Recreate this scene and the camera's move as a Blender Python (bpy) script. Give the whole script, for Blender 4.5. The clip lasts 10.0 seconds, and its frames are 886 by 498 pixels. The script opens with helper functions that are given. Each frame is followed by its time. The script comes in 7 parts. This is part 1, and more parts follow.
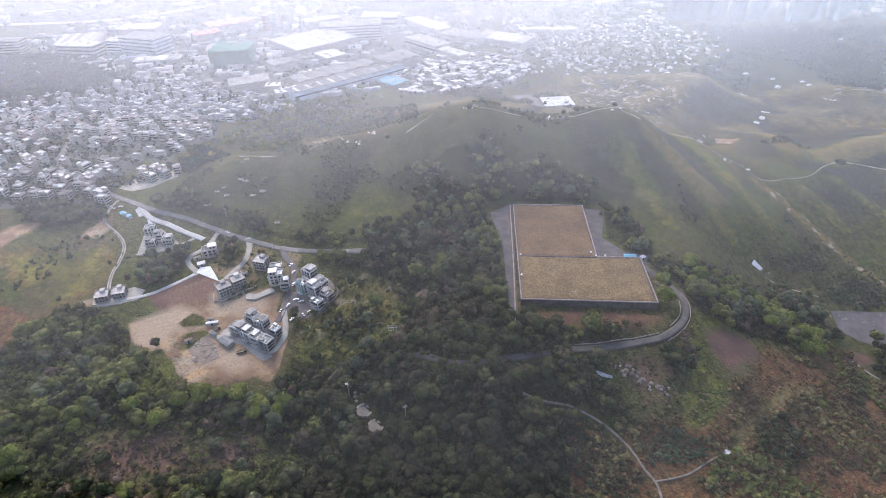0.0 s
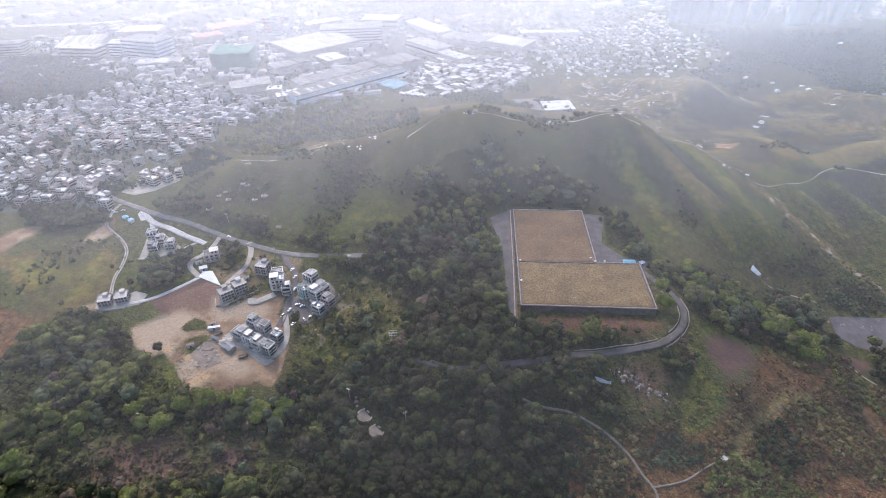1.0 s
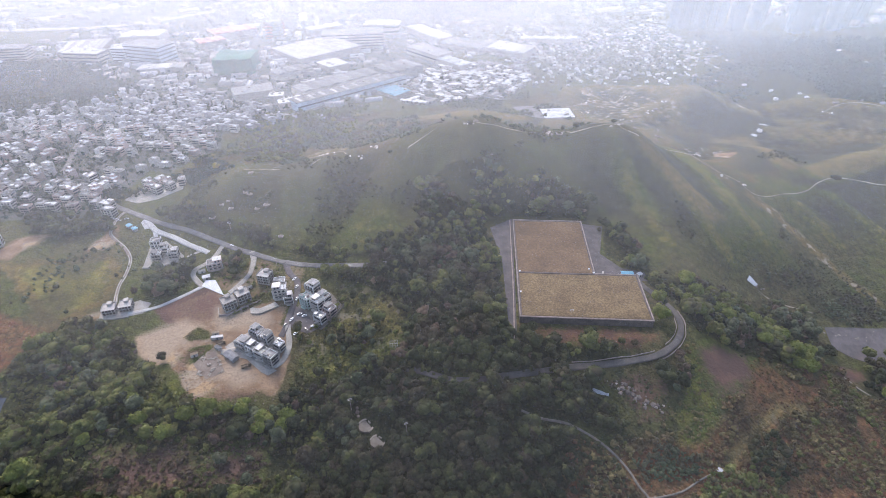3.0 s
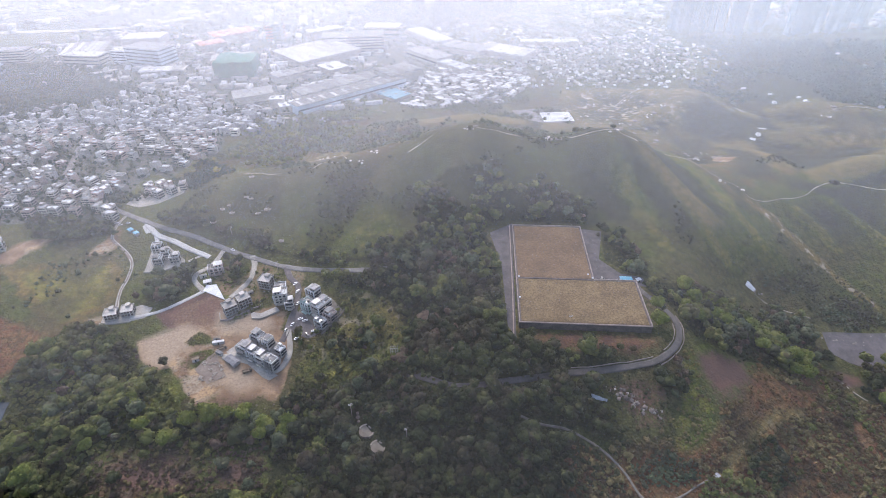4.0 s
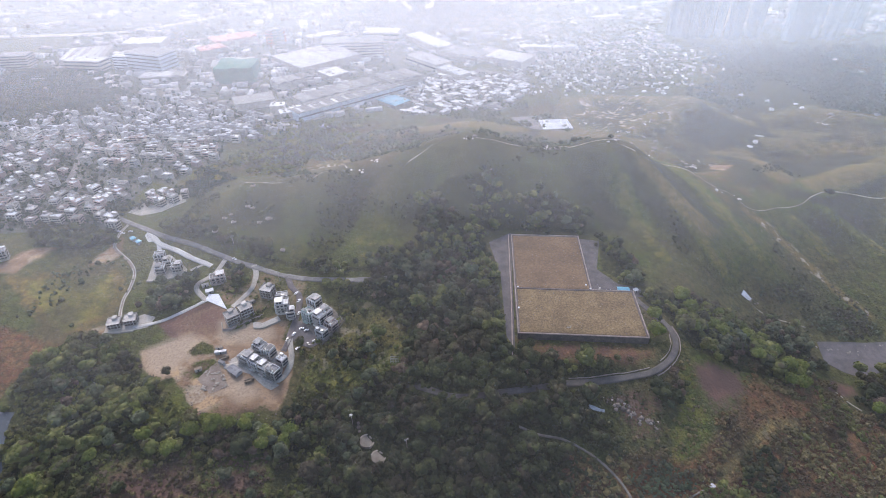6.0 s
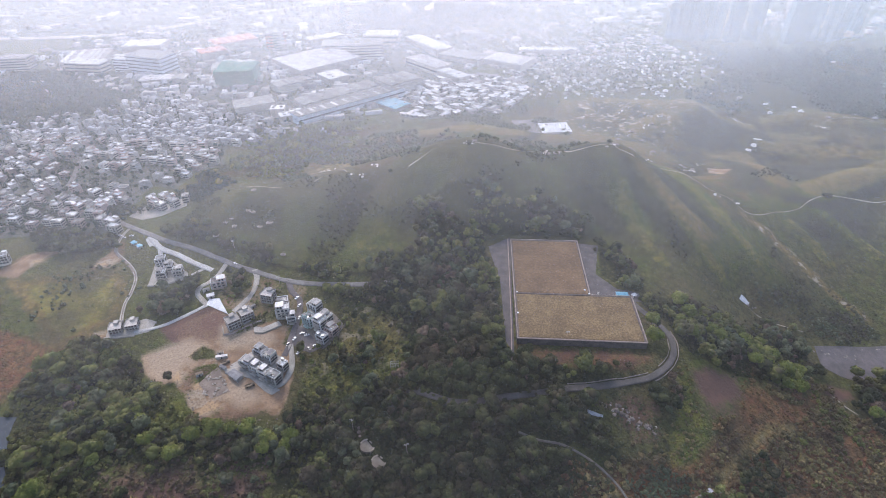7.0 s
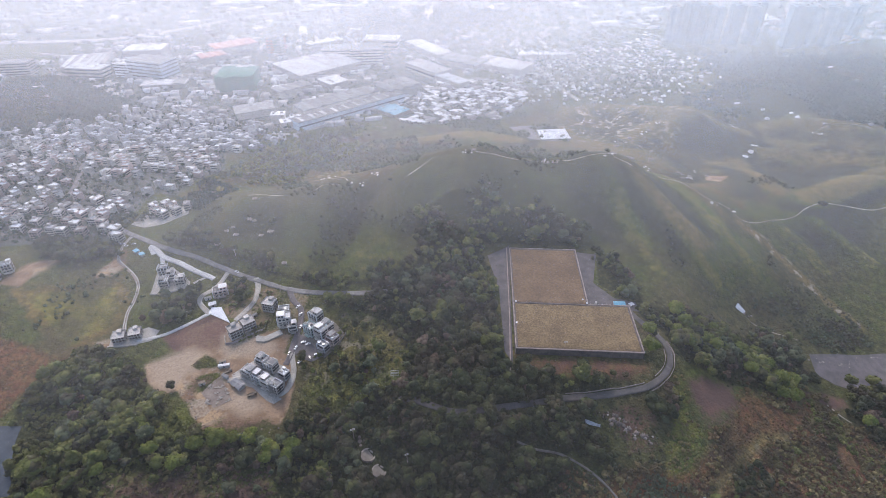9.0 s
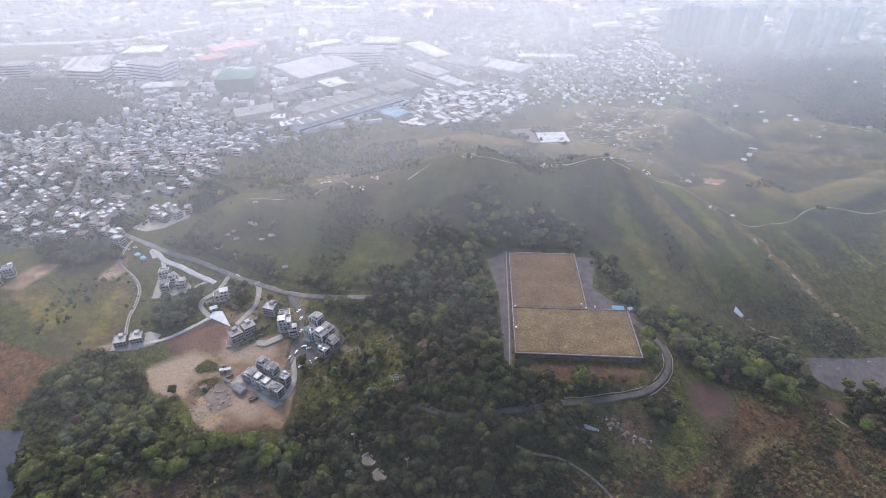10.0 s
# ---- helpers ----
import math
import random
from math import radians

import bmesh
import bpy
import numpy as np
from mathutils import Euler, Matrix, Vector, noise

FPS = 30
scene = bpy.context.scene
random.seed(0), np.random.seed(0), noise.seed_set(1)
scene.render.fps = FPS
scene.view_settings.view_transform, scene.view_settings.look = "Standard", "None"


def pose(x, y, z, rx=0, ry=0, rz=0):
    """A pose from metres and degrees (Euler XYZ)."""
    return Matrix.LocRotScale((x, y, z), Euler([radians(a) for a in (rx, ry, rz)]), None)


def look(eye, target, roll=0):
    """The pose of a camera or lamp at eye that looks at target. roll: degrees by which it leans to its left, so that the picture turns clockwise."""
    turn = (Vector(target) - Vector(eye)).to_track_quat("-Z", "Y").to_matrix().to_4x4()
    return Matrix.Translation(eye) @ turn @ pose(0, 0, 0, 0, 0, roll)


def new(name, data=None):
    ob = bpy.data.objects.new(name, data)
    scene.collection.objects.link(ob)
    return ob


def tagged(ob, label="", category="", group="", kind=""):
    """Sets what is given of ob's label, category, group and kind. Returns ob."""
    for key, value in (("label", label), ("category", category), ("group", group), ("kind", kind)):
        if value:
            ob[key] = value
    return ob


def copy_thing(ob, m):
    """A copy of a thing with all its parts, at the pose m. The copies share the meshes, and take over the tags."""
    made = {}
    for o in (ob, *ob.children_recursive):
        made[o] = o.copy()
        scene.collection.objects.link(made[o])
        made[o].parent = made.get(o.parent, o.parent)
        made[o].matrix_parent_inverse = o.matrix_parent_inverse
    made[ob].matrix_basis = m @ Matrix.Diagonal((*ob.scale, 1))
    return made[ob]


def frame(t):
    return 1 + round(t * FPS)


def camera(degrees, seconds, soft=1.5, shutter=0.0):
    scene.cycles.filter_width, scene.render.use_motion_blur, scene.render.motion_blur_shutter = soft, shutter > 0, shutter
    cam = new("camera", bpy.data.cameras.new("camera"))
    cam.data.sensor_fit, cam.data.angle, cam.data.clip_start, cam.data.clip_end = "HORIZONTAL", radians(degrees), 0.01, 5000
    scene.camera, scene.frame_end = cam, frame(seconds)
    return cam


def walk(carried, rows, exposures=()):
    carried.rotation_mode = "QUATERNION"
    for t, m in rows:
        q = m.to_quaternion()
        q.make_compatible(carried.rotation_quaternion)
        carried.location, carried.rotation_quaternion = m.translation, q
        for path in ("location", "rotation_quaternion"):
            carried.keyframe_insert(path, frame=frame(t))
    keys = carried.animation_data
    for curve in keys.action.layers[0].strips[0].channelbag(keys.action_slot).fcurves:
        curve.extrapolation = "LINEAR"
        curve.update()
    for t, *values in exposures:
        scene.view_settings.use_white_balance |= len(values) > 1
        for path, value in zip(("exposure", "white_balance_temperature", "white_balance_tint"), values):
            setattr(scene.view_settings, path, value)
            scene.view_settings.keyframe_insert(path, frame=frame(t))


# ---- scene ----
cam = camera(80.0, 10.0, soft=0.75)
# seconds, eye x y z, heading, pitch, roll
PATH = [
    (0.0, -0.61, -1.13, 270.55, 5.420, -35.486, -1.330),
    (1.0, -0.70, -1.05, 275.63, 5.453, -35.448, -1.217),
    (2.0, -0.84, -0.91, 280.71, 5.455, -35.409, -1.115),
    (3.0, -1.02, -0.73, 285.77, 5.430, -35.371, -1.023),
    (4.0, -1.21, -0.51, 290.83, 5.386, -35.337, -0.942),
    (5.0, -1.44, -0.29, 295.90, 5.327, -35.308, -0.871),
    (6.0, -1.66, -0.04, 300.98, 5.261, -35.286, -0.809),
    (7.0, -1.86, 0.22, 306.07, 5.193, -35.274, -0.756),
    (8.0, -2.06, 0.48, 311.18, 5.130, -35.273, -0.712),
    (9.0, -2.21, 0.73, 316.32, 5.078, -35.285, -0.675),
    (10.0, -2.30, 0.97, 321.50, 5.042, -35.313, -0.646),
]
walk(cam, [(t, Matrix.Translation((x, y, z)) @ pose(0, 0, 0, 0, 0, h) @ pose(0, 0, 0, 90 + p) @ pose(0, 0, 0, 0, 0, r)) for t, x, y, z, h, p, r in PATH], [(0.0, 1.07, 6400, 16.0), (5.0, 0.97, 6400, 16.0), (10.0, 0.80, 6400, 16.0)])

# ---- light: hazy sun ahead of the camera, pale sky ----
SUN_UP, SUN_TURN = 44.0, 25.0   # elevation; degrees west of the y axis
sky_world = bpy.data.worlds.new("sky")
scene.world = sky_world
sky_world.use_nodes = True
sky_nodes = sky_world.node_tree.nodes
sky_tex = sky_nodes.new("ShaderNodeTexSky")
sky_tex.sky_type = "NISHITA"
sky_tex.sun_disc = False
sky_tex.sun_elevation = radians(SUN_UP)
sky_tex.sun_rotation = radians(-SUN_TURN)
sky_tex.air_density, sky_tex.dust_density, sky_tex.ozone_density = 1.0, 2.5, 1.5
sky_world.node_tree.links.new(sky_tex.outputs[0], sky_nodes["Background"].inputs[0])
sky_nodes["Background"].inputs[1].default_value = 0.15
sun_data = bpy.data.lights.new("sun", "SUN")
sun_data.energy, sun_data.angle, sun_data.color = 1.5, radians(12), (1.0, 0.97, 0.92)
sun = new("sun", sun_data)
sun_way = Vector((-math.sin(radians(SUN_TURN)) * math.cos(radians(SUN_UP)), math.cos(radians(SUN_TURN)) * math.cos(radians(SUN_UP)), math.sin(radians(SUN_UP))))
sun.matrix_world = look(sun_way * 800, (0, 0, 0))
# sheets that stand in for haze: place along y, amount, foot and rise of its lower edge
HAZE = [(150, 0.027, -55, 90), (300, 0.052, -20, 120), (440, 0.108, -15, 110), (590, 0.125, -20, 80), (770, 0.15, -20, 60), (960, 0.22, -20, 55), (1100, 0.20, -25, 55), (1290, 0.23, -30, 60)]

# ---- materials ----
def node_material(name):
    m = bpy.data.materials.new(name)
    m.use_nodes = True
    nt = m.node_tree
    return m, nt, nt.nodes["Principled BSDF"]


def noise_node(nt, scale, detail=4.0, vector=None):
    n = nt.nodes.new("ShaderNodeTexNoise")
    n.inputs["Scale"].default_value, n.inputs["Detail"].default_value = scale, detail
    if vector is None:
        vector = nt.nodes.new("ShaderNodeTexCoord").outputs["Object"]
    nt.links.new(vector, n.inputs["Vector"])
    return n.outputs["Fac"]


def mix_node(nt, fac, a, b, kind="MIX"):
    n = nt.nodes.new("ShaderNodeMix")
    n.data_type, n.blend_type = "RGBA", kind
    for socket, value in ((n.inputs["Factor"], fac), (n.inputs["A"], a), (n.inputs["B"], b)):
        if isinstance(value, bpy.types.NodeSocket):
            nt.links.new(value, socket)
        elif isinstance(value, tuple):
            socket.default_value = (*value, 1.0)
        else:
            socket.default_value = value
    return n.outputs["Result"]


def math_node(nt, op, a, b=0.0, c=0.0):
    n = nt.nodes.new("ShaderNodeMath")
    n.operation = op
    for socket, value in zip(n.inputs, (a, b, c)):
        if isinstance(value, bpy.types.NodeSocket):
            nt.links.new(value, socket)
        else:
            socket.default_value = value
    return n.outputs[0]


def ramp_node(nt, fac, low, high):
    n = nt.nodes.new("ShaderNodeMapRange")
    nt.links.new(fac, n.inputs[0])
    n.inputs[1].default_value, n.inputs[2].default_value = low, high
    n.clamp = True
    return n.outputs[0]


def bump_node(nt, bsdf, height, strength, distance):
    n = nt.nodes.new("ShaderNodeBump")
    n.inputs["Strength"].default_value, n.inputs["Distance"].default_value = strength, distance
    nt.links.new(height, n.inputs["Height"])
    nt.links.new(n.outputs[0], bsdf.inputs["Normal"])


def plain(name, light, dark, large=0.08, fine=1.5, rough=0.85, vary=0.0, metal=0.0, bump=0.0, spec=0.3, isle=False, speck=0.35):
    """Two tones mixed by large stains and fine grain; vary: brightness from object to object."""
    m, nt, bsdf = node_material(name)
    stain = ramp_node(nt, noise_node(nt, large, 5), 0.35, 0.68)
    colour = mix_node(nt, stain, light, dark)
    grain = noise_node(nt, fine, 3)
    colour = mix_node(nt, speck, colour, mix_node(nt, ramp_node(nt, grain, 0.3, 0.7), (0.55, 0.55, 0.55), (1.35, 1.35, 1.35)), "MULTIPLY")
    if vary:
        info = nt.nodes.new("ShaderNodeNewGeometry").outputs["Random Per Island"] if isle else nt.nodes.new("ShaderNodeObjectInfo").outputs["Random"]
        k = ramp_node(nt, info, 0.0, 1.0)
        colour = mix_node(nt, vary, colour, mix_node(nt, k, (0.35, 0.34, 0.33), (1.5, 1.48, 1.45)), "MULTIPLY")
    nt.links.new(colour, bsdf.inputs["Base Color"])
    bsdf.inputs["Roughness"].default_value, bsdf.inputs["Metallic"].default_value = rough, metal
    bsdf.inputs["Specular IOR Level"].default_value = spec
    if bump:
        bump_node(nt, bsdf, grain, 0.6, bump)
    return m


def foliage(name, dark, mid, bright, cell=0.16, share=0.3, brown=(0.075, 0.055, 0.038)):
    """Leaves: tone by tree-sized cells, by leaf and by object; some light passes through."""
    m, nt, bsdf = node_material(name)
    coord = nt.nodes.new("ShaderNodeNewGeometry").outputs["Position"]
    v = nt.nodes.new("ShaderNodeTexVoronoi")
    v.inputs["Scale"].default_value = cell
    nt.links.new(coord, v.inputs["Vector"])
    sep = nt.nodes.new("ShaderNodeSeparateColor")
    nt.links.new(v.outputs["Color"], sep.inputs[0])
    colour = mix_node(nt, sep.outputs[0], dark, mid)
    colour = mix_node(nt, ramp_node(nt, sep.outputs[1], 0.60, 0.95), colour, bright)
    colour = mix_node(nt, ramp_node(nt, sep.outputs[2], 0.80, 0.95), colour, mix_node(nt, 0.7, colour, brown))
    colour = mix_node(nt, ramp_node(nt, noise_node(nt, 0.02, 3, coord), 0.42, 0.66), colour, mix_node(nt, 0.5, colour, bright))
    colour = mix_node(nt, ramp_node(nt, noise_node(nt, 0.035, 5, coord), 0.50, 0.64), colour, mix_node(nt, 0.6, colour, brown))
    isle = nt.nodes.new("ShaderNodeNewGeometry").outputs["Random Per Island"]
    colour = mix_node(nt, 0.6, colour, mix_node(nt, isle, (0.62, 0.63, 0.62), (1.38, 1.34, 1.22)), "MULTIPLY")
    nt.links.new(colour, bsdf.inputs["Base Color"])
    bsdf.inputs["Roughness"].default_value = 0.75
    bsdf.inputs["Specular IOR Level"].default_value = 0.2
    thin = nt.nodes.new("ShaderNodeBsdfTranslucent")
    nt.links.new(colour, thin.inputs["Color"])
    both = nt.nodes.new("ShaderNodeMixShader")
    both.inputs[0].default_value = share
    nt.links.new(bsdf.outputs[0], both.inputs[1])
    nt.links.new(thin.outputs[0], both.inputs[2])
    nt.links.new(both.outputs[0], nt.nodes["Material Output"].inputs["Surface"])
    return m


def land_material():
    """The ground sheet: grass, scrub, bare earth, clay, leaf litter and town paving, by the zones stored on the mesh."""
    m, nt, bsdf = node_material("land")
    za = nt.nodes.new("ShaderNodeAttribute")
    za.attribute_name = "zone_a"
    zb = nt.nodes.new("ShaderNodeAttribute")
    zb.attribute_name = "zone_b"
    sa = nt.nodes.new("ShaderNodeSeparateColor")
    nt.links.new(za.outputs["Color"], sa.inputs[0])
    sb = nt.nodes.new("ShaderNodeSeparateColor")
    nt.links.new(zb.outputs["Color"], sb.inputs[0])
    zc = nt.nodes.new("ShaderNodeAttribute")
    zc.attribute_name = "zone_c"
    sc = nt.nodes.new("ShaderNodeSeparateColor")
    nt.links.new(zc.outputs["Color"], sc.inputs[0])
    big, mid, fine = noise_node(nt, 0.012, 4), noise_node(nt, 0.07, 5), noise_node(nt, 0.55, 4)
    ragged = math_node(nt, "ADD", math_node(nt, "MULTIPLY", mid, 0.55), math_node(nt, "MULTIPLY", fine, 0.45))

    def zone(socket):
        edge = math_node(nt, "ADD", socket, math_node(nt, "MULTIPLY", math_node(nt, "SUBTRACT", ragged, 0.5), 1.1))
        return ramp_node(nt, edge, 0.38, 0.62)

    def drift(socket):
        """A zone with a wide, soft border."""
        edge = math_node(nt, "ADD", socket, math_node(nt, "MULTIPLY", math_node(nt, "SUBTRACT", ragged, 0.5), 0.8))
        return ramp_node(nt, edge, 0.15, 0.85)

    # tussocks and bush clumps at two sizes
    clumps, tones = [], []
    for size in (0.55, 0.20):
        v = nt.nodes.new("ShaderNodeTexVoronoi")
        v.inputs["Scale"].default_value = size
        v.inputs["Randomness"].default_value = 1.0
        warp = nt.nodes.new("ShaderNodeVectorMath")
        warp.operation = "ADD"
        rough = nt.nodes.new("ShaderNodeTexNoise")
        rough.inputs["Scale"].default_value = 0.6
        coord = nt.nodes.new("ShaderNodeTexCoord").outputs["Object"]
        nt.links.new(coord, rough.inputs["Vector"])
        swing = nt.nodes.new("ShaderNodeVectorMath")
        swing.operation = "SCALE"
        swing.inputs["Scale"].default_value = 2.2
        nt.links.new(rough.outputs["Color"], swing.inputs[0])
        nt.links.new(coord, warp.inputs[0])
        nt.links.new(swing.outputs[0], warp.inputs[1])
        nt.links.new(warp.outputs[0], v.inputs["Vector"])
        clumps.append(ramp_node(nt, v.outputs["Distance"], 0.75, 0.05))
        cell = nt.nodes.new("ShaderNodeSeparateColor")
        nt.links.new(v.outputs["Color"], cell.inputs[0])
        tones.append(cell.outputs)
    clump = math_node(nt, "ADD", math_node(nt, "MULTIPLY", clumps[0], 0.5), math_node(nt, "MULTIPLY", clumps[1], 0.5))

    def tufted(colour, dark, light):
        """Breaks a tone up into darker and lighter clumps, with shade painted into the creases between them."""
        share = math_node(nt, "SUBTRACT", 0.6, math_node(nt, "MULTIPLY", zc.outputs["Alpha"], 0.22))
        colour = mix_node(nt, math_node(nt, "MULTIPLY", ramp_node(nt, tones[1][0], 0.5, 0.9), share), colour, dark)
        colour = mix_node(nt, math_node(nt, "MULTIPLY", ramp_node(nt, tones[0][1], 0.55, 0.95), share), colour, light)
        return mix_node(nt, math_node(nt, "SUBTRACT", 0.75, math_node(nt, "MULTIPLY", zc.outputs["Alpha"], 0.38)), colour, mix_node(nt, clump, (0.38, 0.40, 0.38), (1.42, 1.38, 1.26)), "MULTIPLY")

    grass = mix_node(nt, ramp_node(nt, mid, 0.4, 0.62), (0.070, 0.084, 0.022), (0.096, 0.094, 0.031))
    grass = mix_node(nt, ramp_node(nt, big, 0.45, 0.62), grass, (0.098, 0.082, 0.040))
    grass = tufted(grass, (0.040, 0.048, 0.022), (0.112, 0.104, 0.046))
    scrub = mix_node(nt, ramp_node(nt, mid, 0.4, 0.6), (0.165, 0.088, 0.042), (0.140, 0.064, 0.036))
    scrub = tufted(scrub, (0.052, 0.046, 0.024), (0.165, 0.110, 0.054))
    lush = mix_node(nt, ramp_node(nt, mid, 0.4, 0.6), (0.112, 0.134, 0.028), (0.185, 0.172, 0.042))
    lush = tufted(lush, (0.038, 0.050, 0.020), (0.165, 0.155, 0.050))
    earth = mix_node(nt, ramp_node(nt, mid, 0.38, 0.62), (0.28, 0.188, 0.117), (0.172, 0.110, 0.070))
    earth = mix_node(nt, ramp_node(nt, noise_node(nt, 0.03, 6), 0.50, 0.60), earth, (0.29, 0.235, 0.170))
    earth = mix_node(nt, ramp_node(nt, noise_node(nt, 0.14, 6), 0.52, 0.62), earth, (0.200, 0.128, 0.074))
    earth = mix_node(nt, ramp_node(nt, noise_node(nt, 0.06, 5), 0.56, 0.64), earth, (0.34, 0.235, 0.135))
    earth = mix_node(nt, ramp_node(nt, fine, 0.52, 0.72), earth, (0.155, 0.110, 0.080))
    clay = mix_node(nt, ramp_node(nt, mid, 0.4, 0.6), (0.125, 0.072, 0.056), (0.090, 0.055, 0.044))
    litter = mix_node(nt, ramp_node(nt, fine, 0.4, 0.65), (0.030, 0.034, 0.014), (0.052, 0.052, 0.022))
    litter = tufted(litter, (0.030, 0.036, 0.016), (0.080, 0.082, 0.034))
    town = mix_node(nt, ramp_node(nt, mid, 0.4, 0.6), (0.125, 0.12, 0.11), (0.07, 0.075, 0.06))
    town = mix_node(nt, ramp_node(nt, fine, 0.52, 0.66), town, (0.06, 0.075, 0.045))
    colour = mix_node(nt, zone(sa.outputs[1]), grass, scrub)
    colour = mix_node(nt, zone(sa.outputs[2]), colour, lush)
    gold = mix_node(nt, ramp_node(nt, mid, 0.38, 0.62), (0.220, 0.156, 0.062), (0.155, 0.120, 0.046))
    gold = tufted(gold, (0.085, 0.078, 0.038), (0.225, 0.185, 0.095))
    heath_shade = mix_node(nt, ramp_node(nt, mid, 0.4, 0.62), (0.058, 0.052, 0.038), (0.046, 0.050, 0.026))
    heath_shade = tufted(heath_shade, (0.034, 0.036, 0.022), (0.082, 0.074, 0.046))
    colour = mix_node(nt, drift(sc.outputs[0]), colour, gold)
    colour = mix_node(nt, drift(sc.outputs[1]), colour, heath_shade)
    flecks = math_node(nt, "MULTIPLY", ramp_node(nt, noise_node(nt, 0.11, 6), 0.57, 0.62), sc.outputs[2])
    colour = mix_node(nt, flecks, colour, (0.36, 0.30, 0.22))
    colour = mix_node(nt, zone(sb.outputs[0]), colour, litter)
    colour = mix_node(nt, zone(sb.outputs[2]), colour, town)
    colour = mix_node(nt, zone(sb.outputs[1]), colour, clay)
    colour = mix_node(nt, zone(sa.outputs[0]), colour, earth)
    colour = mix_node(nt, math_node(nt, "MULTIPLY", drift(za.outputs["Alpha"]), 0.8), colour, mix_node(nt, ramp_node(nt, fine, 0.35, 0.7), (0.36, 0.285, 0.205), (0.27, 0.205, 0.145)))
    nt.links.new(colour, bsdf.inputs["Base Color"])
    bsdf.inputs["Roughness"].default_value = 0.95
    bsdf.inputs["Specular IOR Level"].default_value = 0.1
    soft = math_node(nt, "MULTIPLY", clump, math_node(nt, "SUBTRACT", 1.0, math_node(nt, "MAXIMUM", sa.outputs[0], math_node(nt, "MAXIMUM", sb.outputs[1], sb.outputs[2]))))
    bump_node(nt, bsdf, math_node(nt, "ADD", math_node(nt, "MULTIPLY", math_node(nt, "MULTIPLY", soft, math_node(nt, "SUBTRACT", 1.0, math_node(nt, "MULTIPLY", zc.outputs["Alpha"], 0.8))), 1.6), math_node(nt, "MULTIPLY", ragged, 0.5)), 0.9, 1.0)
    return m


def haze_sheet_material(name, amount, foot, rise, sunward):
    """A thin tinted sheet that stands in for haze, thinning out towards the ground."""
    m, nt, bsdf = node_material(name)
    nt.nodes.remove(bsdf)
    clear = nt.nodes.new("ShaderNodeBsdfTransparent")
    front = nt.nodes.new("ShaderNodeBsdfDiffuse")
    back = nt.nodes.new("ShaderNodeBsdfTranslucent")
    # haze light put into the colour: white towards the sun, bluer away from it
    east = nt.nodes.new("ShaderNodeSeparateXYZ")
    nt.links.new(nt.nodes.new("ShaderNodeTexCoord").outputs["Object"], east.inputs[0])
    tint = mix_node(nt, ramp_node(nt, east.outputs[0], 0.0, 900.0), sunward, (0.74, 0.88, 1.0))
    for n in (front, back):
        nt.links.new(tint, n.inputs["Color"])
    half = nt.nodes.new("ShaderNodeMixShader")
    half.inputs[0].default_value = 0.68
    nt.links.new(front.outputs[0], half.inputs[1])
    nt.links.new(back.outputs[0], half.inputs[2])
    sep = nt.nodes.new("ShaderNodeSeparateXYZ")
    nt.links.new(nt.nodes.new("ShaderNodeTexCoord").outputs["Object"], sep.inputs[0])
    thick = math_node(nt, "MULTIPLY", ramp_node(nt, sep.outputs[2], foot, foot + rise), amount)
    drift = ramp_node(nt, noise_node(nt, 0.006, 2), 0.2, 0.8)
    thick = math_node(nt, "MULTIPLY", thick, math_node(nt, "ADD", 0.8, math_node(nt, "MULTIPLY", drift, 0.4)))
    veil = nt.nodes.new("ShaderNodeMixShader")
    nt.links.new(thick, veil.inputs[0])
    nt.links.new(clear.outputs[0], veil.inputs[1])
    nt.links.new(half.outputs[0], veil.inputs[2])
    nt.links.new(veil.outputs[0], nt.nodes["Material Output"].inputs["Surface"])
    return m


LAND = land_material()
LEAF_WOOD = foliage("forest_leaves", (0.019, 0.026, 0.013), (0.038, 0.048, 0.020), (0.082, 0.090, 0.032))
LEAF_OLIVE = foliage("olive_leaves", (0.082, 0.102, 0.028), (0.124, 0.138, 0.038), (0.185, 0.182, 0.058))
LEAF_GREY = foliage("grey_green_leaves", (0.068, 0.086, 0.046), (0.100, 0.120, 0.064), (0.145, 0.158, 0.085))
LEAF_BROWN = foliage("brown_twigs", (0.098, 0.066, 0.052), (0.148, 0.102, 0.076), (0.195, 0.148, 0.098))
LEAF_BRIGHT = foliage("bright_leaves", (0.115, 0.150, 0.030), (0.165, 0.195, 0.040), (0.225, 0.235, 0.060), brown=(0.12, 0.13, 0.03))
LEAF_SCRUB = foliage("scrub_leaves", (0.112, 0.096, 0.044), (0.165, 0.136, 0.060), (0.230, 0.182, 0.080), 0.22)
LEAF_HILL = foliage("hill_bush_leaves", (0.050, 0.056, 0.026), (0.066, 0.070, 0.032), (0.092, 0.090, 0.042), 0.3)
PATH_GREY = plain("weathered_path_concrete", (0.20, 0.172, 0.138), (0.125, 0.108, 0.086), 0.3, 1.5)
LEAF_RED = foliage("dry_scrub_leaves", (0.112, 0.062, 0.038), (0.165, 0.096, 0.050), (0.205, 0.150, 0.068), 0.3)
# blue-green of the haze is mixed into these leaf tones
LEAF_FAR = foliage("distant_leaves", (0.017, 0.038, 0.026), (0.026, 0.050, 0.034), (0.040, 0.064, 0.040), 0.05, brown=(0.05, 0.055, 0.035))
BARK = plain("bark", (0.16, 0.12, 0.085), (0.09, 0.07, 0.05), 0.8, 6, 0.9)
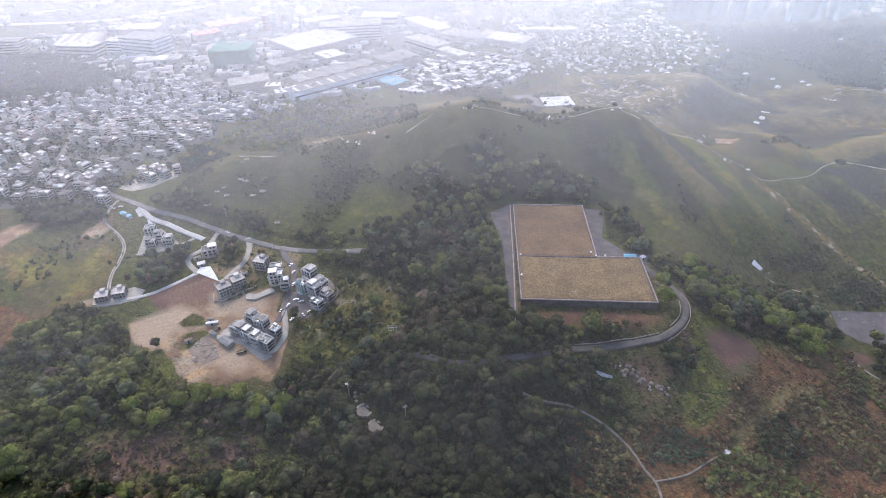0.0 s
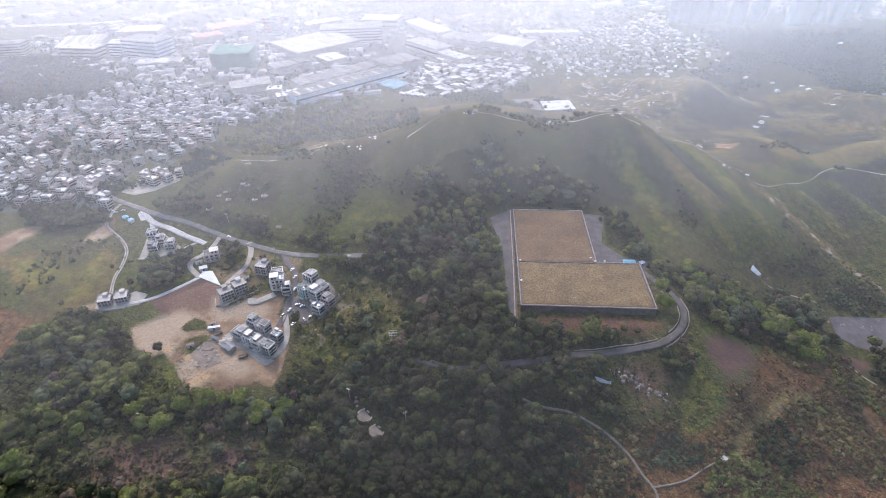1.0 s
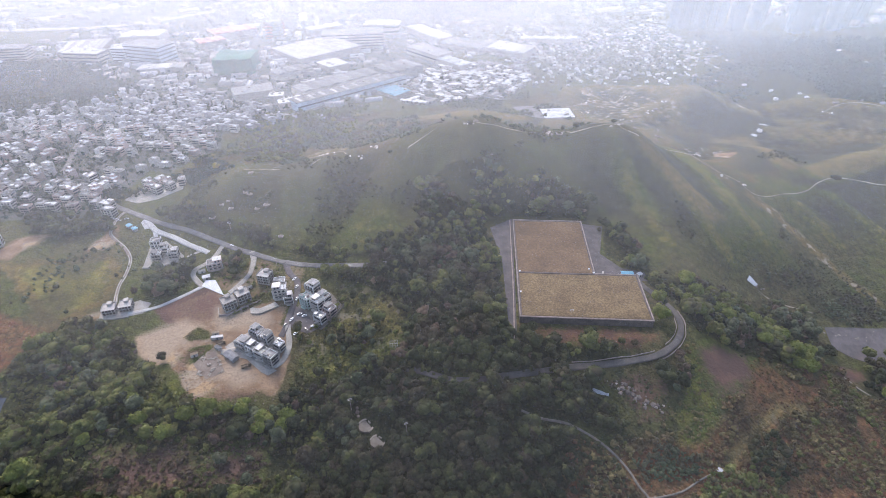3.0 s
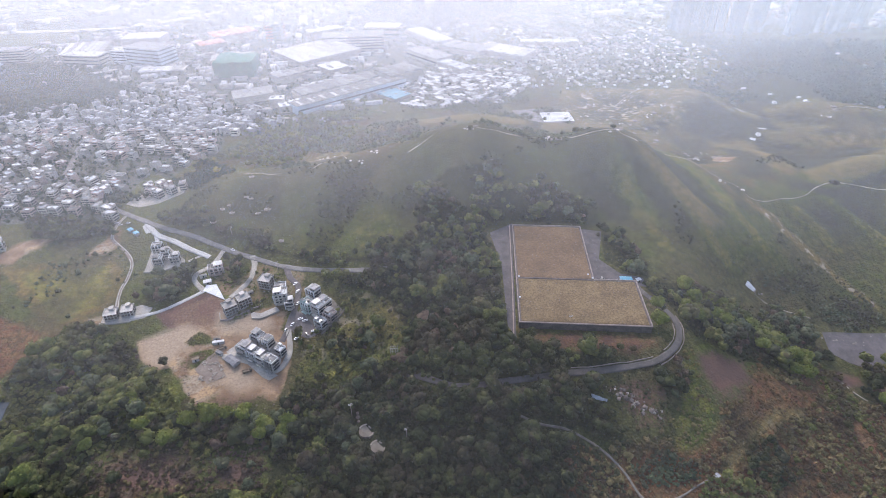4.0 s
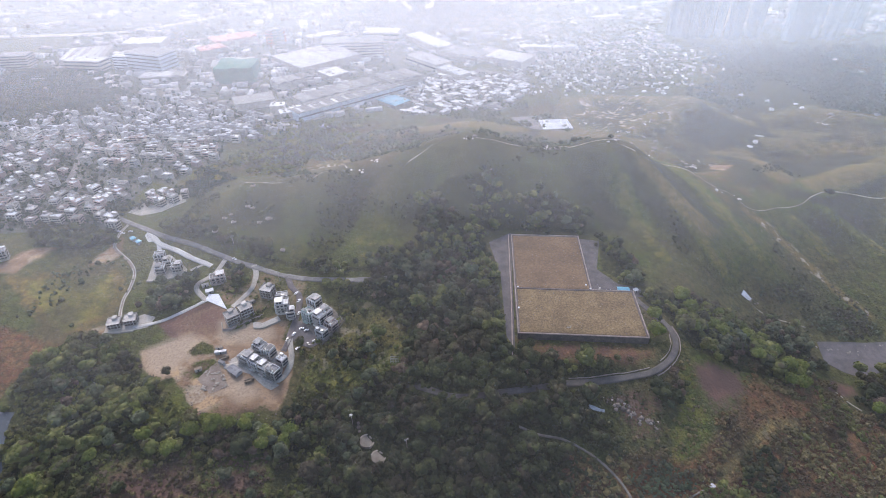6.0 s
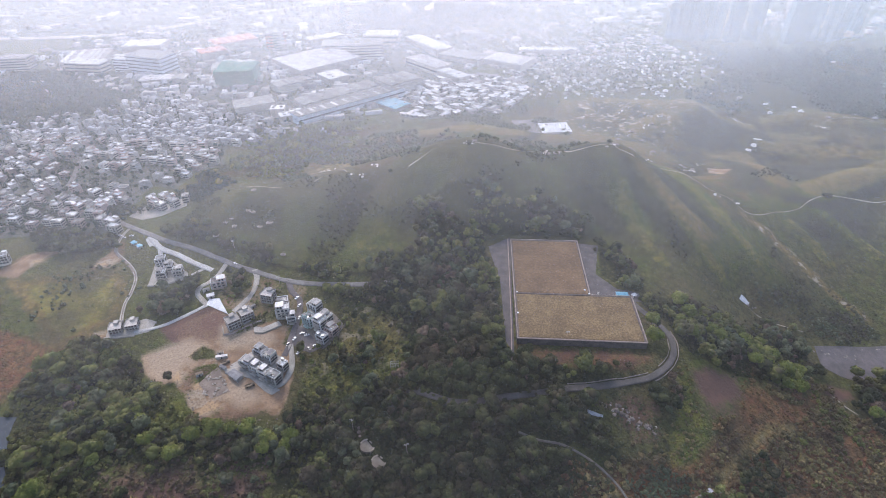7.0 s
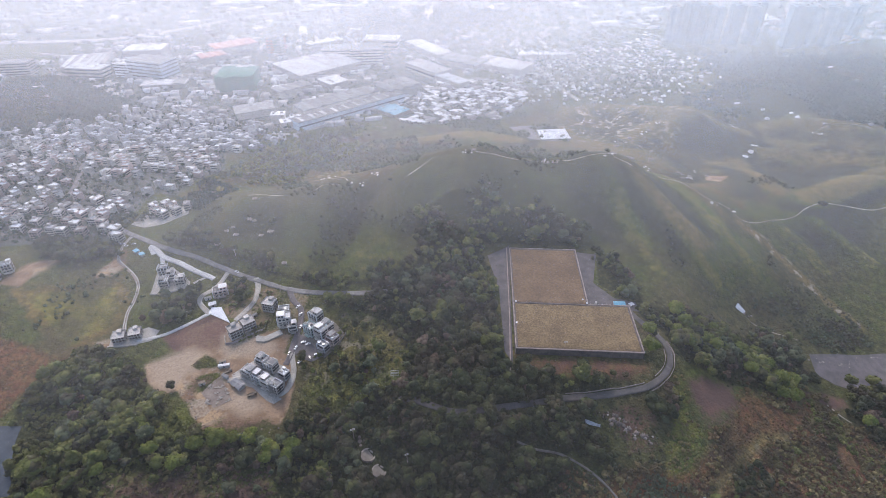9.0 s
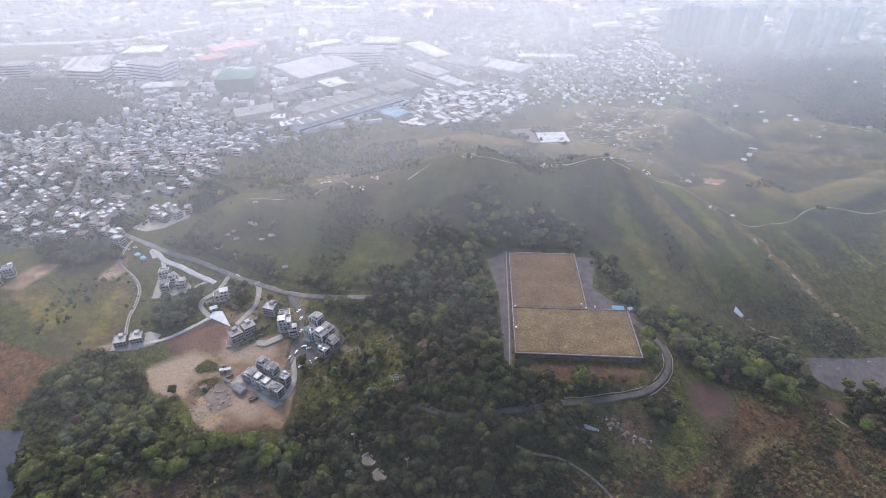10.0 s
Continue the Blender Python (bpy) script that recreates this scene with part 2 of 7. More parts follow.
ASPHALT = plain("worn_asphalt", (0.195, 0.182, 0.17), (0.13, 0.122, 0.115), 0.16, 0.9, 0.9)
OLD_ASPHALT = plain("stained_old_asphalt", (0.125, 0.110, 0.098), (0.072, 0.064, 0.058), 0.10, 0.9, 0.9)
DARK_ASPHALT = plain("dark_asphalt", (0.135, 0.115, 0.11), (0.085, 0.076, 0.075), 0.12, 0.9, 0.85)
CONCRETE = plain("pale_concrete", (0.37, 0.345, 0.30), (0.25, 0.23, 0.20), 0.12, 1.0, 0.9)
WHITE_CONCRETE = plain("fresh_concrete", (0.46, 0.45, 0.43), (0.34, 0.33, 0.31), 0.12, 1.0, 0.9)
FRESH_SLAB = plain("fresh_white_slab", (0.66, 0.67, 0.69), (0.54, 0.55, 0.57), 0.12, 1.0, 0.8)
SITE_SLAB = plain("dusty_site_slab", (0.23, 0.185, 0.15), (0.165, 0.13, 0.105), 0.2, 1.0, 0.9)
OLD_CONCRETE = plain("stained_concrete", (0.135, 0.105, 0.092), (0.075, 0.062, 0.056), 0.25, 1.2, 0.9, bump=0.05)
GRAVEL = plain("gravel_strip", (0.122, 0.108, 0.106), (0.078, 0.070, 0.069), 0.15, 2.5, 0.95)
COPING = plain("coping_concrete", (0.34, 0.27, 0.24), (0.22, 0.175, 0.155), 0.3, 2.0, 0.85)
TURF = plain("dry_turf", (0.195, 0.139, 0.074), (0.128, 0.091, 0.052), 0.09, 0.7, 0.95, spec=0.05, speck=0.8)
TURF_OLD = plain("worn_turf", (0.168, 0.112, 0.066), (0.118, 0.080, 0.050), 0.05, 0.6, 0.95, spec=0.05, speck=0.5)
WALL_PALE = plain("pale_tiled_wall", (0.53, 0.49, 0.44), (0.38, 0.345, 0.31), 0.2, 3.0, 0.6, 0.7)
WALL_BLUE = plain("pale_blue_cladding", (0.70, 0.79, 0.88), (0.58, 0.66, 0.75), 0.1, 2.0, 0.6)
WALL_GREY = plain("grey_render", (0.46, 0.43, 0.395), (0.33, 0.305, 0.28), 0.25, 3.0, 0.85, 0.5)
WALL_MINT = plain("pale_green_tiled_wall", (0.40, 0.50, 0.46), (0.30, 0.38, 0.35), 0.25, 3.0, 0.6, 0.4)
WALL_PINK = plain("pinkish_tiled_wall", (0.52, 0.40, 0.36), (0.38, 0.29, 0.26), 0.25, 3.0, 0.6, 0.5)
ROOF_PALE = plain("pale_roof_deck", (0.55, 0.54, 0.53), (0.29, 0.28, 0.275), 0.3, 2.0, 0.7, 0.75)
ROOF_GREY = plain("weathered_roof_deck", (0.26, 0.255, 0.25), (0.16, 0.155, 0.15), 0.3, 2.0, 0.85, 0.6)
TOWN_ROOF = plain("bright_town_roofs", (0.70, 0.70, 0.70), (0.46, 0.46, 0.47), 0.2, 2.0, 0.5, 0.6, isle=True)
ROOF_RIBBED = plain("pale_ribbed_roof", (0.43, 0.43, 0.44), (0.32, 0.32, 0.33), 0.05, 0.3, 0.6)
WALL_MIXED = plain("mixed_walls", (0.36, 0.34, 0.325), (0.24, 0.225, 0.215), 0.2, 3.0, 0.7, 0.7, isle=True)
ROOF_MIXED = plain("mixed_roofs", (0.50, 0.50, 0.51), (0.34, 0.34, 0.35), 0.2, 2.0, 0.6, 0.8, isle=True)
SHEET_WHITE = plain("white_sheet_roof", (0.64, 0.65, 0.66), (0.44, 0.45, 0.47), 0.15, 2.0, 0.45, 0.4)
OLD_SHEET = plain("weathered_dark_sheet", (0.20, 0.20, 0.21), (0.12, 0.12, 0.125), 0.4, 2.0, 0.7)
SHEET_BLUE = plain("blue_sheet_roof", (0.13, 0.34, 0.45), (0.10, 0.26, 0.36), 0.15, 2.0, 0.45)
SHEET_RED = plain("red_sheet_roof", (0.50, 0.17, 0.13), (0.40, 0.13, 0.10), 0.15, 2.0, 0.5)
NET_GREEN = plain("green_scaffold_net", (0.07, 0.22, 0.16), (0.05, 0.16, 0.12), 0.1, 1.0, 0.8)
GLASS_DARK = plain("dark_window_glass", (0.035, 0.04, 0.05), (0.025, 0.03, 0.035), 0.3, 1.0, 0.12, 0.3, spec=0.6)
METAL = plain("galvanised_steel", (0.38, 0.39, 0.40), (0.28, 0.29, 0.30), 0.5, 4.0, 0.4, metal=0.7)
CAR_WHITE = plain("white_car_paint", (0.72, 0.72, 0.73), (0.68, 0.68, 0.69), 0.3, 2.0, 0.3, 0.3)
RUBBER = plain("tyre_rubber", (0.03, 0.03, 0.03), (0.02, 0.02, 0.02), 2.0, 6.0, 0.8)
TIMBER = plain("weathered_timber", (0.22, 0.17, 0.12), (0.14, 0.11, 0.08), 0.6, 5.0, 0.85, 0.5)
# tower colours hold the blue cast of distant haze
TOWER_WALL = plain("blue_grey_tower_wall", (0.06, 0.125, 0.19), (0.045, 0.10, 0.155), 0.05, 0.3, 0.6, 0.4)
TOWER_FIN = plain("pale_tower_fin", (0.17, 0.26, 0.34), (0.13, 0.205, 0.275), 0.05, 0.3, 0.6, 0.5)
TRODDEN = plain("trodden_earth", (0.40, 0.34, 0.25), (0.11, 0.10, 0.06), 0.05, 0.8)
STONE_PALE = plain("pale_weathered_stone", (0.36, 0.315, 0.265), (0.20, 0.17, 0.14), 0.5, 2.5, 0.9, 0.5)
TARP = plain("pale_tarpaulin", (0.46, 0.47, 0.47), (0.30, 0.31, 0.31), 0.4, 2.0, 0.5)
CAR_DARK = plain("dark_car_paint", (0.05, 0.05, 0.06), (0.04, 0.04, 0.05), 0.3, 2.0, 0.25)
ROCK = plain("broken_pale_rock", (0.19, 0.155, 0.13), (0.10, 0.08, 0.07), 0.5, 2.5, 0.9, 0.5, bump=0.1)
WATER = plain("grey_pond_water", (0.05, 0.062, 0.074), (0.042, 0.052, 0.062), 0.03, 0.3, 0.2, spec=0.15)

# ---- shape of the land ----
BASE, EAST = -9.9, -35.6
HILLS = [
    (-21, 529, 83, 55, 0, 62.6),
    (124, 535, 69, 52, 0, 35.7),
    (-152, 500, 76, 50, -10, 26.3),
    (-255, 476, 76, 47, 0, 29.5),
    (55, 476, 124, 55, 0, 14.4),
    (193, 504, 69, 62, 0, 26.6),
    (304, 531, 83, 69, 20, 17.7),
    (386, 569, 83, 55, 0, 15.3),
    (313, 842, 83, 69, 0, 10.0),
    (83, 345, 103, 83, 0, 36.4),
    (14, 262, 83, 55, 0, -1.5),
    (152, 269, 69, 55, 0, 12.9),
    (262, 386, 69, 69, 0, 1.3),
    (345, 373, 83, 83, 0, -17.2),
    (-83, 207, 69, 69, 0, -19.1),
    (-28, 607, 152, 83, 0, 13.3),
    (-179, 345, 83, 69, 0, 6.0),
    (276, 276, 83, 83, 0, -3.2),
    (83, 193, 69, 55, 0, -3.8),
    (317, 649, 83, 69, 0, 12.7),
    (442, 814, 124, 97, 0, -14.2),
    (552, 662, 124, 97, 0, 16.2),
    (-124, 262, 69, 55, 0, -3.5),
    (124, 662, 97, 83, 0, 21.9),
    (-276, 276, 124, 97, 0, -6.9),
    (-110, 580, 110, 69, 0, 9.6),
    (0, 0, 414, 97, 0, -17.5),
    (-469, 469, 138, 124, 0, 8.1),
    (-76, 414, 62, 41, 0, 13.3),
    (255, 414, 55, 48, 0, 40.6),
    (-28, 241, 55, 39, 0, 24.4),
    (414, 193, 166, 110, 0, -15.1),
    (552, 883, 124, 110, 0, 12.5),
    (221, 814, 83, 83, 0, 9.8),
    (0, 428, 55, 41, 0, -2.0),
    (-414, 83, 207, 110, 0, -9.5),
    (134, 541, 41, 34, 0, 17.9),
    (228, 559, 55, 48, 0, 15.5),
    (312, 845, 50, 44, 0, 21.8),
    (469, 643, 83, 30, 15, 14.1),
    (400, 731, 69, 55, 0, -3.2),
    (250, 403, 41, 39, 0, -39.9),
    (-150, 1480, 210, 110, 0, 34.0),
]


def smooth(a, b, v):
    t = np.clip((v - a) / (b - a), 0, 1)
    return t * t * (3 - 2 * t)


def lattice(ix, iy, seed):
    v = np.sin(ix * 127.1 + iy * 311.7 + seed * 74.7) * 43758.5453
    return v - np.floor(v)


def ripple(x, y, size, seed=0):
    """Smooth value noise, 0 to 1, with lumps of that size."""
    x, y = np.asarray(x, float) / size, np.asarray(y, float) / size
    ix, iy = np.floor(x), np.floor(y)
    fx, fy = x - ix, y - iy
    fx, fy = fx * fx * (3 - 2 * fx), fy * fy * (3 - 2 * fy)
    low = lattice(ix, iy, seed) * (1 - fx) + lattice(ix + 1, iy, seed) * fx
    high = lattice(ix, iy + 1, seed) * (1 - fx) + lattice(ix + 1, iy + 1, seed) * fx
    return low * (1 - fy) + high * fy


def gully(x, y):
    """0 in the gullies that run down the hillsides, 1 on the spurs between them."""
    x, y = np.asarray(x, float), np.asarray(y, float)
    east = ripple(x + 1.15 * (y - 540) + 9 * ripple(x, y, 40, 9), y * 0.1, 46, 3)
    west = ripple(x - 0.3 * (y - 540) + 9 * ripple(x, y, 40, 9), y * 0.1, 36, 8)
    k = smooth(20, 100, x)
    return east * k + west * (1 - k)


SPURS = [[(122, 522), (138, 488), (152, 452), (166, 420), (178, 394)], [(146, 524), (176, 492), (204, 456), (224, 424), (238, 402)], [(206, 528), (232, 500), (258, 466), (280, 432)],
         [(318, 533), (334, 520), (343, 508), (355, 497), (363, 474), (372, 455)], [(370, 556), (398, 524), (424, 498), (452, 470)]]


FAR_RIDGES = [[(214, 775), (250, 805), (310, 846), (370, 880), (421, 861)], [(334, 735), (372, 745), (352, 660), (345, 590)], [(382, 584), (432, 617), (482, 647), (560, 695)], [(430, 785), (502, 767), (550, 754), (640, 750)],
              [(120, 880), (189, 930), (242, 935), (270, 864)], [(-150, 690), (-100, 714), (-53, 745), (-10, 750), (40, 725)], [(470, 900), (560, 880), (660, 860)]]


def far_crest(x, y):
    """1 along the crests of the low hills behind, falling off on both sides."""
    x, y = np.asarray(x, float), np.asarray(y, float)
    out = np.zeros(np.broadcast(x, y).shape)
    for line in FAR_RIDGES:
        for (ax, ay), (bx, by) in zip(line, line[1:]):
            ex, ey = bx - ax, by - ay
            t = np.clip(((x - ax) * ex + (y - ay) * ey) / (ex * ex + ey * ey), 0, 1)
            out = np.maximum(out, np.exp(-((x - ax - t * ex) ** 2 + (y - ay - t * ey) ** 2) / 900.0))
    return out


def spur_crest(x, y):
    """1 along the crests of the long spurs that run down to the east, falling to 0 on both sides."""
    x, y = np.asarray(x, float), np.asarray(y, float)
    out = np.zeros(np.broadcast(x, y).shape)
    for line in SPURS:
        n = len(line) - 1
        for k, ((ax, ay), (bx, by)) in enumerate(zip(line, line[1:])):
            ex, ey = bx - ax, by - ay
            t = np.clip(((x - ax) * ex + (y - ay) * ey) / (ex * ex + ey * ey), 0, 1)
            fade = np.sin(np.pi * np.clip((k + t) / n * 0.9 + 0.08, 0, 1)) ** 0.6
            out = np.maximum(out, fade * np.exp(-((x - ax - t * ex) ** 2 + (y - ay - t * ey) ** 2) / 130.0))
    return out


def ground(x, y):
    """Height of the land."""
    x, y = np.asarray(x, float), np.asarray(y, float)
    z = BASE + EAST / (1 + np.exp(-(x - 179) / 97))
    for cx, cy, rx, ry, turn, amp in HILLS:
        c, s = math.cos(radians(turn)), math.sin(radians(turn))
        u, v = ((x - cx) * c + (y - cy) * s) / rx, (-(x - cx) * s + (y - cy) * c) / ry
        z = z + amp * np.exp(-0.65 * (u * u + v * v))
    # gullies and lumps on the open hillsides
    steep = smooth(0, 26, z) * smooth(410, 450, y)
    z = z + steep * (14.0 * (gully(x, y) - 0.5) + 1.4 * (ripple(x, y, 12, 5) - 0.5))
    z = z + 4.5 * spur_crest(x, y) + 9.0 * far_crest(x, y)
    far = smooth(550, 620, y) * smooth(960, 850, y) * smooth(-330, -210, x) * smooth(820, 620, x)
    z = z + far * (15.0 * smooth(80, 270, x) + 5.0) * (np.abs(2 * ripple(x + 0.4 * y, y, 100, 12) - 1) ** 0.8 - 0.45)
    for cx, cy, rx, ry, amp in ((335, 880, 70, 80, 15), (335, 640, 45, 60, 11), (470, 690, 100, 45, 13), (560, 820, 120, 55, 16)):
        z = z + amp * np.exp(-((x - cx) / rx) ** 2 - ((y - cy) / ry) ** 2)
    # levelled platform of the reservoir
    dx = np.maximum(np.maximum(8 - x, x - 124), 0)
    dy = np.maximum(np.maximum(286 - y, y - 440), 0)
    k = 1 - smooth(0, 22, np.hypot(dx, dy))
    return z * (1 - k) + 11.0 * k


def level(x, y):
    return float(ground(x, y))


def inside(poly, x, y, soft=4.0):
    """1 inside the outline, 0 outside, with a soft border of that many metres."""
    p = np.array(poly, float)
    x, y = np.asarray(x, float), np.asarray(y, float)
    near, inn = np.full(x.shape, 1e9), np.zeros(x.shape, bool)
    for (ax, ay), (bx, by) in zip(p, np.roll(p, -1, 0)):
        ex, ey = bx - ax, by - ay
        t = np.clip(((x - ax) * ex + (y - ay) * ey) / (ex * ex + ey * ey), 0, 1)
        near = np.minimum(near, np.hypot(x - ax - t * ex, y - ay - t * ey))
        if ay != by:
            inn ^= ((ay > y) != (by > y)) & (x < ex * (y - ay) / (by - ay) + ax)
    return np.clip(0.5 + np.where(inn, near, -near) / soft, 0, 1)


# outlines on the plan
WOOD_SOUTH = [(-355, 225), (-352, 259), (-341, 291), (-291, 291), (-266, 261), (-215, 235), (-189, 221), (-139, 232), (-138, 270), (-113, 287), (-65, 276),
              (-34, 239), (44, 248), (76, 253), (77, 233), (60, 220), (57, 198), (50, 178), (46, 124), (-359, 124)]
WOOD_MID = [(-145, 362), (-109, 364), (-62, 397), (0, 443), (-1, 420), (10, 372), (14, 300), (17, 286), (36, 281), (58, 275), (84, 272), (104, 272), (109, 268), (44, 251), (-34, 241), (-65, 276), (-55, 323), (-97, 345)]
WOOD_BACK = [(0, 447), (11, 466), (55, 472), (101, 466), (99, 444), (29, 443)]
WOOD_NOOK = [(110, 429), (131, 413), (144, 363), (126, 367), (105, 384)]
WOOD_EAST = [(131, 349), (155, 366), (172, 371), (205, 361), (230, 362), (257, 382), (286, 378), (290, 352), (284, 331), (262, 315), (227, 304), (200, 296), (179, 299), (163, 303), (157, 318), (146, 336)]
WOOD_CORNER = [(325, 336), (365, 340), (362, 280), (324, 270), (316, 288), (314, 308)]
WOOD_BELT = [(-477, 432), (-389, 432), (-370, 415), (-393, 410), (-417, 399), (-457, 404)]
WOOD_CLUMP = [(-264, 354), (-268, 333), (-279, 327), (-298, 329), (-311, 343), (-298, 360), (-281, 372), (-268, 378)]
WOOD_FLAT = [(-956, 965), (-869, 1006), (-709, 941), (-617, 851), (-638, 796), (-708, 730), (-814, 716)]
WOOD_RIDGE = [(-371, 1328), (-275, 1597), (46, 1678), (41, 1460), (-148, 1310)]
WOOD_PLAIN = [(500, 1362), (1104, 1359), (1010, 900), (880, 830), (770, 905), (650, 850), (560, 935), (470, 900), (370, 985), (455, 1104)]
EARTH = [(-255, 299), (-269, 288), (-280, 284), (-269, 269), (-255, 257), (-240, 259), (-225, 246), (-207, 230), (-193, 228), (-170, 236), (-149, 240), (-148, 254),
         (-148, 272), (-156, 299), (-181, 309), (-193, 302), (-213, 301), (-218, 328), (-225, 335), (-241, 339), (-259, 328), (-273, 315)]
EARTH_FIELD = [(-386, 384), (-381, 414), (-375, 426), (-362, 399), (-367, 386)]
EARTH_WEST = [(-476, 363), (-465, 399), (-439, 410), (-432, 404), (-443, 385), (-448, 363)]
EARTH_QUARRY = [(292, 309), (299, 311), (303, 299), (298, 296)]
LOT_BANK = [(268, 323), (293, 326), (320, 328), (314, 311), (297, 307), (279, 310), (268, 315)]
BARE_BANK = [(79, 253), (103, 261), (132, 259), (132, 239), (124, 221), (106, 222), (91, 240)]
CLAY_FIELD = [(157, 286), (171, 294), (184, 292), (202, 298), (198, 277), (180, 256), (166, 251), (159, 257), (158, 272)]
CLAY_NEAR = [(-174, 194), (-152, 204), (-140, 200), (-137, 184), (-138, 168), (-156, 161), (-175, 166), (-179, 181)]
RED_SCRUB = [(-251, 184), (-199, 200), (-174, 179), (-175, 152), (-240, 149)]
RED_FIELD = [(-442, 305), (-375, 290), (-348, 287), (-355, 262), (-366, 221), (-442, 221)]
BROWN_EAST = [(206, 296), (228, 287), (247, 287), (262, 290), (244, 274), (212, 253), (188, 244), (179, 247), (192, 268)]
SCRUB_EAST = [(128, 222), (166, 250), (204, 296), (262, 313), (284, 322), (300, 296), (359, 276), (331, 152), (46, 140), (50, 178), (58, 200), (62, 218), (84, 212), (96, 220)]
FOOTPATH_MOUND = [(98, 203), (119, 216), (138, 208), (141, 201), (121, 193), (104, 189)]
GRASS_STRIP = [(151, 295), (155, 287), (157, 273), (157, 257), (164, 243), (166, 236), (150, 217), (136, 212), (128, 214), (129, 231), (136, 248), (145, 266), (146, 278)]
GRASS_SLOPE = [(-127, 349), (-75, 337), (-58, 323), (-58, 287), (-94, 287), (-138, 276), (-148, 295), (-124, 313)]
GRASS_FIELD = [(-469, 360), (-360, 395), (-323, 357), (-316, 316), (-338, 294), (-355, 262), (-386, 297)]
VILLAGE = [(-850, 700), (-717, 733), (-695, 769), (-625, 798), (-596, 852), (-526, 856), (-431, 806), (-342, 767), (-288, 714), (-320, 683), (-375, 680), (-352, 615), (-378, 590), (-378, 538), (-412, 548), (-405, 500), (-415, 475), (-389, 443), (-427, 432), (-488, 427), (-593, 414), (-828, 580)]
YARDS = [(-170, 876), (-116, 1006), (-20.7, 1054), (87, 1007), (30, 845), (-130, 799)]
TOWN = [(-15.2, 1328), (200, 1593), (433, 1593), (484, 1311), (373, 1053), (246, 1006), (95, 977), (34, 1065)]
INDUSTRY = [(-966, 966), (-414, 773), (-297, 756), (-152, 883), (-83, 1049), (0, 1325), (-345, 1325), (-966, 1352)]
FAR_TOWN = [(-1794, 1283), (-414, 1325), (83, 1697), (966, 1518), (1932, 2070), (-1794, 2070)]


def any_of(polys, x, y, soft=4.0):
    out = np.zeros(np.shape(x))
    for p in polys:
        out = np.maximum(out, inside(p, x, y, soft))
    return out


WOOD_HILL = [(-70, 460), (-41, 478), (-7, 484), (10, 466), (79, 475), (101, 460), (30, 446), (6, 441), (0, 443), (-62, 398)]
WOOD_ROAD = [(-336, 435), (-310, 443), (-248, 423), (-182, 395), (-113, 385), (-65, 398), (-80, 380), (-155, 379), (-211, 395), (-261, 412)]
EARTH_SCAR = [(301, 675), (317, 648), (300, 632), (292, 657)]
GRASS_ISLE = [(-240, 285), (-233, 297), (-221, 294), (-214, 285), (-233, 282)]
SITE_GREEN = [(-231, 275), (-213, 281), (-209, 277), (-217, 261), (-227, 271)]
SITE_FOOT = [(-200, 236), (-180, 240), (-160, 244), (-156, 238), (-176, 233), (-196, 229)]
BROWN_CUT = [(-222, 333), (-243, 343), (-263, 333), (-281, 314), (-260, 298), (-226, 300), (-212, 309)]
BROWN_RIM = [(-220, 246), (-200, 256), (-162, 250), (-146, 252), (-149, 236), (-193, 226)]
ROAD_THICKET = [(-238, 382), (-223, 383), (-218, 366), (-227, 362), (-240, 371)]
DUST = [[(-278, 284), (-268, 270), (-255, 259), (-243, 261), (-238, 280), (-226, 296), (-245, 303), (-262, 297)], [(-227, 319), (-206, 326), (-196, 321), (-181, 315), (-175, 310), (-177, 303), (-195, 297), (-214, 296)], [(-222, 348), (-209, 352), (-210, 338), (-220, 334)], [(-196, 268), (-176, 262), (-166, 252), (-180, 244), (-198, 252)]]
MEADOW = [(-150, 296), (-128, 300), (-104, 322), (-66, 322), (-56, 300), (-66, 270), (-96, 256), (-126, 248), (-146, 252)]
SLOPE_GREEN = [(-214, 306), (-189, 325), (-180, 332), (-183, 340), (-196, 327), (-212, 313)]
FRONT_BANK = [(27, 293), (124, 295), (136, 296), (138, 288), (125, 279), (111, 272), (81, 270), (44, 272), (26, 280)]
TAN_BACK = [(-232, 520), (-205, 560), (-165, 575), (-110, 560), (-60, 575), (-40, 600), (-90, 640), (-130, 620), (-190, 640), (-215, 600), (-250, 560)]
DRY_BACK = [(-359, 577), (-195, 505), (-113, 494), (-50, 525), (81, 546), (191, 540), (259, 523), (378, 571), (478, 598), (663, 914), (381, 973), (131, 921), (-146, 783), (-316, 751)]
VILLAGE_GREEN = [(-440, 489), (-377, 492), (-359, 555), (-370, 597), (-306, 558), (-314, 482), (-349, 502), (-373, 478), (-399, 468), (-420, 472)]
PLOT = [(-237, 356), (-228, 360), (-222, 340), (-226, 333), (-240, 348)]
EARTH_SIDE = [(-339, 304), (-323, 315), (-311, 300), (-333, 295)]
DARK_HILL = [(352, 935), (387, 934), (417, 880), (425, 832), (386, 781), (324, 757), (288, 763), (291, 809)]
DARK_SLOPE = [(377, 755), (391, 730), (357, 599), (358, 582), (312, 563), (282, 572), (314, 656)]
DARK_EAST = [(341, 528), (427, 585), (473, 593), (430, 509), (361, 496), (349, 514)]
PALE_SPUR = [(390, 596), (450, 636), (525, 680), (487, 617), (428, 591), (388, 579)]
PALE_BACK = [(128, 905), (206, 952), (277, 853), (348, 946), (275, 788), (223, 771), (147, 751), (120, 829)]
BUSH_FAR = [(-316, 751), (-200, 800), (-190, 700), (-220, 600), (-260, 560), (-330, 560), (-351, 683)]
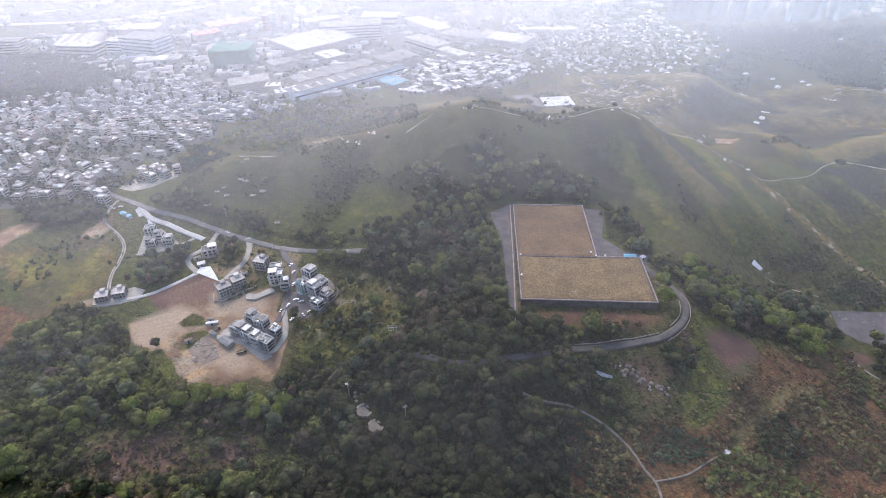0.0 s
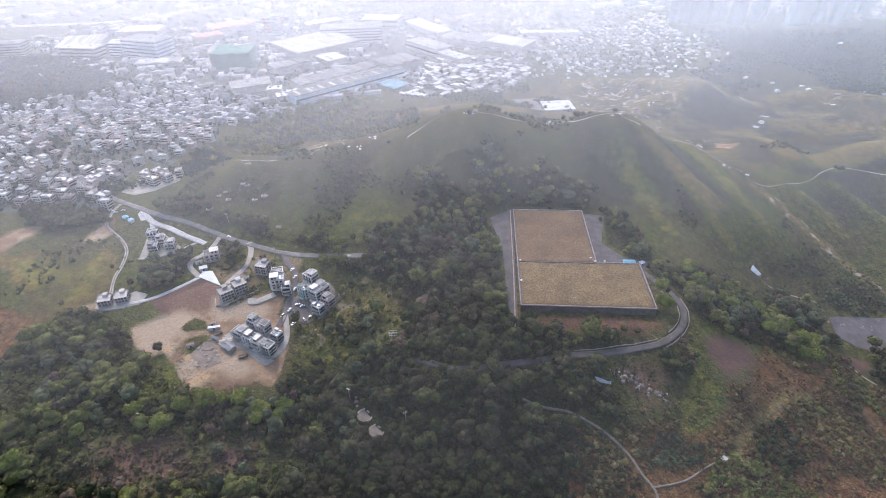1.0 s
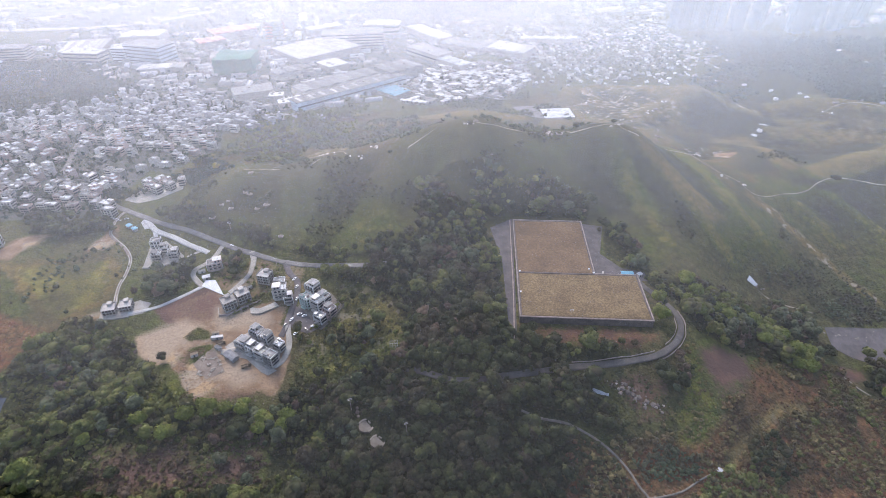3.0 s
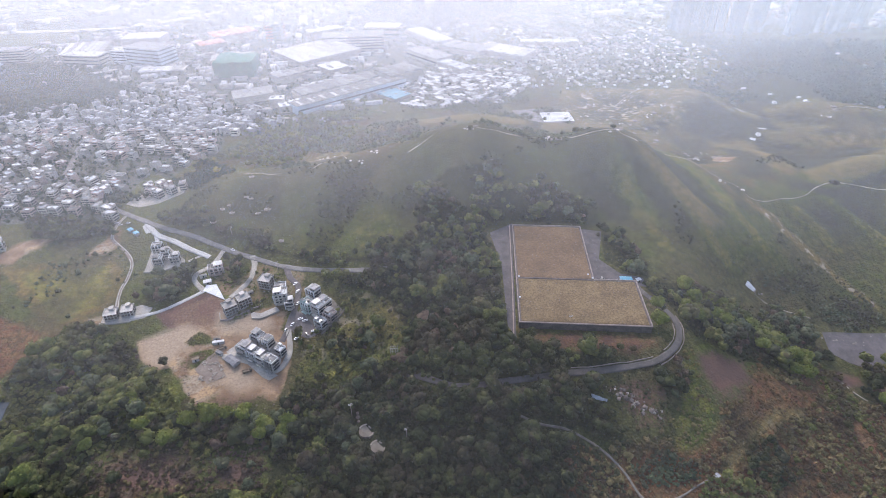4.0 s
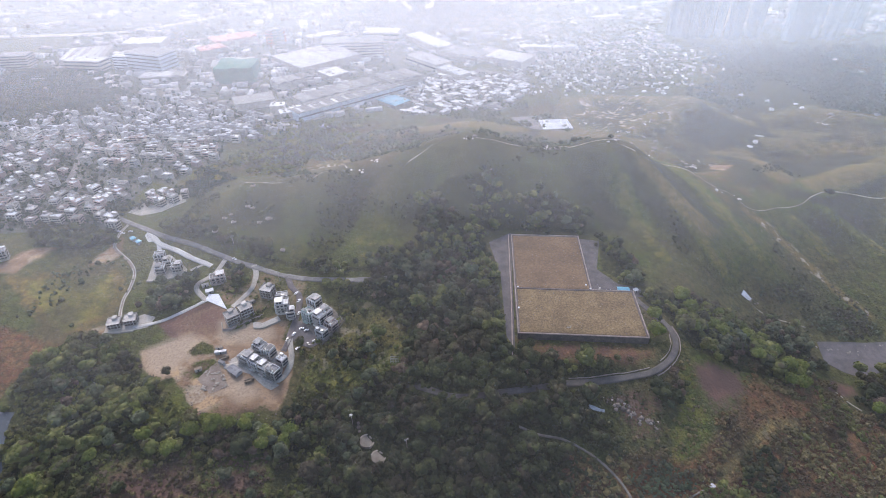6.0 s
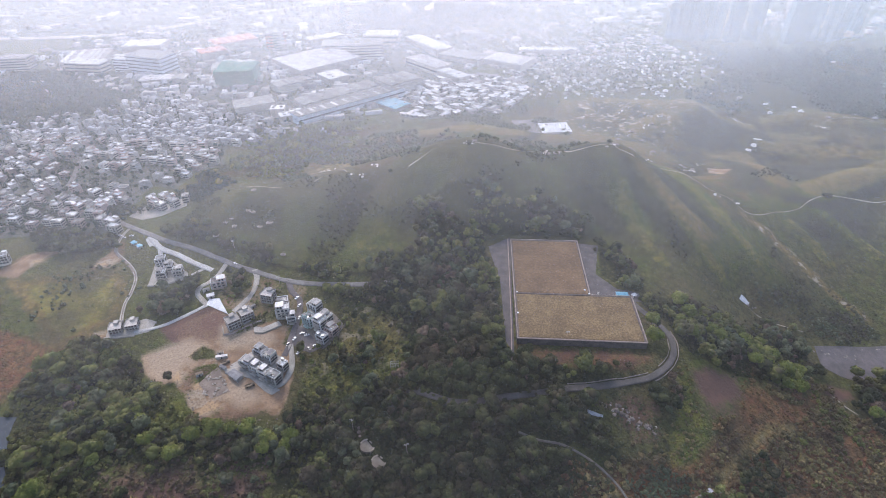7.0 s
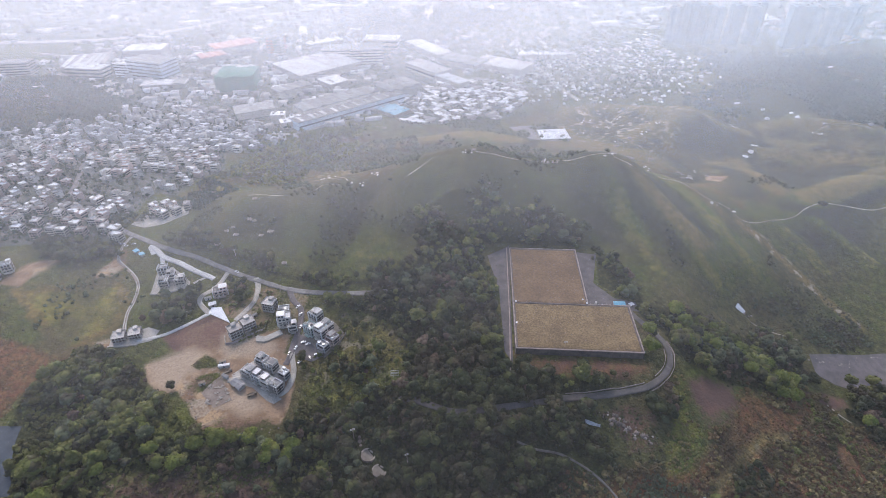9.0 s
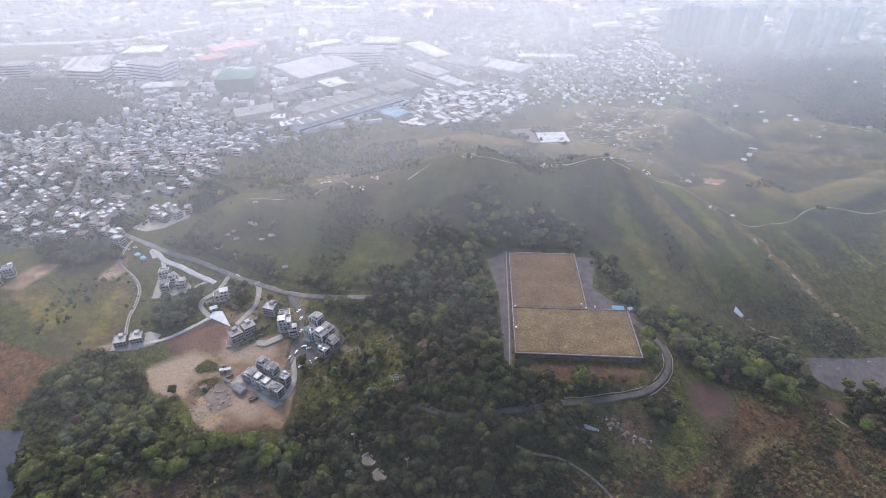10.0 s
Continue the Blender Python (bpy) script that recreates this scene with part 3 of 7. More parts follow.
BUSH_EAST = [(261, 417), (318, 450), (399, 437), (375, 388), (298, 372), (252, 384)]
DARK_BAND = [(407, 740), (569, 750), (503, 651), (405, 599), (361, 588)]
WOOD_LOW = [(39, 249), (80, 256), (86, 234), (96, 222), (84, 214), (60, 222), (40, 224)]
GOLD_STRIP = [(236, 268), (234, 260), (214, 254), (196, 239), (181, 226), (167, 213), (161, 202), (155, 205), (163, 218), (178, 231), (193, 245), (212, 260)]
LEFT_GREEN = [(-145, 453), (-114, 472), (-79, 468), (-60, 415), (-74, 387), (-129, 374), (-169, 376), (-181, 400)]
GREEN_NOOK = [(-246, 239), (-229, 253), (-209, 234), (-214, 222), (-245, 220)]
HOUSE_GROUND = [(-262, 372), (-205, 385), (-160, 375), (-150, 345), (-165, 300), (-215, 300), (-225, 335), (-250, 350)]
POND = [(-340, 220), (-335, 206), (-321, 183), (-311, 170), (-318, 150), (-350, 150), (-390, 190), (-375, 215)]
BANK_SHRUBS = [(124, 270), (136, 273), (147, 270), (144, 254), (132, 248), (124, 255)]
BASE_SHRUBS = [(310, 397), (342, 414), (364, 423), (375, 407), (374, 392), (353, 381), (323, 376), (306, 381)]
HILL_SHRUBS = [(264, 422), (303, 424), (311, 413), (287, 404), (266, 410)]
PALE_RIDGE = [(272, 522), (300, 508), (348, 452), (380, 414), (372, 410), (334, 452), (292, 500), (268, 514)]
EARTH_YARD = [(-217, 303), (-165, 298), (-163, 324), (-185, 328), (-205, 312)]
SITE_DARK = [(-237, 259), (-235, 272), (-218, 279), (-210, 274), (-220, 260), (-216, 247), (-230, 248)]
HOUSE_YARD = [(-330, 396), (-300, 400), (-268, 384), (-286, 372), (-318, 372)]
WOODS = [WOOD_HILL, WOOD_ROAD, WOOD_SOUTH, WOOD_MID, WOOD_BACK, WOOD_NOOK, WOOD_EAST, WOOD_CORNER, WOOD_BELT, WOOD_CLUMP]


def link_mesh(name, verts, faces, material, parent=None):
    """A mesh object from arrays: verts n x 3, faces n x 3 or n x 4."""
    verts, faces = np.asarray(verts, float), np.asarray(faces, int)
    me = bpy.data.meshes.new(name)
    me.vertices.add(len(verts))
    me.vertices.foreach_set("co", verts.ravel())
    k = faces.shape[1]
    me.loops.add(faces.size)
    me.loops.foreach_set("vertex_index", faces.ravel())
    me.polygons.add(len(faces))
    me.polygons.foreach_set("loop_start", np.arange(len(faces)) * k)
    me.update(calc_edges=True)
    if material:
        me.materials.append(material)
    ob = new(name, me)
    ob.parent = parent
    return ob


def steps(near_low, near_high, gap, low, high):
    """Grid lines: even in the near stretch, then wider and wider."""
    mid = list(np.arange(near_low, near_high + 0.1, gap))
    for end, sign in ((high, 1), (low, -1)):
        g, v, more = gap, (near_high if sign > 0 else near_low), []
        while (end - v) * sign > 0:
            g *= 1.12
            v += sign * g
            more.append(v)
        mid = mid + more if sign > 0 else more[::-1] + mid
    return np.array(mid)


def build_land():
    xs, ys = steps(-450, 450, 2.8, -4400, 4400), steps(125, 640, 2.8, -1400, 4700)
    x, y = np.meshgrid(xs, ys)
    z = ground(x, y)
    i = np.arange(x.size).reshape(x.shape)
    quads = np.stack([i[:-1, :-1], i[:-1, 1:], i[1:, 1:], i[1:, :-1]], -1).reshape(-1, 4)
    ob = link_mesh("ground", np.stack([x, y, z], -1).reshape(-1, 3), quads, LAND)
    ob.data.polygons.foreach_set("use_smooth", np.ones(len(quads), bool))
    fx, fy = x.ravel(), y.ravel()
    earth = np.maximum(any_of([EARTH, EARTH_SCAR], fx, fy, 7), 0.62 * any_of([EARTH_QUARRY], fx, fy, 14))
    earth = np.maximum(earth, 0.9 * any_of([EARTH_FIELD, EARTH_WEST], fx, fy, 18))
    earth = np.maximum(earth, 0.6 * any_of([PLOT, EARTH_SIDE], fx, fy, 8))
    earth = np.maximum(earth, np.maximum(0.35 * any_of([BARE_BANK], fx, fy, 14), 0.3 * any_of([LOT_BANK], fx, fy, 14)))
    scrub = np.maximum(np.maximum(any_of([BROWN_EAST, RED_FIELD], fx, fy, 26), 0.5 * any_of([RED_SCRUB, CLAY_NEAR], fx, fy, 26)), np.maximum(0.72 * any_of([SCRUB_EAST, FRONT_BANK], fx, fy, 30), 0.56 * any_of([BARE_BANK, GRASS_FIELD], fx, fy, 30)))
    scrub = np.maximum(scrub, 0.46 * any_of([DRY_BACK], fx, fy, 40))
    lush = np.maximum(np.maximum(0.74 * any_of([GRASS_STRIP], fx, fy, 18), 0.55 * any_of([GREEN_NOOK, GRASS_ISLE, SITE_GREEN], fx, fy, 12)), np.maximum(np.maximum(0.52 * any_of([GRASS_FIELD], fx, fy, 40), 0.55 * any_of([GRASS_SLOPE], fx, fy, 40)), 0.40 * any_of([LEFT_GREEN], fx, fy, 60)))
    lush = np.maximum(lush, 0.4 * any_of([WOOD_SOUTH], fx, fy, 20))
    lush = np.maximum(lush, 0.5 * any_of([MEADOW, SLOPE_GREEN], fx, fy, 24))
    litter = np.maximum(any_of(WOODS, fx, fy, 8), np.maximum(0.7 * any_of([WOOD_LOW], fx, fy, 16), np.maximum(0.78 * any_of([BUSH_FAR], fx, fy, 110), 0.75 * any_of([WOOD_FLAT, WOOD_RIDGE, WOOD_PLAIN], fx, fy, 110))))
    clay = np.maximum(np.maximum(0.85 * any_of([CLAY_FIELD], fx, fy, 30), 0.7 * any_of([LOT_BANK], fx, fy, 14)), 0.5 * any_of([BARE_BANK], fx, fy, 12))
    clay = np.maximum(clay, 0.64 * any_of([RED_SCRUB, CLAY_NEAR], fx, fy, 40))
    clay = np.maximum(clay, np.maximum(np.maximum(0.9 * any_of([BROWN_CUT], fx, fy, 12), 0.62 * any_of([SITE_DARK, SITE_FOOT], fx, fy, 10)), 0.5 * any_of([BROWN_RIM], fx, fy, 18)))
    earth = earth * (1 - 0.55 * any_of([BROWN_CUT], fx, fy, 14)) * (1 - 0.3 * any_of([BROWN_RIM], fx, fy, 18))
    earth = earth * (1 - 0.5 * any_of([SITE_DARK, SITE_FOOT], fx, fy, 10))
    earth = np.maximum(earth, np.maximum(0.5 * any_of([HOUSE_YARD], fx, fy, 14), np.maximum(0.46 * any_of([HOUSE_GROUND], fx, fy, 14), 0.75 * any_of([EARTH_YARD], fx, fy, 10))))
    lush = np.maximum(lush, 0.5 * any_of([DRY_BACK], fx, fy, 60) * smooth(100, 20, fx) * smooth(0.45, 0.7, ripple(fx, fy, 70, 62)))
    lush = lush * (1 - any_of([CLAY_NEAR, RED_SCRUB], fx, fy, 16))
    earth = earth * (1 - 0.85 * any_of([SLOPE_GREEN, ROAD_THICKET], fx, fy, 6))
    litter = litter * (1 - 0.7 * any_of([MEADOW], fx, fy, 20))
    litter = litter * (0.62 + 0.38 * smooth(-170, -90, fx)) * (1 - any_of([CLAY_NEAR, RED_SCRUB, GREEN_NOOK], fx, fy, 8))
    town = np.maximum(any_of([VILLAGE, YARDS, INDUSTRY, FAR_TOWN], fx, fy, 20), 0.5 * any_of([TOWN], fx, fy, 110))
    # spurs of dry grass, heath that also paints in gully shade, bare flecks on the ridges
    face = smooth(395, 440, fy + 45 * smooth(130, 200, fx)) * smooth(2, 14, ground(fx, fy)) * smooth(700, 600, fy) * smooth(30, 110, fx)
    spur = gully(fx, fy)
    # slope side picks the tone: relief shading put into the plant colours
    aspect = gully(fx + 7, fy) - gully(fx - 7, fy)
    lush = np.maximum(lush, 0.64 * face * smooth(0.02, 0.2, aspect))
    back = any_of([DRY_BACK], fx, fy, 50)
    gold = np.maximum(np.maximum(face * smooth(0.54, 0.74, spur), any_of([PALE_RIDGE], fx, fy, 12)), 0.55 * back * (0.4 + 0.8 * ripple(fx, fy, 90, 33)) * (0.55 + 0.45 * smooth(20, 120, fx)))
    west = smooth(30, -60, fx) * smooth(400, 440, fy) * smooth(2, 14, ground(fx, fy))
    gold = np.maximum(gold, 0.7 * west * smooth(0.45, 0.8, spur))
    gold = np.maximum(gold, np.maximum(1.0 * any_of([GOLD_STRIP], fx, fy, 8), np.maximum(0.8 * any_of([PALE_SPUR], fx, fy, 40), np.maximum(0.15 * any_of([GRASS_FIELD], fx, fy, 60), 0.42 * any_of([GRASS_SLOPE], fx, fy, 30)))))
    heath_shade = np.maximum(face * np.maximum(0.8 * smooth(0.45, 0.15, spur), 0.75 * smooth(-0.04, -0.22, aspect)), 0.95 * any_of([DARK_HILL, DARK_SLOPE, DARK_EAST, DARK_BAND], fx, fy, 36))
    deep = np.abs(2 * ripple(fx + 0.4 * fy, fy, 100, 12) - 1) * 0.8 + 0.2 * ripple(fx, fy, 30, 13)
    heath_shade = np.maximum(heath_shade, 0.5 * back * smooth(120, 40, fx) * (0.5 + 0.7 * ripple(fx, fy, 55, 61)))
    heath_shade = np.maximum(heath_shade, 0.6 * back * smooth(40, 120, fx) * smooth(0.42, 0.12, deep))
    heath_shade = np.maximum(heath_shade, 0.42 * smooth(395, 440, fy + 45 * smooth(130, 200, fx)) * smooth(640, 560, fy) * smooth(-6, 10, ground(fx, fy)))
    heath_shade = np.maximum(heath_shade, 0.75 * face * smooth(0.5, 0.8, ripple(fx + 0.9 * fy, 0.35 * fy, 40, 51)))
    crest = spur_crest(fx, fy)
    heath_shade = heath_shade * (1 - 0.7 * crest)
    gold = np.maximum(gold, 0.42 * smooth(0.45, 0.95, crest))
    lush = np.maximum(lush, 0.48 * smooth(0.25, 0.6, crest))
    heath_shade = np.maximum(heath_shade, 0.7 * west * smooth(0.55, 0.85, ripple(fx, fy, 46, 52)))
    gold = np.maximum(gold * (1 - 0.7 * heath_shade), 0.62 * back * smooth(40, 120, fx) * smooth(0.45, 0.8, deep))
    gold = np.maximum(gold, 0.5 * any_of([WOOD_PLAIN], fx, fy, 60) * smooth(0.66, 0.85, ripple(fx, fy, 120, 41)))
    heath_shade = np.maximum(heath_shade, 0.75 * west * smooth(0.55, 0.2, spur))
    heath_shade = np.maximum(heath_shade, 0.5 * any_of([SCRUB_EAST], fx, fy, 30) * smooth(0.45, 0.75, ripple(fx, fy, 26, 71)))
    heath_shade = np.maximum(heath_shade, 0.55 * any_of([GRASS_FIELD], fx, fy, 30) * smooth(0.45, 0.75, ripple(fx, fy, 34, 72)))
    flecks = np.maximum(np.maximum(0.85 * any_of([PALE_BACK], fx, fy, 60), 0.9 * any_of([PALE_RIDGE], fx, fy, 10)), 0.14 * back * smooth(0.6, 0.85, ripple(fx, fy, 60, 34)))
    # pale crests and dark flanks paint relief onto the far ridges
    rim = far_crest(fx, fy)
    heath_shade = np.maximum(heath_shade * (1 - 0.9 * smooth(0.55, 0.9, rim)), 0.85 * smooth(0.1, 0.35, rim) * smooth(0.8, 0.5, rim) * smooth(0.2, 0.55, ripple(fx, fy, 60, 77)))
    gold = np.maximum(gold, 0.62 * smooth(0.6, 0.95, rim))
    flecks = np.maximum(flecks, 0.55 * any_of([TAN_BACK], fx, fy, 40))
    gold = np.maximum(gold, 0.7 * any_of([TAN_BACK], fx, fy, 50) * (0.5 + 0.8 * ripple(fx, fy, 24, 73)))
    flecks = np.maximum(flecks, 0.4 * any_of([GRASS_SLOPE], fx, fy, 30))
    flecks = np.maximum(flecks, 0.15 * any_of([GRASS_FIELD, SCRUB_EAST], fx, fy, 30) * smooth(0.5, 0.8, ripple(fx, fy, 40, 35)))
    calm = smooth(385, 430, fy + 45 * smooth(130, 200, fx)) * smooth(-20, 8, ground(fx, fy) - 4 + 10 * smooth(500, 560, fy))
    calm = np.maximum(calm, 0.85 * any_of([GRASS_FIELD], fx, fy, 20))
    isle = any_of([GRASS_ISLE, SITE_GREEN], fx, fy, 5)
    earth = earth * (1 - 0.75 * isle)
    dust = any_of(DUST, fx, fy, 12) * (1 - 0.8 * isle)
    thicket = any_of([FOOTPATH_MOUND], fx, fy, 14)
    litter, lush = np.maximum(litter, 0.35 * thicket), np.maximum(lush, 0.4 * thicket)
    clay = np.maximum(clay, 0.46 * any_of([FRONT_BANK], fx, fy, 14))
    spare = {"zone_a": dust, "zone_b": np.ones(fx.size), "zone_c": calm}
    for key, three in (("zone_a", (earth, scrub, lush)), ("zone_b", (litter, clay, town)), ("zone_c", (gold, heath_shade, flecks))):
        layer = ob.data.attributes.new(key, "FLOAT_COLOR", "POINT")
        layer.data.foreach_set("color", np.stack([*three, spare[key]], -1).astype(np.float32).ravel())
    return tagged(ob, "rolling land of grass, scrub, bare earth and paving", "ground", kind="structure")


build_land()


# ---- roads, paths and paved yards laid on the land ----
def curve_points(points, gap=2.0):
    """Points at even steps along a smooth line through the given ones."""
    p = np.array(points, float)
    p = np.vstack([2 * p[0] - p[1], p, 2 * p[-1] - p[-2]])
    out = []
    for a, b, c, d in zip(p, p[1:], p[2:], p[3:]):
        n = max(2, int(np.hypot(*(c - b)) / gap))
        t = (np.arange(n) / n)[:, None]
        out.append(0.5 * (2 * b + (c - a) * t + (2 * a - 5 * b + 4 * c - d) * t**2 + (3 * b - a - 3 * c + d) * t**3))
    return np.vstack(out + [p[-2:-1]])


def ribbon(name, points, width, material, label, category, lift=0.22, offset=0.0, across=4, low=0.5, parent=None):
    """A strip of paving that follows the land, with a real edge."""
    c = curve_points(points)
    along = np.gradient(c, axis=0)
    along /= np.linalg.norm(along, axis=1)[:, None]
    side = np.stack([-along[:, 1], along[:, 0]], -1)
    w = np.linspace(-width / 2, width / 2, across + 1) + offset
    worn = 1 + 0.24 * (ripple(c[:, 0], c[:, 1], 7, 31) - 0.5)
    xy = c[:, None, :] + side[:, None, :] * w[None, :, None] * worn[:, None, None]
    z = ground(xy[..., 0], xy[..., 1]) + lift
    z = 0.5 * z + 0.5 * z.max(1, keepdims=True)
    top = np.concatenate([xy, z[..., None]], -1)
    edge_a, edge_b = top[:, :1].copy(), top[:, -1:].copy()
    edge_a[..., 2] -= low + lift
    edge_b[..., 2] -= low + lift
    grid = np.concatenate([edge_a, top, edge_b], 1)
    i = np.arange(grid.shape[0] * grid.shape[1]).reshape(grid.shape[:2])
    quads = np.stack([i[:-1, :-1], i[1:, :-1], i[1:, 1:], i[:-1, 1:]], -1).reshape(-1, 4)
    ob = link_mesh(name, grid.reshape(-1, 3), quads, material, parent)
    return ob if parent else tagged(ob, label, category, kind="structure")


def apron(name, outline, material, label, category, lift=0.25):
    """A paved area with that outline, laid over the land."""
    bm = bmesh.new()
    bm.faces.new([bm.verts.new((px, py, 0)) for px, py in outline])
    bmesh.ops.triangulate(bm, faces=bm.faces[:])
    for _ in range(3):
        bmesh.ops.subdivide_edges(bm, edges=[e for e in bm.edges if e.calc_length() > 4], cuts=1)
    bmesh.ops.triangulate(bm, faces=bm.faces[:])
    rim = [e for e in bm.edges if e.is_boundary]
    low = bmesh.ops.extrude_edge_only(bm, edges=rim)["geom"]
    low = {g for g in low if isinstance(g, bmesh.types.BMVert)}
    for v in bm.verts:
        v.co.z = level(v.co.x, v.co.y) + (-0.6 if v in low else lift)
    bmesh.ops.recalc_face_normals(bm, faces=bm.faces[:])
    me = bpy.data.meshes.new(name)
    bm.to_mesh(me)
    bm.free()
    me.materials.append(material)
    return tagged(new(name, me), label, category, kind="structure")


ribbon("road", [(-455, 497), (-424, 479), (-400, 460), (-382, 450), (-352, 436), (-327, 425), (-292, 414), (-263, 403), (-236, 393), (-217, 387), (-191, 378), (-173, 374), (-156, 372), (-134, 371), (-109, 370), (-85, 371)], 5.5, ASPHALT,
       "narrow grey asphalt road along the foot of the hill", "road")
RES_ROAD = [(-60, 258), (-45, 252), (-31, 245), (-18, 240), (2, 242), (22, 248), (43, 254), (64, 259), (85, 262), (106, 266), (123, 270.5), (133, 277), (141, 286), (147, 297), (149, 309), (146.5, 319), (142, 324.5), (137, 330.5), (130, 341), (125, 351)]
ribbon("road", RES_ROAD, 4.8, OLD_ASPHALT, "curving grey service road climbing to the reservoir", "road")
ribbon("path", [(27.6, 225), (41, 222), (58, 221), (75, 214), (86, 206), (94, 197), (99, 188), (105, 179), (106, 163), (105, 138)], 1.35, PATH_GREY, "narrow concrete footpath through the scrub", "path", 0.6)
ribbon("path", [(103, 181), (115, 184), (126, 188), (137, 195), (148, 201)], 0.9, PATH_GREY, "narrow trodden footpath to a small hut", "path", 0.7)
TRACK = [(-380, 450), (-382, 434), (-378, 416), (-373, 408), (-362, 400), (-347, 389), (-335, 375), (-329, 356), (-327, 342), (-322, 328), (-318, 320)]
ribbon("path", TRACK, 3.4, SITE_SLAB, "dusty bed of a farm track", "path", 0.12)
ribbon("path", TRACK, 1.0, CONCRETE, "concrete wheel strip of a farm track", "path", 0.2, 1.0, 2)
ribbon("path", TRACK, 1.0, CONCRETE, "concrete wheel strip of a farm track", "path", 0.2, -1.0, 2)
ribbon("road", [(-349, 432), (-343, 427), (-328, 415), (-307, 407), (-288, 398), (-270, 391), (-263, 388)], 5.4, WHITE_CONCRETE, "fresh pale concrete access road", "road", 0.3)
ribbon("road", [(-270, 391), (-276, 387), (-282, 382)], 2.6, CONCRETE, "short concrete spur of the access road", "road", 0.26)
apron("pavement", [(-350, 437), (-342, 431), (-336, 420), (-343, 418), (-352, 428)], WHITE_CONCRETE, "flared end of the pale access road", "pavement", 0.36)
ribbon("road", [(-330, 415), (-326, 408), (-323, 402)], 4.0, WHITE_CONCRETE, "short pale concrete driveway to houses", "road", 0.34)
ribbon("road", [(-252, 398), (-255, 383), (-260, 373), (-266, 366), (-265, 358), (-257, 350), (-249, 344)], 4.6, CONCRETE, "pale concrete lane above the cleared slope", "road", 0.3)
ribbon("road", [(-249, 344), (-259, 334), (-269, 325), (-277, 318.5), (-289, 312.5), (-300, 309)], 3.6, WHITE_CONCRETE, "pale concrete lane along the top of the cleared slope", "road", 0.34)
ribbon("road", [(-221, 390), (-215, 379), (-212, 361), (-216, 347), (-221, 336)], 5.0, CONCRETE, "dusty concrete driveway", "road", 0.3)
ribbon("road", [(-183, 376), (-175, 362), (-165, 352), (-161, 338), (-160, 325), (-160, 311), (-160, 300), (-161, 292)], 5.0, DARK_ASPHALT, "dark asphalt lane between new houses", "road", 0.3)
ribbon("road", [(-159, 304), (-156, 296), (-153, 288), (-152, 278), (-155, 268), (-162, 265), (-174, 270), (-189, 277), (-203, 273)], 4.5, CONCRETE, "pale concrete lane bending round new houses", "road", 0.34)
apron("pavement", [(-250, 344), (-250, 351), (-241, 352), (-225, 333)], FRESH_SLAB, "bright fresh concrete ramp", "pavement", 0.5)
apron("pavement", [(-321, 300), (-324, 309), (-298, 325), (-286, 322), (-287, 310), (-297, 306)], CONCRETE, "concrete pad round unfinished houses", "pavement", 0.2)
apron("pavement", [(-318, 366), (-326, 398), (-312, 402), (-286, 384), (-284, 378), (-302, 368)], CONCRETE, "concrete terrace round grey houses", "pavement", 0.2)
apron("pavement", [(-156, 322), (-150, 345), (-132, 340), (-119, 327), (-124, 312), (-131, 303), (-140, 310)], PATH_GREY, "grey courtyard round the tall houses", "pavement", 0.2)
apron("pavement", [(-160, 325), (-150, 319), (-140, 310), (-132, 303), (-140, 297), (-152, 300), (-160, 306)], DARK_ASPHALT, "dark asphalt parking yard", "pavement")
apron("pavement", [(-201, 280), (-184, 299), (-160, 290), (-156, 273), (-161, 262), (-179, 270)], CONCRETE, "concrete forecourt round new houses", "pavement")
apron("pavement", [(-219.3, 259.9), (-215.6, 270.0), (-210.7, 276.9), (-192.6, 255.9), (-204.1, 247.9)], SITE_SLAB, "broken grey slab under rubble on the building site", "pavement", 0.05)
apron("pavement", [(-202, 279), (-194, 279), (-172, 269), (-155, 262), (-160, 257), (-166, 259), (-181, 269), (-195, 271)], CONCRETE, "pale concrete forecourt along the house row", "pavement", 0.25)
apron("pavement", [(302, 367), (334, 375), (380, 384), (455, 380), (428, 324), (344, 333), (313, 338), (299, 345)], DARK_ASPHALT, "open dark paved lot", "pavement")
apron("pavement", [(4.1, 422), (25.4, 440), (25.4, 284), (19.3, 295), (15.2, 370)], GRAVEL, "grey gravel strip beside the reservoir", "pavement", 0.15)
apron("pavement", [(90.4, 434), (110, 431), (101, 386), (116, 366), (134, 362), (134, 350), (91.6, 349.6)], GRAVEL, "grey paved court behind the reservoir", "pavement", 0.15)
for line in ([(-263, 494), (-246, 500), (-221, 492)], [(-186, 494), (-177, 504), (-159, 500)], [(-83, 501), (-70, 511), (-59, 521)], [(-22, 524), (-7, 521), (11, 526), (32, 531), (56, 538), (80, 537), (88, 532), (106, 534), (129, 533), (137, 525), (152, 519)],
             [(188, 540), (214, 541), (228, 534), (243, 530), (265, 537), (276, 528), (284, 521), (298, 523), (322, 533), (353, 547), (372, 561), (401, 579), (433, 587), (471, 593), (510, 610)], [(253, 400), (262, 392), (276, 386), (297, 381)],
             [(292, 312), (298, 304), (306, 297)], [(512, 844), (545, 861), (581, 864), (612, 857)], [(168, 830), (234, 892), (314, 960)], [(350, 950), (400, 930), (425, 880)], [(-215, 565), (-190, 560), (-166, 530), (-150, 505)], [(40, 560), (75, 590), (120, 600), (160, 570)]):
    ribbon("path", line, 0.9, TRODDEN, "trodden earth footpath along the hillside", "path", 0.25, 0, 2)

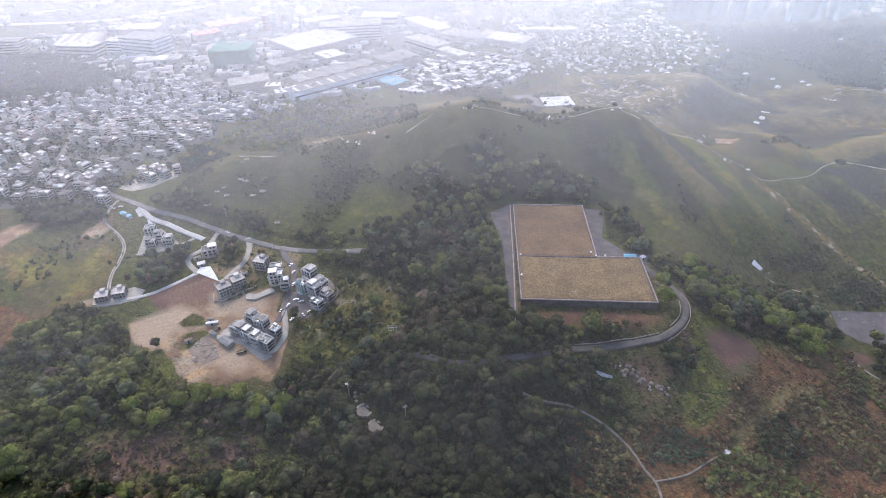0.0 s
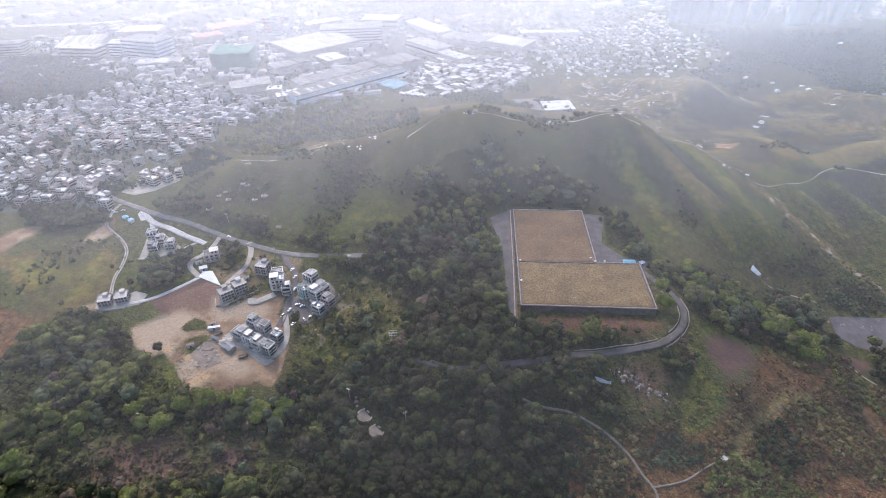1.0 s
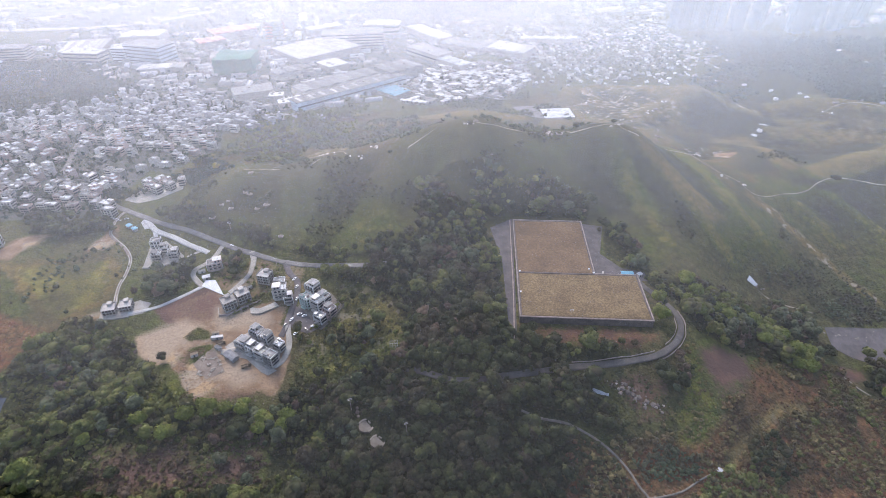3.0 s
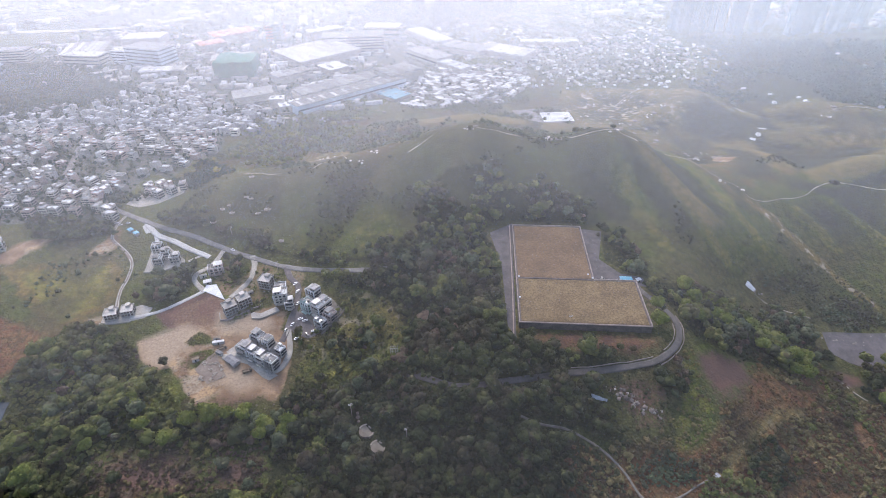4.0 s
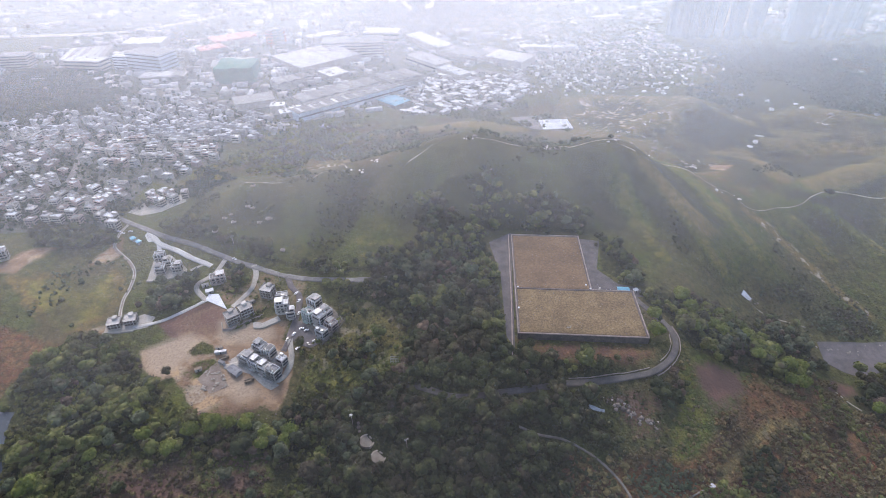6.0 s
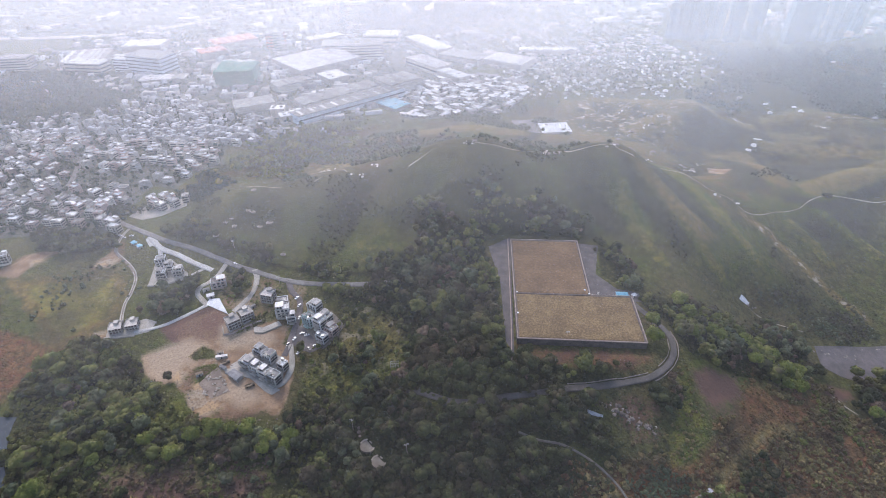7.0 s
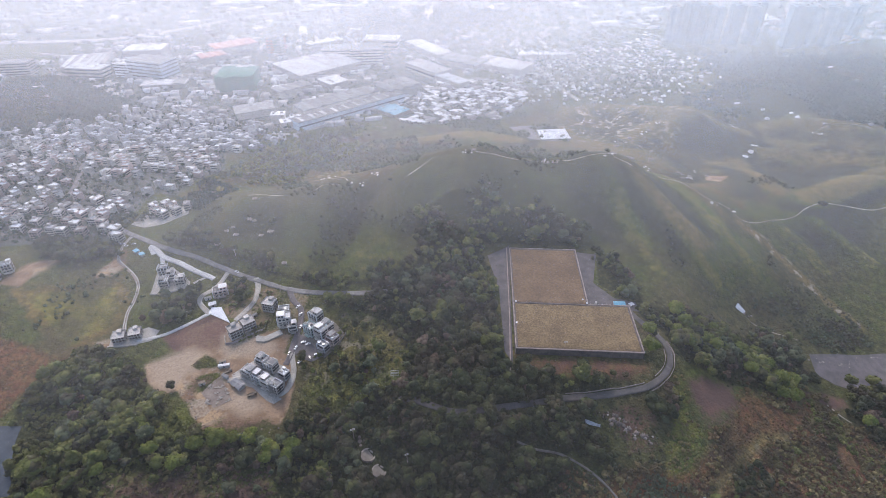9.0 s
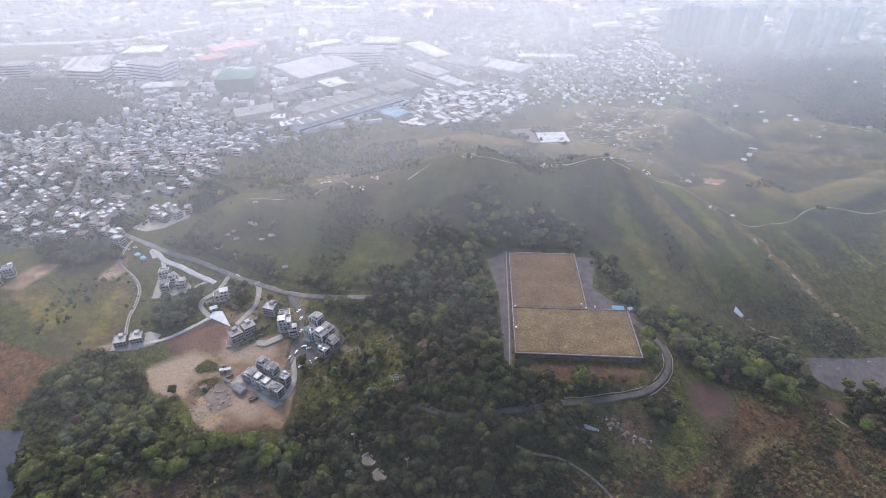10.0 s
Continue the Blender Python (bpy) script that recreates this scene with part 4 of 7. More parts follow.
# ---- building helpers ----
def box_into(bm, x0, x1, y0, y1, z0, z1, bevel=0.0):
    made = bmesh.ops.create_cube(bm, size=1)["verts"]
    for v in made:
        v.co = Vector(((x0 + x1) / 2 + v.co.x * (x1 - x0), (y0 + y1) / 2 + v.co.y * (y1 - y0), (z0 + z1) / 2 + v.co.z * (z1 - z0)))
    if bevel:
        bmesh.ops.bevel(bm, geom=list({e for v in made for e in v.link_edges}), offset=bevel, segments=1, affect="EDGES")


def boxes(*sizes, bevel=0.0):
    bm = bmesh.new()
    for s in sizes:
        box_into(bm, *s, bevel=bevel)
    return bm


def part(name, bm, material, parent=None, label=""):
    me = bpy.data.meshes.new(name)
    bm.to_mesh(me)
    bm.free()
    me.materials.append(material)
    ob = new(name, me)
    ob.parent = parent
    if label:
        ob["label"] = label
    return ob


def share(ob, parent, x, y, z, turn=0.0):
    """Another part on the same mesh."""
    twin = new(ob.name.split(".")[0], ob.data)
    twin.parent = parent
    twin.matrix_basis = pose(x, y, z, 0, 0, turn)
    return twin


def thing(name, x, y, z, turn=0.0, label="", category="", group=""):
    e = new(name)
    e.empty_display_size = 1.0
    e.matrix_basis = pose(x, y, z, 0, 0, turn)
    return tagged(e, label, category, group)


# ---- the covered reservoir ----
TOP, FOOT = 17.5, 11.0
X0, X1, X2, Y0, Y1, Y2 = 27.5, 91.4, 125.3, 293.3, 347.7, 427.9
RES = [(X0, Y0), (X2, Y0), (X2, Y1), (X1, Y1), (X1, Y2), (X0, Y2)]


def build_reservoir():
    e = thing("covered_reservoir", 0, 0, 0, 0, "L-shaped covered service reservoir with dry turf roof and concrete walls", "reservoir")
    bm = bmesh.new()
    face = bm.faces.new([bm.verts.new((x, y, FOOT - 1.5)) for x, y in RES])
    up = bmesh.ops.extrude_face_region(bm, geom=[face])["geom"]
    bmesh.ops.translate(bm, verts=[g for g in up if isinstance(g, bmesh.types.BMVert)], vec=(0, 0, TOP - 0.5 - FOOT + 1.5))
    bmesh.ops.recalc_face_normals(bm, faces=bm.faces[:])
    part("wall", bm, OLD_CONCRETE, e, "dark stained concrete retaining wall")
    # two turf panels with gently uneven tops
    for x0, x1, y0, y1, mat in ((X0 + 1.4, X2 - 1.4, Y0 + 1.4, Y1 - 1.5, TURF), (X0 + 1.4, X1 - 1.4, Y1 + 0.2, Y2 - 1.4, TURF_OLD)):
        gx, gy = np.meshgrid(np.linspace(x0, x1, 90), np.linspace(y0, y1, 70))
        gz = TOP - 0.35 + 0.22 * ripple(gx, gy, 2.5, 8) + 0.25 * ripple(gx, gy, 11, 9)
        rim = (gx == x0) | (gx == x1) | (gy == y0) | (gy == y1)
        gz = np.where(rim, TOP - 0.8, gz)
        i = np.arange(gx.size).reshape(gx.shape)
        quads = np.stack([i[:-1, :-1], i[:-1, 1:], i[1:, 1:], i[1:, :-1]], -1).reshape(-1, 4)
        link_mesh("turf", np.stack([gx, gy, gz], -1).reshape(-1, 3), quads, mat, e)
    # kerb round the edge and between the two compartments
    for (ax, ay), (bx, by) in zip(RES, RES[1:] + RES[:1]):
        lo, hi = (min(ax, bx), min(ay, by)), (max(ax, bx), max(ay, by))
        if ax == bx:
            inward = 1 if ax == X0 else -1
            s = sorted((ax - 0.12 * inward, ax + 0.65 * inward))
            bm = boxes((s[0], s[1], lo[1] + 0.66, hi[1] - 0.66, TOP - 0.6, TOP + 0.25), bevel=0.06)
        else:
            inward = 1 if ay == Y0 else -1
            s = sorted((ay - 0.12 * inward, ay + 0.65 * inward))
            bm = boxes((lo[0] - 0.12, hi[0] + 0.12, s[0], s[1], TOP - 0.6, TOP + 0.25), bevel=0.06)
        part("coping", bm, COPING, e, "pale concrete kerb")
    part("coping", boxes((X0 + 1.4, X1 - 1.4, Y1 - 1.3, Y1 + 0.05, TOP - 0.7, TOP + 0.02), bevel=0.05), OLD_CONCRETE, e)
    # buttress ribs on the front wall
    rib = part("buttress", boxes((-0.25, 0.25, -0.22, 0.02, -1.5, 5.6), bevel=0.04), OLD_CONCRETE, e)
    rib.matrix_basis = pose(X0 + 2, Y0, FOOT)
    for k in range(1, 13):
        share(rib, e, X0 + 2 + k * 7.9, Y0, FOOT)
    hatch = part("hatch", boxes((-0.6, 0.6, -0.6, 0.6, 0, 0.5), (-0.7, 0.7, -0.7, 0.7, 0.5, 0.62), bevel=0.04), SHEET_WHITE, e, "small white access hatch")
    hatch.matrix_basis = pose(X1 - 1.0, Y1 + 1.2, TOP - 0.3)
    for x, y in ((X1 - 4, Y1 + 6), (X0 + 2.6, Y1 + 0.6), (X0 + 2, 322)):
        share(hatch, e, x, y, TOP - 0.3)
    e.matrix_basis = Matrix.Translation((X0, Y0, 0)) @ pose(0, 0, 0, 0, 0, 1.0) @ Matrix.Translation((-X0, -Y0, 0))
    rail = part("post", boxes((-0.06, 0.06, -0.06, 0.06, 0, 1.1)), METAL, e)
    rail.matrix_basis = pose(X2 - 0.3, Y0 + 2, TOP + 0.2)
    for k in range(1, 17):
        share(rail, e, X2 - 0.3, Y0 + 2 + 3 * k, TOP + 0.2)
    for k in range(33):
        share(rail, e, X0 + 0.3, Y0 + 2 + 4 * k, TOP + 0.2)
    for k in range(10):
        share(rail, e, X1 + 1.5 + 3.4 * k, Y1 - 0.3, TOP + 0.2)
    return e


build_reservoir()


def build_shed(x, y, turn, w, d, h, roof, label, name="shed", group=""):
    e = thing(name, x, y, level(x, y), turn, label, "shed", group)
    part("wall", boxes((-w / 2, w / 2, -d / 2, d / 2, -1.0, h), bevel=0.05), WALL_GREY, e)
    bm = bmesh.new()
    o = 0.5
    vs = [bm.verts.new(c) for c in ((-w / 2 - o, -d / 2 - o, h), (w / 2 + o, -d / 2 - o, h), (w / 2 + o, d / 2 + o, h), (-w / 2 - o, d / 2 + o, h), (-w / 2 - o, 0, h + d * 0.12), (w / 2 + o, 0, h + d * 0.12))]
    for f in ((0, 1, 5, 4), (2, 3, 4, 5), (0, 4, 3), (1, 2, 5), (3, 2, 1, 0)):
        bm.faces.new([vs[k] for k in f])
    bmesh.ops.recalc_face_normals(bm, faces=bm.faces[:])
    part("roof", bm, roof, e)
    part("door", boxes((-0.6, 0.6, -d / 2 - 0.05, -d / 2 + 0.02, 0, 2.1)), GLASS_DARK, e)
    return e


build_shed(118, 355.5, 0, 9.0, 4.4, 3.4, SHEET_BLUE, "small pump house with pale blue roof beside the reservoir")
build_shed(128.5, 356.5, 30, 3.4, 2.6, 2.4, SHEET_WHITE, "small grey plant hut beside the reservoir")
build_shed(151, 202, 40, 2.6, 2.2, 2.2, ROOF_PALE, "small hut with white sheet roof in the scrub")
build_shed(-193, 269.5, -30, 11.0, 6.0, 2.6, OLD_SHEET, "open carport with weathered dark sheet roof on the building site", "carport")
build_shed(-361, 421.6, -30, 5.5, 4.0, 2.6, SHEET_BLUE, "low hut with blue sheet roof by the track")
build_shed(-352.5, 417, -30, 5.0, 4.0, 2.6, SHEET_BLUE, "low hut with pale blue sheet roof by the track")
build_shed(-250, 354, 30, 6.0, 4.0, 2.8, SHEET_WHITE, "small shed with white roof beside the house")
ribbon("trim", [(23.4, 276), (23.8, 331), (23.4, 386), (23.0, 436)], 0.9, COPING, "long concrete channel wall beside the reservoir", "wall", 1.0, 0, 2)
ribbon("trim", RES_ROAD[10:16], 0.4, COPING, "low concrete parapet on the outer side of the bend", "wall", 1.1, -3.6, 1)
ribbon("trim", RES_ROAD[11:15], 0.35, COPING, "low concrete parapet on the inner side of the bend", "wall", 1.0, 3.6, 1)
ribbon("trim", RES_ROAD[7:11], 0.3, COPING, "low concrete kerb wall along the service road", "wall", 0.7, 3.4, 1)

# ---- village houses ----
STOREY = 2.85


def house_shell(w, d, floors, walls, deck, seed, e, stepped=False):
    """Wall block with slab bands, roof deck with parapet, stair hood and canopy: the parts seen from above."""
    rng = random.Random(seed)
    if stepped:
        # set-back top storey beside an open roof terrace
        floors -= 1
        h, s, m = floors * STOREY, rng.choice((-1, 1)), rng.uniform(0.02, 0.14) * w
        x0, x1 = sorted((s * (w / 2 - 0.2), -s * m))
        top = part("top_storey", boxes((x0, x1, -d / 2 + 1.5, d / 2 - 0.2, h + 0.15, h + STOREY), (x0 - 0.3, x1 + 0.3, -d / 2 + 1.0, d / 2 - 0.1, h + STOREY, h + STOREY + 0.2)), walls, e)
        part("roof", boxes((x0, x1, -d / 2 + 1.3, d / 2 - 0.4, h + STOREY + 0.21, h + STOREY + 0.27)), rng.choice((deck, SHEET_WHITE, ROOF_PALE, ROOF_GREY)), top)
        for k in (0.3, 0.7):
            wx = x0 + (x1 - x0) * k
            part("window", boxes((wx - 0.7, wx + 0.7, -d / 2 + 1.42, -d / 2 + 1.56, h + 0.4, h + 2.3)), GLASS_DARK, top)
        part("terrace_wall", boxes((-s * (w * 0.32) - 0.08, -s * (w * 0.32) + 0.08, -d / 2 + 0.3, d / 2 - 0.3, h + 0.15, h + 1.3)), walls, e)
    h = floors * STOREY
    bm = boxes((-w / 2, w / 2, -d / 2, d / 2, -2.0, h))
    for k in range(1, floors + 1):
        box_into(bm, -w / 2 - 0.12, w / 2 + 0.12, -d / 2 - 0.12, d / 2 + 0.12, k * STOREY - 0.16, k * STOREY + 0.06)
    part("wall", bm, walls, e)
    part("roof", boxes((-w / 2 + 0.25, w / 2 - 0.25, -d / 2 + 0.25, d / 2 - 0.25, h + 0.06, h + 0.14)), deck, e)
    t = 0.18
    part("parapet", boxes((-w / 2, w / 2, -d / 2, -d / 2 + t, h + 0.06, h + 1.05), (-w / 2, w / 2, d / 2 - t, d / 2, h + 0.06, h + 1.05),
                          (-w / 2, -w / 2 + t, -d / 2 + t, d / 2 - t, h + 0.06, h + 1.05), (w / 2 - t, w / 2, -d / 2 + t, d / 2 - t, h + 0.06, h + 1.05)), walls, e)
    if stepped:
        return h
    sx, sy = rng.choice((-1, 1)), rng.choice((-1, 1))
    hw, hd = w * rng.uniform(0.36, 0.5), d * rng.uniform(0.3, 0.42)
    cx, cy = sx * (w / 2 - hw / 2 - 0.02), sy * (d / 2 - hd / 2 - 0.02)
    hood = part("stair_hood", boxes((cx - hw / 2, cx + hw / 2, cy - hd / 2, cy + hd / 2, h + 0.1, h + 2.5), (cx - hw / 2 - 0.15, cx + hw / 2 + 0.15, cy - hd / 2 - 0.15, cy + hd / 2 + 0.15, h + 2.5, h + 2.68)), walls, e)
    part("roof", boxes((cx - hw / 2 + 0.1, cx + hw / 2 - 0.1, cy - hd / 2 + 0.1, cy + hd / 2 - 0.1, h + 2.69, h + 2.75)), SHEET_WHITE if rng.random() < 0.4 else deck, hood)
    if rng.random() < 0.6:
        bm = bmesh.new()
        bmesh.ops.create_cone(bm, cap_ends=True, segments=10, radius1=0.65, radius2=0.6, depth=1.5, matrix=Matrix.Translation((-cx * 0.7, cy, h + 0.95)))
        part("water_tank", bm, METAL, e)
    return h


def house_details(w, d, floors, e, walls, sides=4, balcony=True):
    """Windows on each face, each with its own pane, and balconies on the front."""
    pane = sill = slab = None
    for f in range(floors):
        z = f * STOREY + 1.55
        for side in range(sides):
            turn = side * 90
            span, reach = (w, d) if side % 2 == 0 else (d, w)
            for k in (-1, 0, 1):
                u, v = k * span * 0.29, -reach / 2
                a = radians(turn)
                x, y = u * math.cos(a) - v * math.sin(a), u * math.sin(a) + v * math.cos(a)
                if pane is None:
                    pane = part("window", boxes((-1.0, 1.0, -0.10, 0.03, -0.80, 0.78)), GLASS_DARK, e)
                    pane.matrix_basis = pose(x, y, z, 0, 0, turn)
                    sill = part("sill", boxes((-1.1, 1.1, -0.25, 0.02, -0.94, -0.82)), walls, e)
                    sill.matrix_basis = pose(x, y, z, 0, 0, turn)
                else:
                    share(pane, e, x, y, z, turn)
                    share(sill, e, x, y, z, turn)
        if balcony and f:
            if slab is None:
                b = w * 0.36
                slab = part("balcony", boxes((-b, b, -1.3, 0, -0.12, 0.02), (-b, b, -1.3, -1.2, 0.02, 1.0), (-b, -b + 0.1, -1.2, 0, 0.02, 1.0), (b - 0.1, b, -1.2, 0, 0.02, 1.0)), walls, e)
                slab.matrix_basis = pose(0, -d / 2 - 0.12, f * STOREY)
            else:
                share(slab, e, 0, -d / 2 - 0.12, f * STOREY)



def near_house(x, y, turn, w, d, floors, walls, deck, seed, label, lift=0.25, balcony=True):
    e = thing("village_house", x, y, level(x, y) + lift + 0.5 * (seed % 3), turn, label, "house", "new houses below the hill")
    w, d, stepped = w * 0.9, d * 0.86, seed % 4 != 3 and floors > 2
    h = house_shell(w, d, floors, walls, deck, seed, e, stepped)
    # pale coping on the parapet and pale corner fins; a flat dark panel imitates a shaded recess
    part("coping", boxes((-w / 2 - 0.1, w / 2 + 0.1, -d / 2 - 0.1, -d / 2 + 0.25, h + 1.06, h + 1.2), (-w / 2 - 0.1, w / 2 + 0.1, d / 2 - 0.25, d / 2 + 0.1, h + 1.06, h + 1.2),
                        (-w / 2 - 0.1, -w / 2 + 0.25, -d / 2 + 0.25, d / 2 - 0.25, h + 1.06, h + 1.2), (w / 2 - 0.25, w / 2 + 0.1, -d / 2 + 0.25, d / 2 - 0.25, h + 1.06, h + 1.2)), SHEET_WHITE, e)
    for fx in (-w / 2 - 0.35, -w * 0.16, w * 0.16, w / 2 + 0.05):
        if seed % 2 or abs(fx) > w * 0.3:
            part("fin", boxes((fx, fx + 0.3, -d / 2 - 0.9, -d / 2 - 0.13, 0.3, h + 0.9)), SHEET_WHITE if seed % 3 else walls, e)
    part("recess", boxes((w / 2 + 0.02, w / 2 + 0.1, -d * 0.18, d * 0.02, 0.6, h - 0.6)), GLASS_DARK, e)
    house_details(w, d, floors - stepped, e, walls, 4, balcony)
    rng = random.Random(700 + seed)
    for k in range(rng.choice((2, 3, 4))):
        u, v, a, b = rng.uniform(-0.36, 0.36) * w, rng.uniform(-0.36, 0.1) * d, rng.uniform(0.4, 1.0), rng.uniform(0.4, 0.9)
        part("roof_box", boxes((u - a, u + a, v - b, v + b, h + 0.14, h + rng.uniform(0.7, 1.5)), bevel=0.05), rng.choice((WALL_GREY, METAL, OLD_CONCRETE, SHEET_WHITE)), e)
    # open steel pergola over part of the roof terrace
    if seed % 3 != 1:
        u = rng.choice((-0.22, 0.2)) * w
        part("pergola", boxes(*[(u - 1.6 + 0.8 * q, u - 1.5 + 0.8 * q, -d * 0.45, d * 0.05, h + 2.2, h + 2.3) for q in range(5)], *[(u - 1.6 + 3.1 * p, u - 1.5 + 3.1 * p, -d * 0.45 + q * d * 0.49, -d * 0.45 + q * d * 0.49 + 0.1, h + 0.14, h + 2.2) for p in (0, 1) for q in (0, 1)]), METAL, e)
    part("porch", boxes((-w * 0.3, w * 0.3, -d / 2 - 2.2, -d / 2 - 0.1, -0.6, 0.35), (-w * 0.3, w * 0.3, -d / 2 - 2.2, -d / 2 - 2.0, 0.35, 1.2)), walls, e)
    return e


NEAR_HOUSES = [
    # x, y, turn, width, depth, floors, wall, deck
    (-187, 281, -25, 11.0, 9.0, 3, WALL_PALE, SHEET_WHITE), (-177.4, 276.6, -25, 9.0, 8.8, 3, WALL_GREY, ROOF_PALE), (-169, 272.6, -25, 9.0, 8.8, 3, WALL_PALE, ROOF_PALE),
    (-160.4, 268.6, -25, 9.0, 8.6, 3, WALL_GREY, ROOF_GREY), (-179.5, 292, -25, 9.8, 9.0, 3, WALL_GREY, ROOF_GREY), (-170.5, 287.6, -25, 9.4, 8.8, 3, WALL_PALE, ROOF_GREY), (-158, 281.5, -25, 7.0, 7.0, 2, WALL_GREY, SHEET_WHITE),
    (-316, 393, 16, 10.0, 8.4, 3, WALL_GREY, ROOF_PALE), (-308.5, 378, 16, 9.4, 9.0, 3, WALL_GREY, SHEET_WHITE), (-294.5, 382.5, 16, 9.8, 9.0, 3, WALL_GREY, ROOF_GREY), (-306, 388, 16, 8.0, 8.0, 3, WALL_GREY, ROOF_GREY),
    (-474, 384, 30, 10.0, 8.6, 3, WALL_PALE, ROOF_PALE), (-478, 372, 30, 8.6, 8.4, 3, WALL_GREY, ROOF_GREY),
    (-248, 369, 25, 14.5, 9.6, 3, WALL_PINK, ROOF_GREY),
    (-173.5, 333.5, 16, 12.5, 9.4, 4, WALL_PALE, SHEET_WHITE), (-176.5, 343, 16, 10.5, 8.6, 3, WALL_GREY, ROOF_GREY), (-164.5, 328, 16, 7.6, 8.0, 3, WALL_GREY, ROOF_GREY),
    (-146, 339, -30, 11.0, 9.6, 4, WALL_PALE, ROOF_PALE), (-134.5, 330.5, -30, 10.4, 9.0, 3, WALL_PALE, ROOF_GREY), (-147.5, 325.5, -30, 9.4, 9.0, 3, WALL_MINT, ROOF_GREY), (-137.4, 322, -30, 10.0, 9.0, 4, WALL_PALE, SHEET_WHITE),
    (-126.5, 318, -30, 9.4, 9.0, 3, WALL_PINK, ROOF_GREY), (-132.5, 309.8, -30, 9.0, 7.4, 2, WALL_GREY, ROOF_GREY),
]
HOUSE_WORDS = {2: "two-storey grey house with flat roof under construction", 3: "three-storey tiled village house with flat roof and stair hood", 4: "four-storey pale village house with flat roof and balconies"}
for n, (hx, hy, ht, hw, hd, hf, hwall, hdeck) in enumerate(NEAR_HOUSES):
    near_house(hx, hy, ht, hw, hd, hf, hwall, hdeck, n, HOUSE_WORDS[hf])


def frame_house(x, y, turn, w, d, floors, label):
    """Bare concrete shell under construction: slabs, columns, set-back dark blocks for the shade of open rooms, and a
    half-built roof wall.
    """
    e = thing("unfinished_house", x, y, level(x, y) + 0.3, turn, label, "house", "unfinished houses")
    for k in range(floors + 1):
        part("slab", boxes((-w / 2, w / 2, -d / 2, d / 2, k * STOREY - (2.0 if k == 0 else 0.22), k * STOREY), bevel=0.03), WALL_GREY, e)
    for k in range(floors):
        part("room", boxes((-w / 2 + 0.25, w / 2 - 0.25, -d / 2 + 1.1, d / 2 - 0.25, k * STOREY, (k + 1) * STOREY - 0.22)), OLD_CONCRETE, e, "solid dark block in place of shaded rooms")
    bays = max(3, round(w / 2.6))
    col = part("column", boxes((-0.22, 0.22, -0.3, 0.3, 0, floors * STOREY - 0.23)), WALL_GREY, e)
    col.matrix_basis = pose(-w / 2 + 0.3, -d / 2 + 0.35, 0)
    for k in range(1, bays + 1):
        share(col, e, -w / 2 + 0.3 + k * (w - 0.6) / bays, -d / 2 + 0.35, 0)
    for k in range(3):
        share(col, e, w / 2 + 0.1, -d / 2 + 1.5 + k * d * 0.35, 0, 90)
    h = floors * STOREY
    part("parapet", boxes((-w / 2, w / 2, d / 2 - 0.2, d / 2, h, h + 1.0), (-w / 2, -w / 2 + 0.2, -d / 2, d / 2 - 0.2, h, h + 1.0), (w / 2 - 0.2, w / 2, -d / 2 * 0.4, d / 2 - 0.2, h, h + 1.0)), WALL_GREY, e)
    part("stair_hood", boxes((-w * 0.1, w * 0.24, d * 0.05, d / 2 - 0.4, h, h + 2.4), (-w * 0.1 - 0.2, w * 0.24 + 0.2, d * 0.05 - 0.2, d / 2 - 0.3, h + 2.4, h + 2.6)), WALL_GREY, e)
    for k in range(4):
        part("starter_bar", boxes((-w * 0.4 + k * 0.7, -w * 0.4 + k * 0.7 + 0.1, -d * 0.2, -d * 0.2 + 0.1, h, h + 1.3)), METAL, e)
    return e


for hx, hy, ht, hw, hd, hf in ((-315.5, 309.5, 20, 10.5, 9.5, 2), (-303.6, 314.5, 20, 10.0, 9.5, 2), (-213.8, 319.4, 43, 11.0, 9.4, 3), (-205.2, 328.2, 43, 11.0, 9.4, 3), (-193, 351.5, -10, 11.0, 9.6, 3)):
    frame_house(hx, hy, ht, hw, hd, hf, "bare grey concrete house shell with open dark bays")


def prism(x, y, z, w, d, h, turn, low=2.0):
    c, s = math.cos(turn), math.sin(turn)
    p = np.array([(-w, -d), (w, -d), (w, d), (-w, d)]) / 2
    p = np.stack([x + p[:, 0] * c - p[:, 1] * s, y + p[:, 0] * s + p[:, 1] * c], -1)
    v = np.vstack([np.c_[p, np.full(4, z - low)], np.c_[p, np.full(4, z + h)]])
    f = np.array([(4, 5, 6, 7), (0, 1, 5, 4), (1, 2, 6, 5), (2, 3, 7, 6), (3, 0, 4, 7)])
    return v, f


VILLAGE_STREET = curve_points([(-484, 441), (-491, 476), (-507, 516), (-529, 567), (-557, 621), (-576, 660)])


